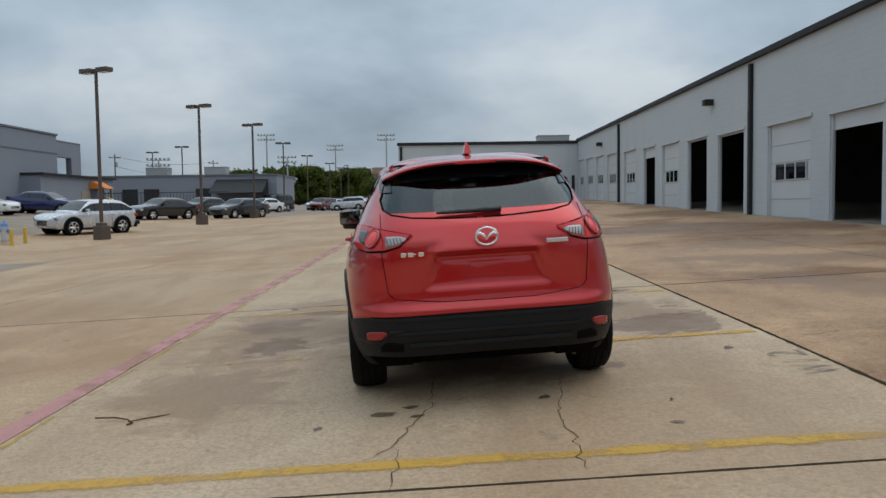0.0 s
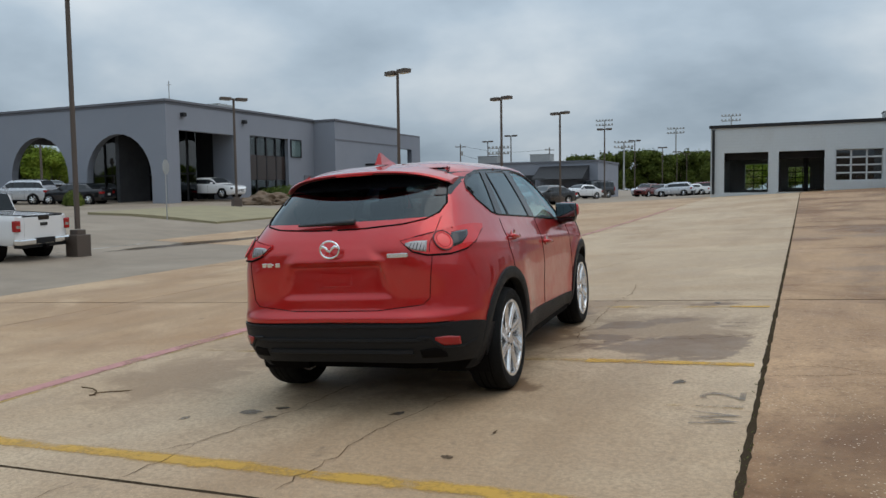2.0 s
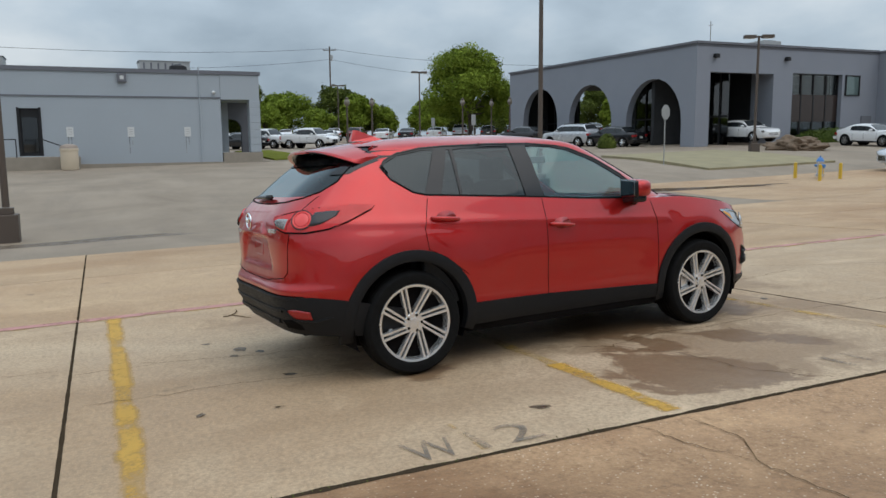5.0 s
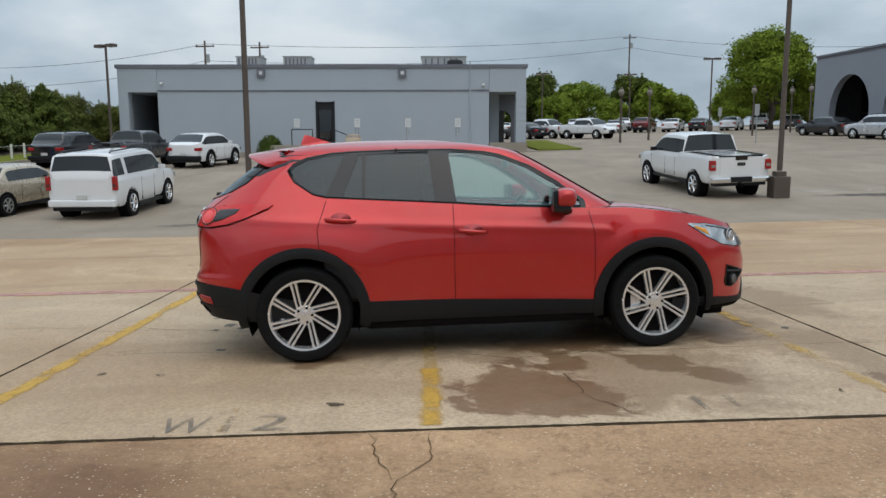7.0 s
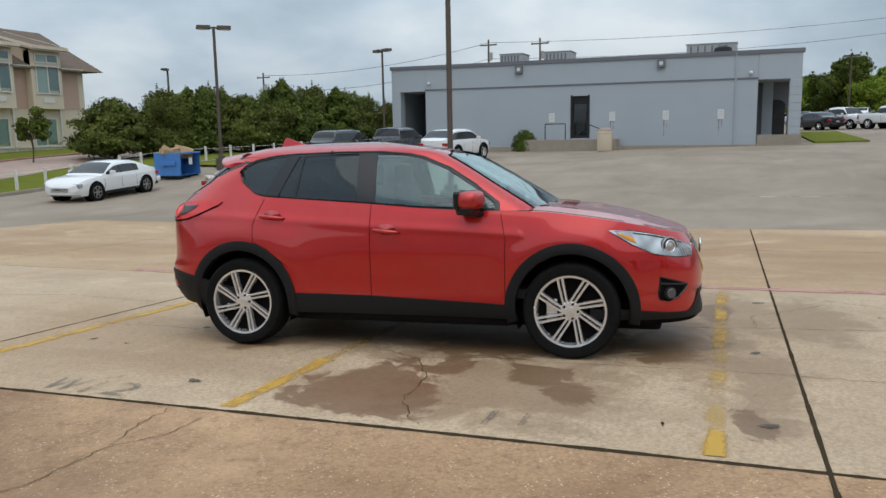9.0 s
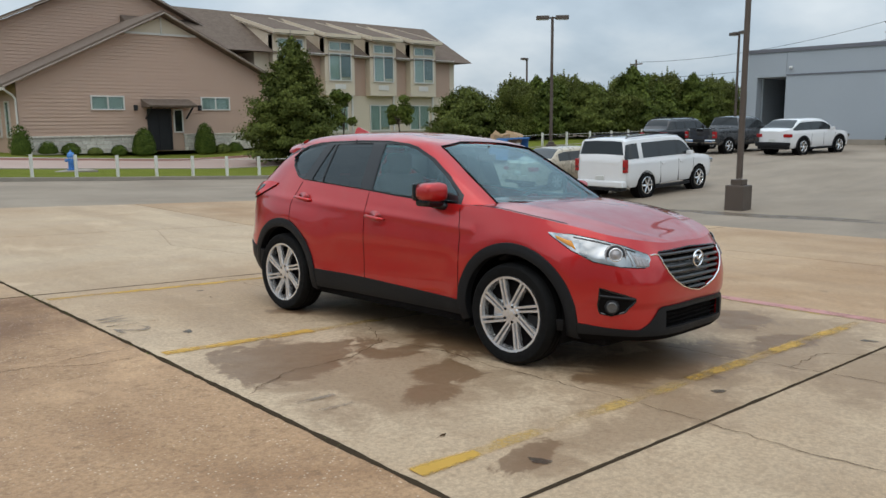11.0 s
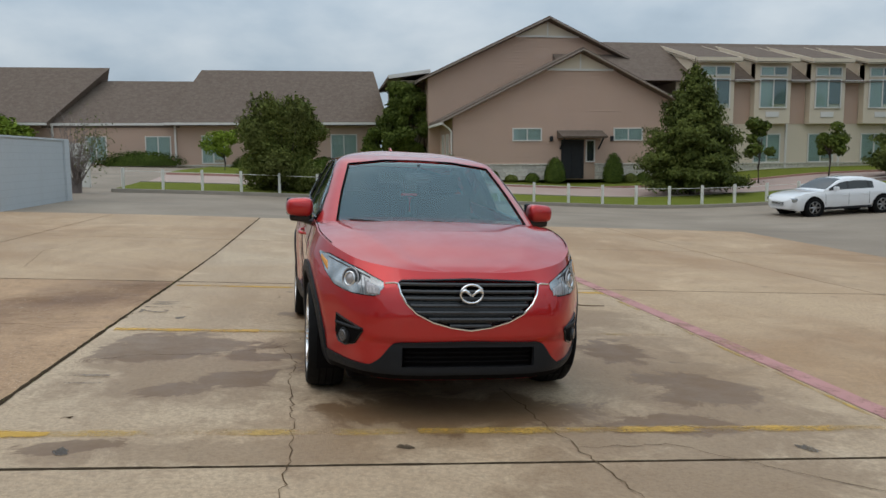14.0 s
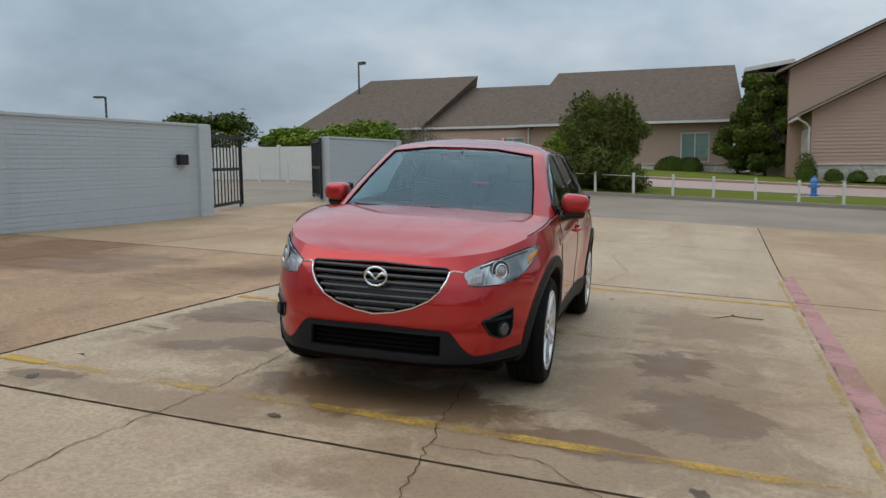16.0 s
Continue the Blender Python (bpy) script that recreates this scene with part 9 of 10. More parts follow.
def tower(x, y, h):
    t = thing("floodlight_mast", pose(x, y, H(x, y)), "tall grey floodlight mast far away", "floodlight", "floodlight masts")
    part("mast", tube_bm((0, 0, 0), (0, 0, h), 0.28, 0.16, 8), M_METAL, t)
    for k in range(2):
        part("crossbar", box_bm(-2.2, 2.2, -0.08, 0.08, h - 0.2 - 1.2 * k, h - 0.05 - 1.2 * k), M_METAL, t)
        for i in range(6):
            part("floodlight", box_bm(-2.2 + 0.85 * i - 0.2, -2.2 + 0.85 * i + 0.2, -0.3, 0.1, h - 0.1 - 1.2 * k, h + 0.35 - 1.2 * k, 0.05), M_METAL, t)


for x, y, h in ((-47, 208, 19), (-30, 221, 17.3), (-14, 202.5, 19.2), (-38, 190, 12), (-56, 150, 9)):
    tower(x, y, h)


def utility_pole(x, y, top, turn=0):
    z = H(x, y)
    p = thing("utility_pole", pose(x, y, z, 0, 0, turn), "weathered wooden utility pole with crossarm", "utility pole", "utility poles")
    part("pole", tube_bm((0, 0, -0.5), (0, 0, top - z), 0.17, 0.11, 8), M_WOODPOLE, p)
    arm = part("crossarm", box_bm(-1.1, 1.1, -0.06, 0.06, top - z - 0.7, top - z - 0.55), M_WOODPOLE, p)
    for k in (-1.0, 0, 1.0):
        part("insulator", tube_bm((k, 0, top - z - 0.55), (k, 0, top - z - 0.35), 0.05, n=6), M_METAL, arm)
    part("transformer", tube_bm((0.3, 0, top - z - 2.4), (0.3, 0, top - z - 1.5), 0.22, n=10), M_METAL, p)
    return Vector((x, y, top))


M_WOODPOLE = plain("weathered_wood", (0.12, 0.095, 0.075), 0.9, 0, 0.25, 3, 0.4)
POLES = [utility_pole(*a) for a in ((-87.0, -57.0, 9.6, 80), (-85.0, -24.7, 12.0, 80), (-86.3, -18.8, 12.0, 80), (-128.9, 35.2, 18.0, 70), (-84, 62, 12.0, 70), (-61, 141, 11.7, 40), (-48, 160, 11.5, 40))]


def wire(a, b, sag):
    c = thing("overhead_cable", None, "thin black overhead cable between poles", "cable", "overhead cables")
    bm = bmesh.new()
    pts = []
    for k in range(25):
        f = k / 24
        p = a.lerp(b, f)
        p.z -= sag * 4 * f * (1 - f)
        pts.append(p)
    add_path(bm, pts, 0.022, 4)
    part("strand", bm, M_TRIM_BLACK, c)


for a, b in ((POLES[0], POLES[1]), (POLES[1], POLES[3]), (POLES[3], POLES[4]), (POLES[5], POLES[6])):
    for dz, sag in ((-0.35, 1.0), (-2.2, 1.3)):
        wire(a + Vector((0, 0, dz)), b + Vector((0, 0, dz)), sag)

# ---- posts, hydrants, signs ----


def post_fence():
    f = thing("post_fence", None, "white wooden post and rail fence along the kerb", "fence")
    line = ((-42.0, -23.2), (-36.0, -23.1), (-33.0, -23.8), (-30.0, -24.9), (-27.0, -25.4), (10.0, -25.4))
    xs = [8.7 - 1.5 * k for k in range(34)]
    for x in xs:
        y = glide(line, x)
        z = H(x, y) + 0.1
        part("post", box_bm(x - 0.05, x + 0.05, y - 0.05, y + 0.05, z, z + 0.82, 0.008), M_FENCE_WHITE, f)
    for a, b in zip(xs, xs[1:]):
        ya, yb = glide(line, a), glide(line, b)
        bm = bmesh.new()
        add_tube(bm, (a, ya + 0.06, H(a, ya) + 0.80), (b, yb + 0.06, H(b, yb) + 0.80), 0.011, n=6)
        part("rail", bm, M_FENCE_WHITE, f)


post_fence()
M_BLUE = plain("blue_hydrant_paint", (0.05, 0.20, 0.50), 0.4, 0, 0.15, 6)
M_BOLLARD = plain("yellow_bollard_paint", (0.62, 0.40, 0.04), 0.5, 0, 0.12, 4)


def hydrant(x, y, body, label):
    h = thing("fire_hydrant", pose(x, y, H(x, y) + 0.08), label, "fire hydrant")
    part("barrel", add_lathe(bmesh.new(), [(0.17, 0.0), (0.17, 0.06), (0.12, 0.07), (0.12, 0.56), (0.15, 0.58), (0.15, 0.63)], 20), body, h, smooth=35)
    part("bonnet", add_lathe(bmesh.new(), [(0.155, 0.63), (0.14, 0.70), (0.08, 0.78), (0.03, 0.80), (0.03, 0.86), (0.005, 0.87)], 20), M_BLUE, h, smooth=40)
    for s in (-1, 1):
        part("nozzle", tube_bm((s * 0.10, 0, 0.46), (s * 0.23, 0, 0.46), 0.06, n=10), M_BLUE, h)
    part("pumper_nozzle", tube_bm((0, 0.10, 0.42), (0, 0.22, 0.42), 0.08, n=10), M_BLUE, h)
    part("flange", add_lathe(bmesh.new(), [(0.19, 0.08), (0.19, 0.12)], 16), body, h)


hydrant(-5.6, -28.5, M_BLUE, "blue fire hydrant on the lawn")
hydrant(-17.6, 24.2, M_SILVER, "silver and blue fire hydrant between yellow posts")
part("pad", box_bm(-6.4, -4.8, -29.2, -27.8, H(-5.6, -28.5) + 0.0, H(-5.6, -28.5) + 0.135, 0.01), M_KERB)
tagged(bpy.data.objects["pad"], "small concrete pad in the lawn", "pad", kind="structure")
for x, y in ((-18.3, 23.6), (-16.9, 23.4), (-18.0, 24.8), (-17.1, 24.8)):
    b = thing("bollard", pose(x, y, H(x, y)), "yellow steel bollard guarding the hydrant", "bollard", "yellow bollards")
    part("post", tube_bm((0, 0, -0.1), (0, 0, 0.60), 0.07, n=14), M_BOLLARD, b)
    part("dome", add_lathe(bmesh.new(), [(0.07, 0.60), (0.05, 0.64), (0.01, 0.66)], 14), M_BOLLARD, b, smooth=True)


def road_sign(x, y, h, octagon, turn):
    s = thing("road_sign", pose(x, y, H(x, y), 0, 0, turn), "back of a small grey road sign on a post", "sign")
    part("post", tube_bm((0, 0, 0), (0, 0, h), 0.03, n=6), M_METAL, s)
    bm = bmesh.new()
    if octagon:
        ring = [(0.38 * math.cos(math.pi / 8 + math.pi / 4 * k), 0.38 * math.sin(math.pi / 8 + math.pi / 4 * k) + h - 0.35) for k in range(8)]
    else:
        ring = rect(-0.15, 0.15, h - 0.75, h)
    panel(bm, ring, [], facing_south(-0.04), 0.02)
    part("plate", bm, M_METAL, s)


road_sign(-25.2, 22.4, 2.9, True, 109)
road_sign(-45.6, 22.0, 2.6, False, 60)
road_sign(-60, 25, 2.4, False, 60)

# kerb island and spoil heap before the showroom
bm = bmesh.new()
sheet(bm, steps(-31.0, -22.5, 1.2), steps(22.8, 31.0, 1.2), lambda x, y: H(x, y) + 0.12, 0, 0.2)
M_BED = plain("dry_grass_and_gravel", (0.30, 0.255, 0.15), 0.95, 0, 0.35, 1.2, 0.6)
tagged(part("planting_bed", bm, M_BED), "sparse planting bed with kerb before the showroom", "lawn", kind="structure")
M_SOIL = plain("brown_soil", (0.17, 0.115, 0.075), 0.95, 0, 0.35, 5, 0.8)


def heap():
    bm = bmesh.new()
    bmesh.ops.create_icosphere(bm, subdivisions=5, radius=1)
    for v in bm.verts:
        f = 1 + 0.35 * noise.noise(v.co * 2.2) + 0.18 * noise.noise(v.co * 7)
        v.co = Vector((v.co.x * 1.9 * f, v.co.y * 1.5 * f, max(-0.1, v.co.z * 0.8 * f)))
    h = thing("soil_heap", pose(-29.4, 35.7, H(-29.4, 35.7) + 0.02) @ Matrix.Scale(0.92, 4), "heap of brown soil and mulch", "heap")
    part("mound", bm, M_SOIL, h, smooth=True)
    bm = bmesh.new()
    rnd = random.Random(3)
    for k in range(160):
        a, r = rnd.uniform(0, 6.28), rnd.uniform(0.2, 1.7)
        add_box(bm, r * math.cos(a) - 0.05, r * math.cos(a) + rnd.uniform(0.02, 0.12), r * math.sin(a) * 0.8 - 0.04, r * math.sin(a) * 0.8 + 0.05, 0.75 * (1 - r / 2) - 0.1, 0.75 * (1 - r / 2) + rnd.uniform(0, 0.1))
    part("clods", bm, M_SOIL, h)


heap()


def dumpster():
    d = thing("dumpster", pose(-24.2, -21.9, H(-24.2, -21.9), 0, 0, 12) @ Matrix.Scale(0.80, 4), "blue steel dumpster overfilled with cardboard", "dumpster")
    bm = bmesh.new()
    panel(bm, rect(-1.25, 1.25, 0.15, 1.45), [], facing_north(0.8), 1.6)
    bmesh.ops.delete(bm, geom=[f for f in bm.faces if f.normal.z > 0.9], context="FACES")
    part("body", bm, M_BLUE, d)
    for s in (-1, 1):
        part("side_pocket", box_bm(s * 1.25, s * 1.36, -0.3, 0.5, 0.75, 0.98, 0.01), M_BLUE, d)
        part("skid", box_bm(s * 1.0 - 0.08, s * 1.0 + 0.08, -0.75, 0.75, 0.0, 0.15), M_TRIM_BLACK, d)
    part("rim", box_bm(-1.3, 1.3, 0.78, 0.86, 1.38, 1.48, 0.01), M_BLUE, d)
    rnd = random.Random(8)
    for k in range(9):
        bm = box_bm(-0.35, 0.35, -0.25, 0.25, 0, 0.3)
        bmesh.ops.rotate(bm, verts=bm.verts, cent=(0, 0, 0), matrix=Euler((rnd.uniform(-0.6, 0.6), rnd.uniform(-0.6, 0.6), rnd.uniform(0, 3))).to_matrix())
        bmesh.ops.translate(bm, verts=bm.verts, vec=(-1.0 + 0.25 * k, rnd.uniform(-0.4, 0.4), 1.25 + rnd.uniform(0, 0.2)))
        part("cardboard", bm, M_CARD, d, "crumpled cardboard box")
    part("emblem", box_bm(-0.22, 0.22, 0.801, 0.806, 0.75, 1.15), M_SIGN, d, "pale emblem")


M_CARD = plain("cardboard", (0.38, 0.25, 0.14), 0.9, 0, 0.15, 4)
dumpster()

# ---- far buildings ----
far = thing("grey_annex", None, "long low grey building with dark awning far away", "building", kind="structure")
part("wall", box_bm(-52, -19, 84, 95, 0.8, 5.0), M_STUCCO, far)
part("parapet", box_bm(-52.1, -18.9, 83.9, 95.1, 5.0, 5.2), M_STUCCO_DARK_SHADE, far)
# flat near-black sheets on the solid wall paint the shade of openings
for x in (-40, -36, -33.5, -27.5):
    bm = bmesh.new()
    panel(bm, arch(x - 1.5, x + 1.5, 1.0, 2.6) if x < -37 else rect(x - 0.9, x + 0.9, 1.0, 3.6), [], facing_south(83.97), 0.02)
    part("opening", bm, M_SHADE_BLACK, far)
bm = bmesh.new()
panel(bm, [(80.6, 3.0), (84, 4.6), (84, 3.0)], [], Matrix(((0, 0, 1, -20.0), (1, 0, 0, 0), (0, 1, 0, 0), (0, 0, 0, 1))), 6.0)
part("awning", bm, M_TRIM_BLACK, far, "black fabric awning")
for x in (-34, -27):
    u = thing("roof_unit", pose(x, 88, 5.2), "pale rooftop unit on a low building", "air conditioner", "rooftop units")
    part("case", box_bm(-1.3, 1.3, -0.8, 0.8, 0, 1.0, 0.03), M_METAL, u)
    part("top_cap", box_bm(-1.35, 1.35, -0.85, 0.85, 1.0, 1.06), M_METAL, u)
M_TERRACOTTA = plain("terracotta_render", (0.36, 0.22, 0.15), 0.9, 0, 0.1, 0.2)
ter = thing("terracotta_building", None, "distant terracotta coloured building", "building", kind="structure")
part("wall", box_bm(-34, -14, 252, 262, 0, 12.0), M_TERRACOTTA, ter)
part("wall", box_bm(-22, -14, 251, 263, 12.0, 14.0), M_TERRACOTTA, ter)
part("roof", box_bm(-34.4, -13.6, 251.6, 262.4, 11.8, 12.1), M_TRIM_TAN, ter)
M_ORANGE = plain("orange_play_fabric", (0.70, 0.20, 0.03), 0.6, 0, 0.1, 2)


def playground():
    p = thing("play_tower", pose(-32.6, 67.6, H(-32.6, 67.6)) @ Matrix.Diagonal((0.85, 0.85, 0.74, 1)), "wooden play tower with orange canopy and yellow slide", "playground")
    for x in (-1.0, 1.0):
        for y in (-1.0, 1.0):
            part("post", box_bm(x - 0.07, x + 0.07, y - 0.07, y + 0.07, 0, 2.5), M_WOODPOLE, p)
    bm = bmesh.new()
    panel(bm, [(-1.4, 2.4), (1.4, 2.4), (0, 3.3)], [], facing_south(-1.2), 2.4)
    part("canopy", bm, M_ORANGE, p, "orange canopy")
    part("deck", box_bm(-1.0, 1.0, -1.0, 1.0, 1.1, 1.22), M_WOODPOLE, p)
    bar(p, "slide", (1.0, 0, 1.25), (3.2, 0, 0.15), 0.6, 0.12, M_BOLLARD, "yellow slide")


playground()
fence2 = thing("metal_fence", None, "dark metal picket fence before the low building", "fence")
for k in range(60):
    x = -40 + 0.32 * k
    part("picket", box_bm(x - 0.02, x + 0.02, 69.98, 70.02, H(x, 70), H(x, 70) + 1.5), M_GATE, fence2)
for z in (0.2, 1.4):
    part("rail", box_bm(-40, -21, 69.97, 70.03, H(-30, 70) + z, H(-30, 70) + z + 0.06), M_GATE, fence2)

# ---- trees and shrubs ----


def leaf_mat(name, a, b, dark):
    n = Nodes(name)
    col = n.mix(n.island(), a, b)
    col = n.mix(n.ramp(n.noise(0.7, 3, 0.5), (0.4, 0.0), (0.65, 0.6)), col, dark)
    mat = n.done(col, 0.7, None, Specular_IOR_Level=0.12)
    n.bsdf.inputs["Transmission Weight"].default_value = 0.0
    n.bsdf.inputs["Subsurface Weight"].default_value = 0.0
    return mat


M_LEAF_OAK = leaf_mat("fresh_green_leaves", (0.13, 0.19, 0.018), (0.25, 0.32, 0.045), (0.075, 0.12, 0.013))
M_LEAF_DARK = leaf_mat("dark_green_leaves", (0.048, 0.072, 0.012), (0.150, 0.185, 0.036), (0.030, 0.043, 0.008))
M_LEAF_OLIVE = leaf_mat("olive_green_leaves", (0.060, 0.080, 0.016), (0.185, 0.205, 0.050), (0.045, 0.046, 0.014))
M_NEEDLE = leaf_mat("conifer_sprays", (0.055, 0.074, 0.014), (0.150, 0.170, 0.038), (0.034, 0.046, 0.009))
M_HEDGE = leaf_mat("hedge_leaves", (0.042, 0.068, 0.011), (0.105, 0.145, 0.024), (0.026, 0.044, 0.008))
M_BARK = plain("brown_bark", (0.085, 0.065, 0.05), 0.95, 0, 0.3, 6, 0.6)
M_TWIG = plain("grey_dry_twigs", (0.20, 0.16, 0.14), 0.95, 0, 0.2, 6)


def leaf_mesh(name, pts, normals, sizes, seed):
    """Many small pointed leaves as one mesh; each is a bent pair of triangles."""
    rng = np.random.default_rng(seed)
    n = len(pts)
    d = normals + rng.normal(0, 0.6, (n, 3))
    d /= np.linalg.norm(d, axis=1)[:, None] + 1e-9
    r = rng.normal(0, 1, (n, 3))
    a = np.cross(d, r)
    a /= np.linalg.norm(a, axis=1)[:, None] + 1e-9
    b = np.cross(d, a)
    s = sizes[:, None]
    v = np.stack([pts - a * s, pts + b * s * 0.5 + d * s * 0.12, pts + a * s, pts - b * s * 0.5 + d * s * 0.12], 1).reshape(-1, 3)
    f = np.arange(4 * n).reshape(-1, 4)
    me = bpy.data.meshes.new(name)
    me.from_pydata(v.tolist(), [], f.tolist())
    return me


def lobes_points(lobes, n, seed, shell=0.55):
    """Points in the outer part of ellipsoids (centre, radii)."""
    rng = np.random.default_rng(seed)
    vol = np.array([r[0] * r[1] * r[2] for _, r in lobes]) ** 0.75
    pick = rng.choice(len(lobes), n, p=vol / vol.sum())
    d = rng.normal(0, 1, (n, 3))
    d /= np.linalg.norm(d, axis=1)[:, None]
    rad = (shell + (1 - shell) * rng.random(n)) ** 0.8
    # ragged outline: the reach varies with direction
    c = np.array([lobes[i][0] for i in pick], float)
    r = np.array([lobes[i][1] for i in pick], float)
    wob = 1 + 0.16 * np.sin(d[:, 0] * 7 + pick) * np.cos(d[:, 1] * 6 + 2 * pick) + 0.12 * np.sin(d[:, 2] * 11 + d[:, 0] * 9)
    return c + d * r * (rad * wob)[:, None], d


def crown_lobes(seed, w, h0, h1, n, flat=0.8):
    rnd = random.Random(seed)
    out = []
    for k in range(n):
        a = rnd.uniform(0, 2 * math.pi)
        t = rnd.random()
        z = h0 + (h1 - h0) * t
        reach = w * (0.30 + 0.55 * math.sin(math.pi * min(0.95, 0.25 + 0.62 * t))) * rnd.uniform(0.35, 0.85)
        r = w * rnd.uniform(0.22, 0.38)
        out.append(((reach * math.cos(a), reach * math.sin(a), z), (r, r, r * flat)))
    return out


def broad_tree(name, label, m, w, h, seed, mat, leaves=9000, size=0.16, trunk=0.2, low=0.28, lobes=22, group="", shoots=0):
    t = thing(name, m, label, "tree", group)
    lb = crown_lobes(seed, w, h * (low + 0.12), h * 0.86, lobes)
    tips = random.Random(seed + 500)
    for (x, y, z), r in [tips.choice(lb) for _ in range(shoots)]:
        k = tips.uniform(0.5, 1.0)
        lb.append(((x + tips.uniform(-0.7, 0.7) * r[0], y + tips.uniform(-0.7, 0.7) * r[1], z + r[2] * 0.9), (0.10 * k, 0.10 * k, r[2] * 0.75 * k)))
    bm = bmesh.new()
    rnd = random.Random(seed)
    add_path(bm, [(0, 0, -0.2), (0.03 * h * rnd.uniform(-1, 1), 0.02 * h, h * low * 0.7), (0.03 * h * rnd.uniform(-1, 1), -0.01 * h, h * (low + 0.25)), (0, 0, h * 0.75)], [trunk * 1.25, trunk, trunk * 0.7, trunk * 0.2], 8)
    part("trunk", bm, M_BARK, t, smooth=True)
    bm = bmesh.new()
    for (c, r) in lb[:12]:
        z0 = h * low + rnd.uniform(0, 0.2) * h
        c = Vector(c)
        mid = Vector((c.x * 0.5, c.y * 0.5, (z0 + c.z) / 2 - 0.03 * h))
        add_path(bm, [(0, 0, z0), mid, c, c * 1.1], [trunk * 0.5, trunk * 0.32, trunk * 0.15, 0.01], 5)
    part("branchwork", bm, M_BARK, t, smooth=True)
    p, d = lobes_points(lb, leaves, seed)
    rng = np.random.default_rng(seed)
    me = leaf_mesh("crown", p, d, size * (0.6 + 0.8 * rng.random(len(p))), seed)
    me.materials.append(mat)
    ob = new("crown", me)
    ob.parent = t
    return t


def conifer(name, label, m, w, h, seed, leaves=9000, size=0.17, group="", base=0.06, mat=None):
    """A broad young cedar: whorls of rising boughs, dense sprays, a ragged tip."""
    t = thing(name, m, label, "tree", group)
    rnd = random.Random(seed)
    rng = np.random.default_rng(seed)
    bm = bmesh.new()
    add_path(bm, [(0, 0, -0.2), (0, 0, h * 0.5), (0, 0, h * 0.97)], [0.16, 0.09, 0.015], 8)
    part("trunk", bm, M_BARK, t, smooth=True)
    boughs = []
    for k in range(150):
        f = (k + rnd.random()) / 150
        z = h * (base + 0.90 * f)
        a = k * 2.4 + rnd.uniform(-0.4, 0.4)
        reach = w / 2 * (1 - f) ** 0.72 * (0.72 + 0.5 * rnd.random()) * (0.75 + 0.25 * min(1, f * 7 + 0.35))
        up = 0.35 + 0.5 * f
        boughs.append((z, a, max(0.12, reach), up))
    bm = bmesh.new()
    for z, a, reach, up in boughs[::3]:
        e = (reach * 0.8 * math.cos(a), reach * 0.8 * math.sin(a), z + reach * 0.8 * up * 0.5)
        add_path(bm, [(0, 0, z), e], [0.035, 0.01], 4)
    part("branchwork", bm, M_BARK, t)
    wts = np.array([b[2] ** 1.5 for b in boughs])
    pick = rng.choice(len(boughs), leaves, p=wts / wts.sum())
    arr = np.array(boughs)[pick]
    s = 0.25 + 0.78 * rng.random(leaves) ** 0.6
    spread = 0.10 + 0.16 * s * (1.15 - s)
    r = arr[:, 2] * s
    px = r * np.cos(arr[:, 1]) + rng.normal(0, 1, leaves) * spread * arr[:, 2] * 0.9
    py = r * np.sin(arr[:, 1]) + rng.normal(0, 1, leaves) * spread * arr[:, 2] * 0.9
    pz = arr[:, 0] + r * arr[:, 3] * 0.5 + rng.normal(0, 1, leaves) * 0.10
    p = np.stack([px, py, np.maximum(pz, 0.05)], 1)
    d = np.stack([np.cos(arr[:, 1]), np.sin(arr[:, 1]), 0.6 * np.ones(leaves)], 1)
    me = leaf_mesh("crown", p, d, size * (0.5 + 0.9 * rng.random(leaves)), seed)
    me.materials.append(mat or M_NEEDLE)
    ob = new("crown", me)
    ob.parent = t
    return t


def shrub(name, label, m, rx, ry, h, seed, mat, leaves=1500, size=0.07, group=""):
    s = thing(name, m, label, "shrub", group)
    rng = np.random.default_rng(seed)
    d = rng.normal(0, 1, (leaves, 3))
    d /= np.linalg.norm(d, axis=1)[:, None]
    d[:, 2] = np.abs(d[:, 2])
    k = (0.72 + 0.3 * rng.random(leaves))[:, None]
    p = d * np.array([rx, ry, h]) * k + np.array([0, 0, 0.05])
    me = leaf_mesh("foliage", p, d, size * (0.6 + 0.8 * rng.random(leaves)), seed)
    me.materials.append(mat)
    ob = new("foliage", me)
    ob.parent = s
    bm = bmesh.new()
    bmesh.ops.create_icosphere(bm, subdivisions=3, radius=1)
    for v in bm.verts:
        v.co = Vector((v.co.x * rx * 0.75, v.co.y * ry * 0.75, max(-0.05, v.co.z) * h * 0.75))
    part("core", bm, mat, s)
    return s


def on(x, y, turn=0, lift=0.0):
    return pose(x, y, H(x, y) + lift, 0, 0, turn)


broad_tree("oak_tree", "broad fresh-green oak beside the showroom", on(-76.9, 36.9), 6.0, 10.2, 3, M_LEAF_OAK, 40000, 0.15, 0.35, 0.22, 30)
conifer("cedar_tree", "dense dark green cedar on the lawn", on(-17.2, -30.4, 0, 0.1), 5.0, 6.9, 5, 52000, 0.085, base=0.01)
broad_tree("bushy_tree", "wide bushy olive-green tree on the lawn", on(2.6, -27.0, 0, -0.05), 2.25, 4.15, 8, M_LEAF_OLIVE, 48000, 0.06, 0.10, -0.09, 44, shoots=60)
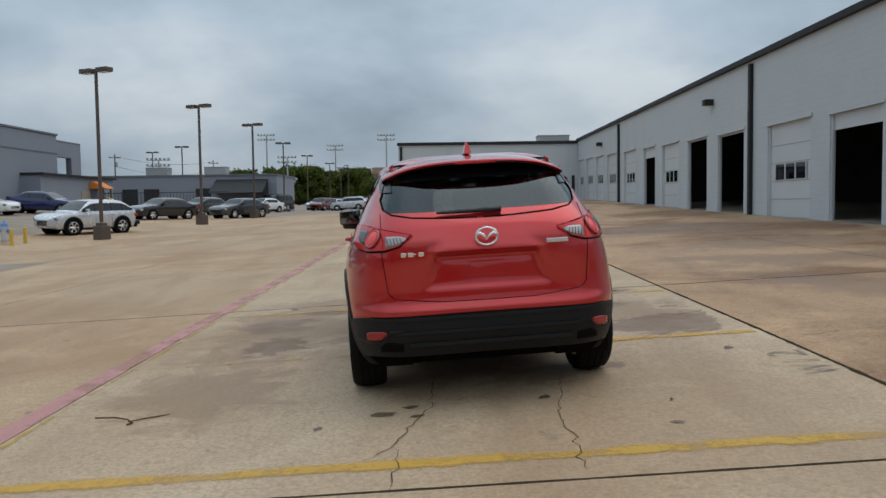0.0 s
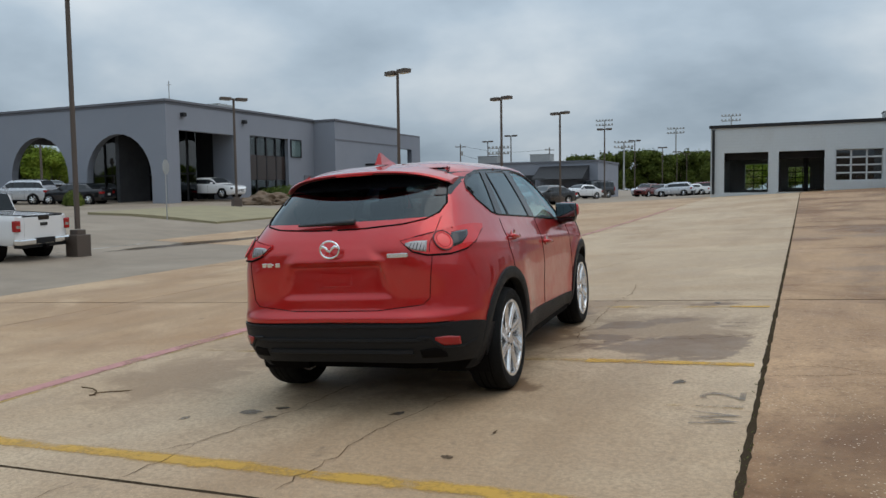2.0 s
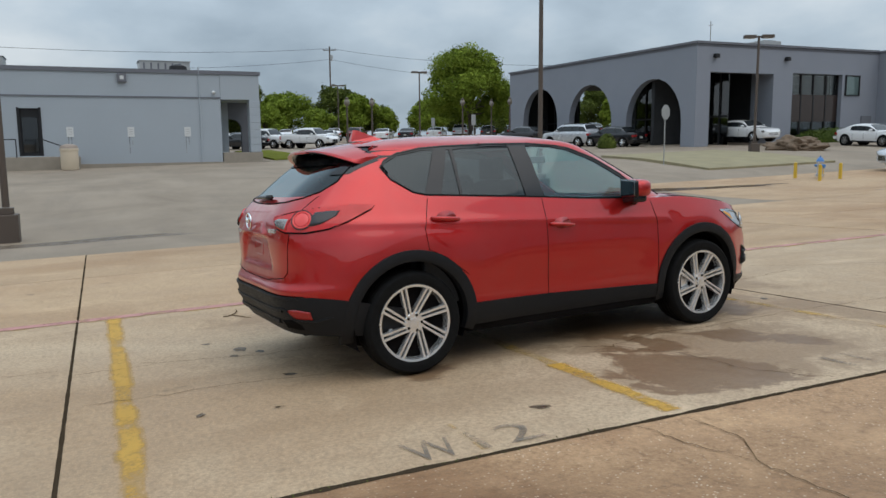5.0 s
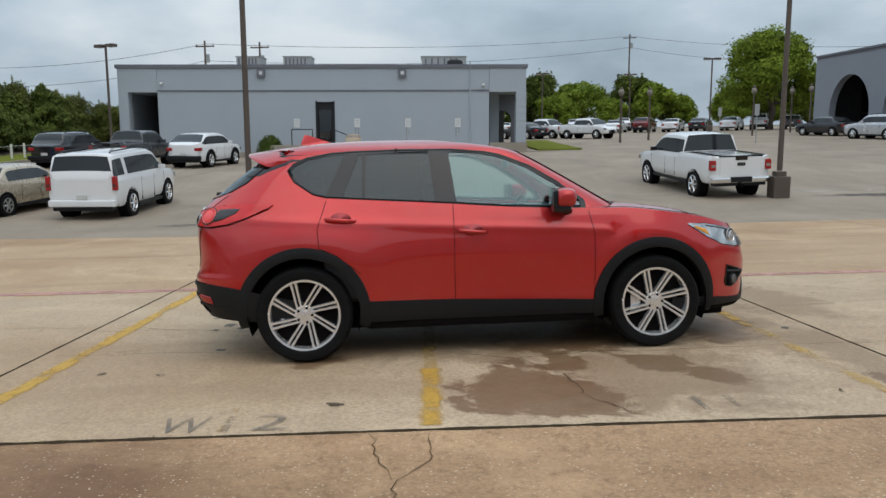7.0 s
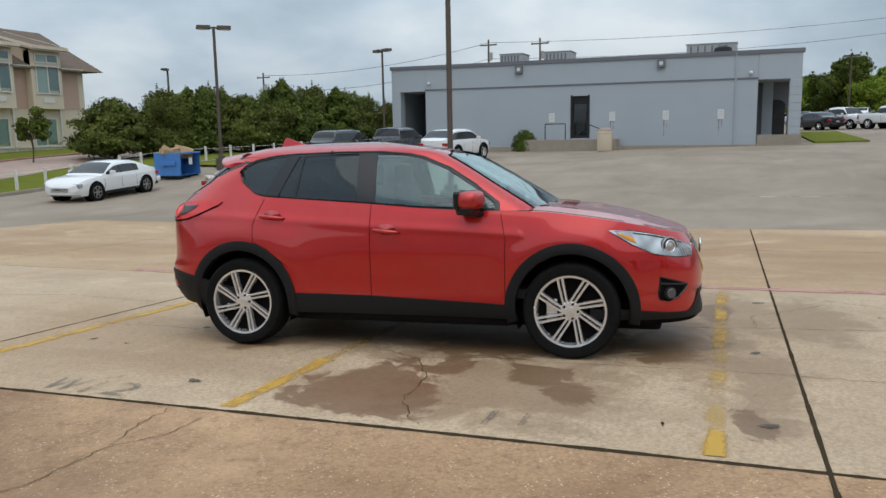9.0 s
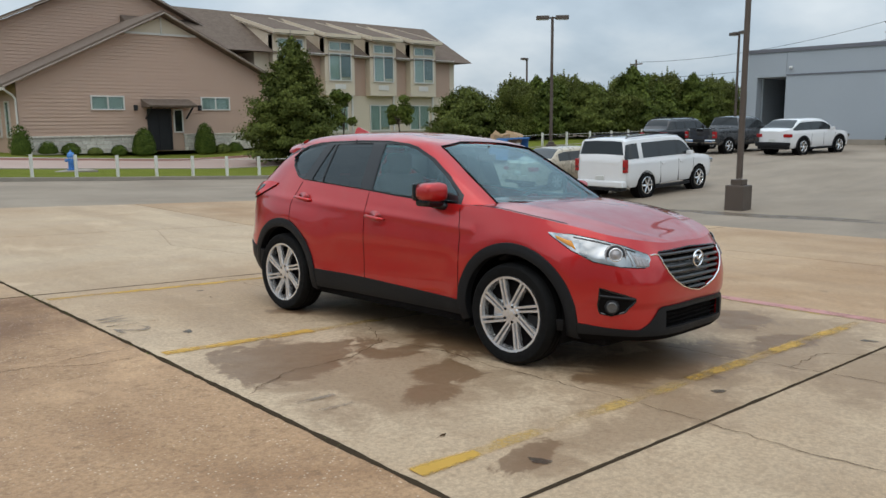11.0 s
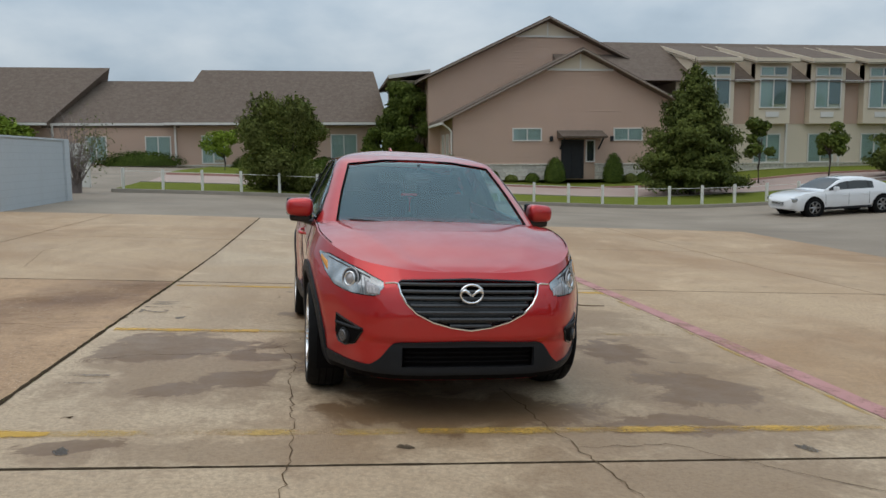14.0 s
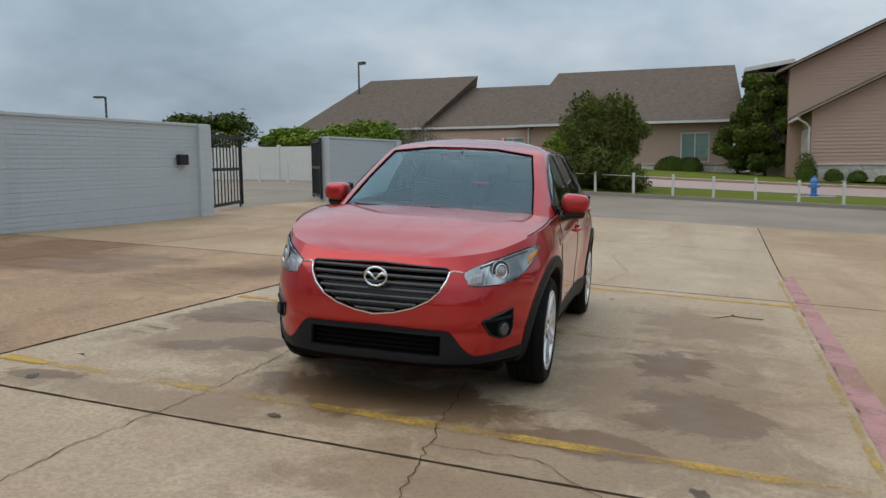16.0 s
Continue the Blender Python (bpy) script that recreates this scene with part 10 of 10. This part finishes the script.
broad_tree("shade_tree", "dark green leafy tree between the buildings", on(-4.5, -45.6), 2.0, 6.8, 11, M_LEAF_DARK, 30000, 0.11, 0.12, 0.0, 40)
broad_tree("under_tree", "dark green undergrowth between the two wings", on(-3.0, -47.6), 1.7, 4.4, 19, M_LEAF_DARK, 12000, 0.11, 0.08, 0.0, 24)
broad_tree("small_tree", "small young tree before the brown wall", on(6.9, -41.0, 0, 0.1), 1.4, 2.7, 14, M_LEAF_OAK, 2500, 0.09, 0.05, 0.22, 14)
for x, y, h, sd in ((-22.6, -33.6, 3.7, 15), (-26.6, -33.4, 3.3, 16)):
    broad_tree("young_tree", "thin young tree with small crown", on(x, y, 0, 0.1), 1.1, h, sd, M_LEAF_DARK, 1600, 0.12, 0.05, 0.30, 12, group="young trees")
cedar_b = conifer("cedar_tree", "dark green cedar behind the lawn", on(-30.2, -31.0), 5.2, 3.6, 21, 24000, 0.10, group="cedars")
cedar_c = conifer("cedar_tree", "tall ragged cedar in the hedge row", on(-38.5, -31.0), 4.0, 4.4, 22, 18000, 0.11, group="cedars", mat=M_LEAF_DARK)
hedge_b = broad_tree("hedge_tree", "ragged olive-green juniper in the hedge row", on(-36.0, -32.0), 2.5, 4.0, 41, M_LEAF_OLIVE, 26000, 0.075, 0.10, 0.0, 30, group="cedars", shoots=50)
rnd = random.Random(12)
for k in range(15):
    x, y = -33.5 - 1.9 * k, -29.5 + rnd.uniform(-2.0, 1.5) + 0.18 * k
    c = copy_thing(rnd.choice((cedar_b, cedar_c, hedge_b, hedge_b)), on(x, y, rnd.uniform(0, 360)))
    c.scale = (rnd.uniform(0.8, 1.1), rnd.uniform(0.8, 1.1), rnd.choice((0.62, 0.78, 0.88, 1.0, 1.12)) * rnd.uniform(0.94, 1.06))
for k in range(12):
    x, y = -41 - 2.2 * k, -35 + rnd.uniform(-3, 2)
    c = copy_thing(rnd.choice((cedar_b, cedar_c, hedge_b, hedge_b)), on(x, y, rnd.uniform(0, 360)))
    c.scale = (rnd.uniform(0.6, 1.1), rnd.uniform(0.6, 1.1), rnd.choice((0.7, 0.85, 0.95, 1.1)))
tree_a = broad_tree("field_tree", "green broadleaf tree in a far row", on(-104, 8), 4.2, 7.2, 31, M_LEAF_OAK, 14000, 0.20, 0.2, 0.08, 24, "far trees", 24)
tree_b = broad_tree("field_tree", "dark green broadleaf tree in a far row", on(-109, 17), 4.6, 8.4, 32, M_LEAF_DARK, 14000, 0.21, 0.2, 0.06, 24, "far trees", 24)
for k in range(46):
    x, y = -112 + rnd.uniform(-9, 7) + 0.35 * abs(k - 20), -30 + 3.4 * k + rnd.uniform(-1.5, 1.5)
    c = copy_thing(rnd.choice((tree_a, tree_a, tree_b)), on(x, y, rnd.uniform(0, 360)))
    s = rnd.uniform(0.6, 1.05)
    c.scale = (s * 1.1, s * 1.1, s)
for k in range(16):
    x, y = -60 + 4.2 * k + rnd.uniform(-2, 2), 205 + rnd.uniform(-10, 20)
    c = copy_thing(rnd.choice((tree_a, tree_b)), on(x, y, rnd.uniform(0, 360)))
    s = rnd.uniform(0.9, 1.35)
    c.scale = (s * 1.2, s * 1.2, s)
for x, y, s in ((34, -43, 0.62), (28, -46, 0.55), (23, -47, 0.62), (40, -36, 0.5), (47, -30, 0.62), (31, -60, 0.5), (25.5, -46.5, 0.5)):
    c = copy_thing(tree_a if x < 30 else tree_b, on(x, y, 50 * s + 37 * x, -0.9 * s))
    c.scale = (s * 1.45, s * 1.45, s * 0.88)


def bare_shrub(x, y):
    t = thing("bare_shrub", on(x, y), "leafless grey shrub with many upright twigs", "shrub")
    rnd = random.Random(4)
    for k in range(70):
        bm = bmesh.new()
        a = rnd.uniform(0, 6.28)
        r = rnd.uniform(0.2, 1.25)
        h = rnd.uniform(1.6, 3.6) * (1 - 0.25 * r)
        p = Vector((0.15 * math.cos(a), 0.15 * math.sin(a), 0))
        pts = [p.copy()]
        for i in range(1, 6):
            f = i / 5
            pts.append(Vector((math.cos(a) * r * f ** 1.3 + rnd.uniform(-0.06, 0.06), math.sin(a) * r * f ** 1.3 + rnd.uniform(-0.06, 0.06), h * f)))
        add_path(bm, pts, [0.022, 0.018, 0.014, 0.010, 0.007, 0.003], 4)
        for i in range(5):
            b = pts[rnd.randint(2, 5)]
            add_path(bm, [b, b + Vector((rnd.uniform(-0.3, 0.3), rnd.uniform(-0.3, 0.3), rnd.uniform(0.1, 0.4)))], [0.007, 0.003], 3)
        part("stem", bm, M_TWIG, t)
    rng = np.random.default_rng(6)
    p = rng.normal(0, 1, (500, 3)) * np.array([0.35, 0.35, 0.5]) + np.array([-0.7, 0, 1.7])
    me = leaf_mesh("foliage", p, rng.normal(0, 1, (500, 3)), 0.05 * np.ones(500), 6)
    me.materials.append(M_LEAF_OLIVE)
    ob = new("foliage", me)
    ob.parent = t


bare_shrub(10.0, -24.0)
for x, h in ((-12.2, 1.35), (-15.75, 1.6)):
    shrub("clipped_shrub", "rounded clipped evergreen beside the door", on(x, -37.6, 0, 0.25), 0.65, 0.6, h, int(-x * 10), M_HEDGE, 2600, 0.07, "clipped shrubs by the door")
for x, y, r, h in ((-7.4, -37.8, 0.5, 0.55), (-8.5, -37.8, 0.5, 0.5), (-10.9, -37.7, 0.45, 0.45), (-6.1, -37.6, 0.6, 1.4), (-16.8, -37.6, 0.5, 0.4), (-17.6, -37.6, 0.5, 0.45), (-9.6, -37.5, 0.4, 0.3)):
    shrub("low_shrub", "low rounded shrub at the foot of the wall", on(x, y, 0, 0.2), r, r, h, int(-x * 7), M_HEDGE if h > 0.42 else M_LEAF_OLIVE, 900, 0.06, "low shrubs")
for x, w in ((13.5, 3.2), (6.0, 1.6), (1.2, 1.2), (0.0, 0.9)):
    shrub("wall_hedge", "low dark hedge under the windows", on(x, -49.2, 0, 0.1), w, 0.5, 0.95, int(x * 5) + 90, M_HEDGE, 2500, 0.08, "wall hedges")
for y, w in ((46.4, 4.6), (56.0, 3.4)):
    shrub("wall_hedge", "low clipped hedge before the showroom", on(-35.2 if y < 50 else -33.4, y), 0.6, w, 1.0, int(y * 3), M_HEDGE, 2500, 0.08, "showroom hedges")
shrub("box_shrub", "square bright green shrub by the office wall", on(-41.9, -9.6), 0.6, 0.9, 1.3, 77, M_HEDGE, 2200, 0.07)
shrub("box_shrub", "small shrub beside the arched wall", on(-40.8, 30.2), 0.7, 0.7, 1.0, 78, M_LEAF_DARK, 1200, 0.09)
bm = bmesh.new()
sheet(bm, steps(-58, -43.0, 2), steps(7.0, 9.8, 1.4), lambda x, y: H(x, y) + 0.1, 0, 0.2)
tagged(part("lawn_3", bm, M_GRASS), "green verge beside the office", "lawn", kind="structure")


def weeds():
    """Tufts in the long joint."""
    rnd = random.Random(9)
    bm = bmesh.new()
    for k in range(260):
        y = rnd.choice((rnd.uniform(-4.5, 0.5), rnd.uniform(-4.5, 12), rnd.gauss(-3.4, 0.5)))
        x = 2.57 + rnd.gauss(0, 0.014)
        z = H(x, y)
        a = rnd.uniform(0, 6.28)
        h = rnd.uniform(0.006, 0.014)
        d = Vector((math.cos(a), math.sin(a), 0)) * 0.006
        bm.faces.new([bm.verts.new(Vector((x, y, z - 0.005)) + d), bm.verts.new(Vector((x, y, z - 0.005)) - d), bm.verts.new((x + rnd.gauss(0, 0.012), y + rnd.gauss(0, 0.012), z + h))])
    w = part("weeds", bm, M_LEAF_OLIVE)
    tagged(w, "tiny weeds growing in the slab joint", "weeds", kind="stuff")


weeds()
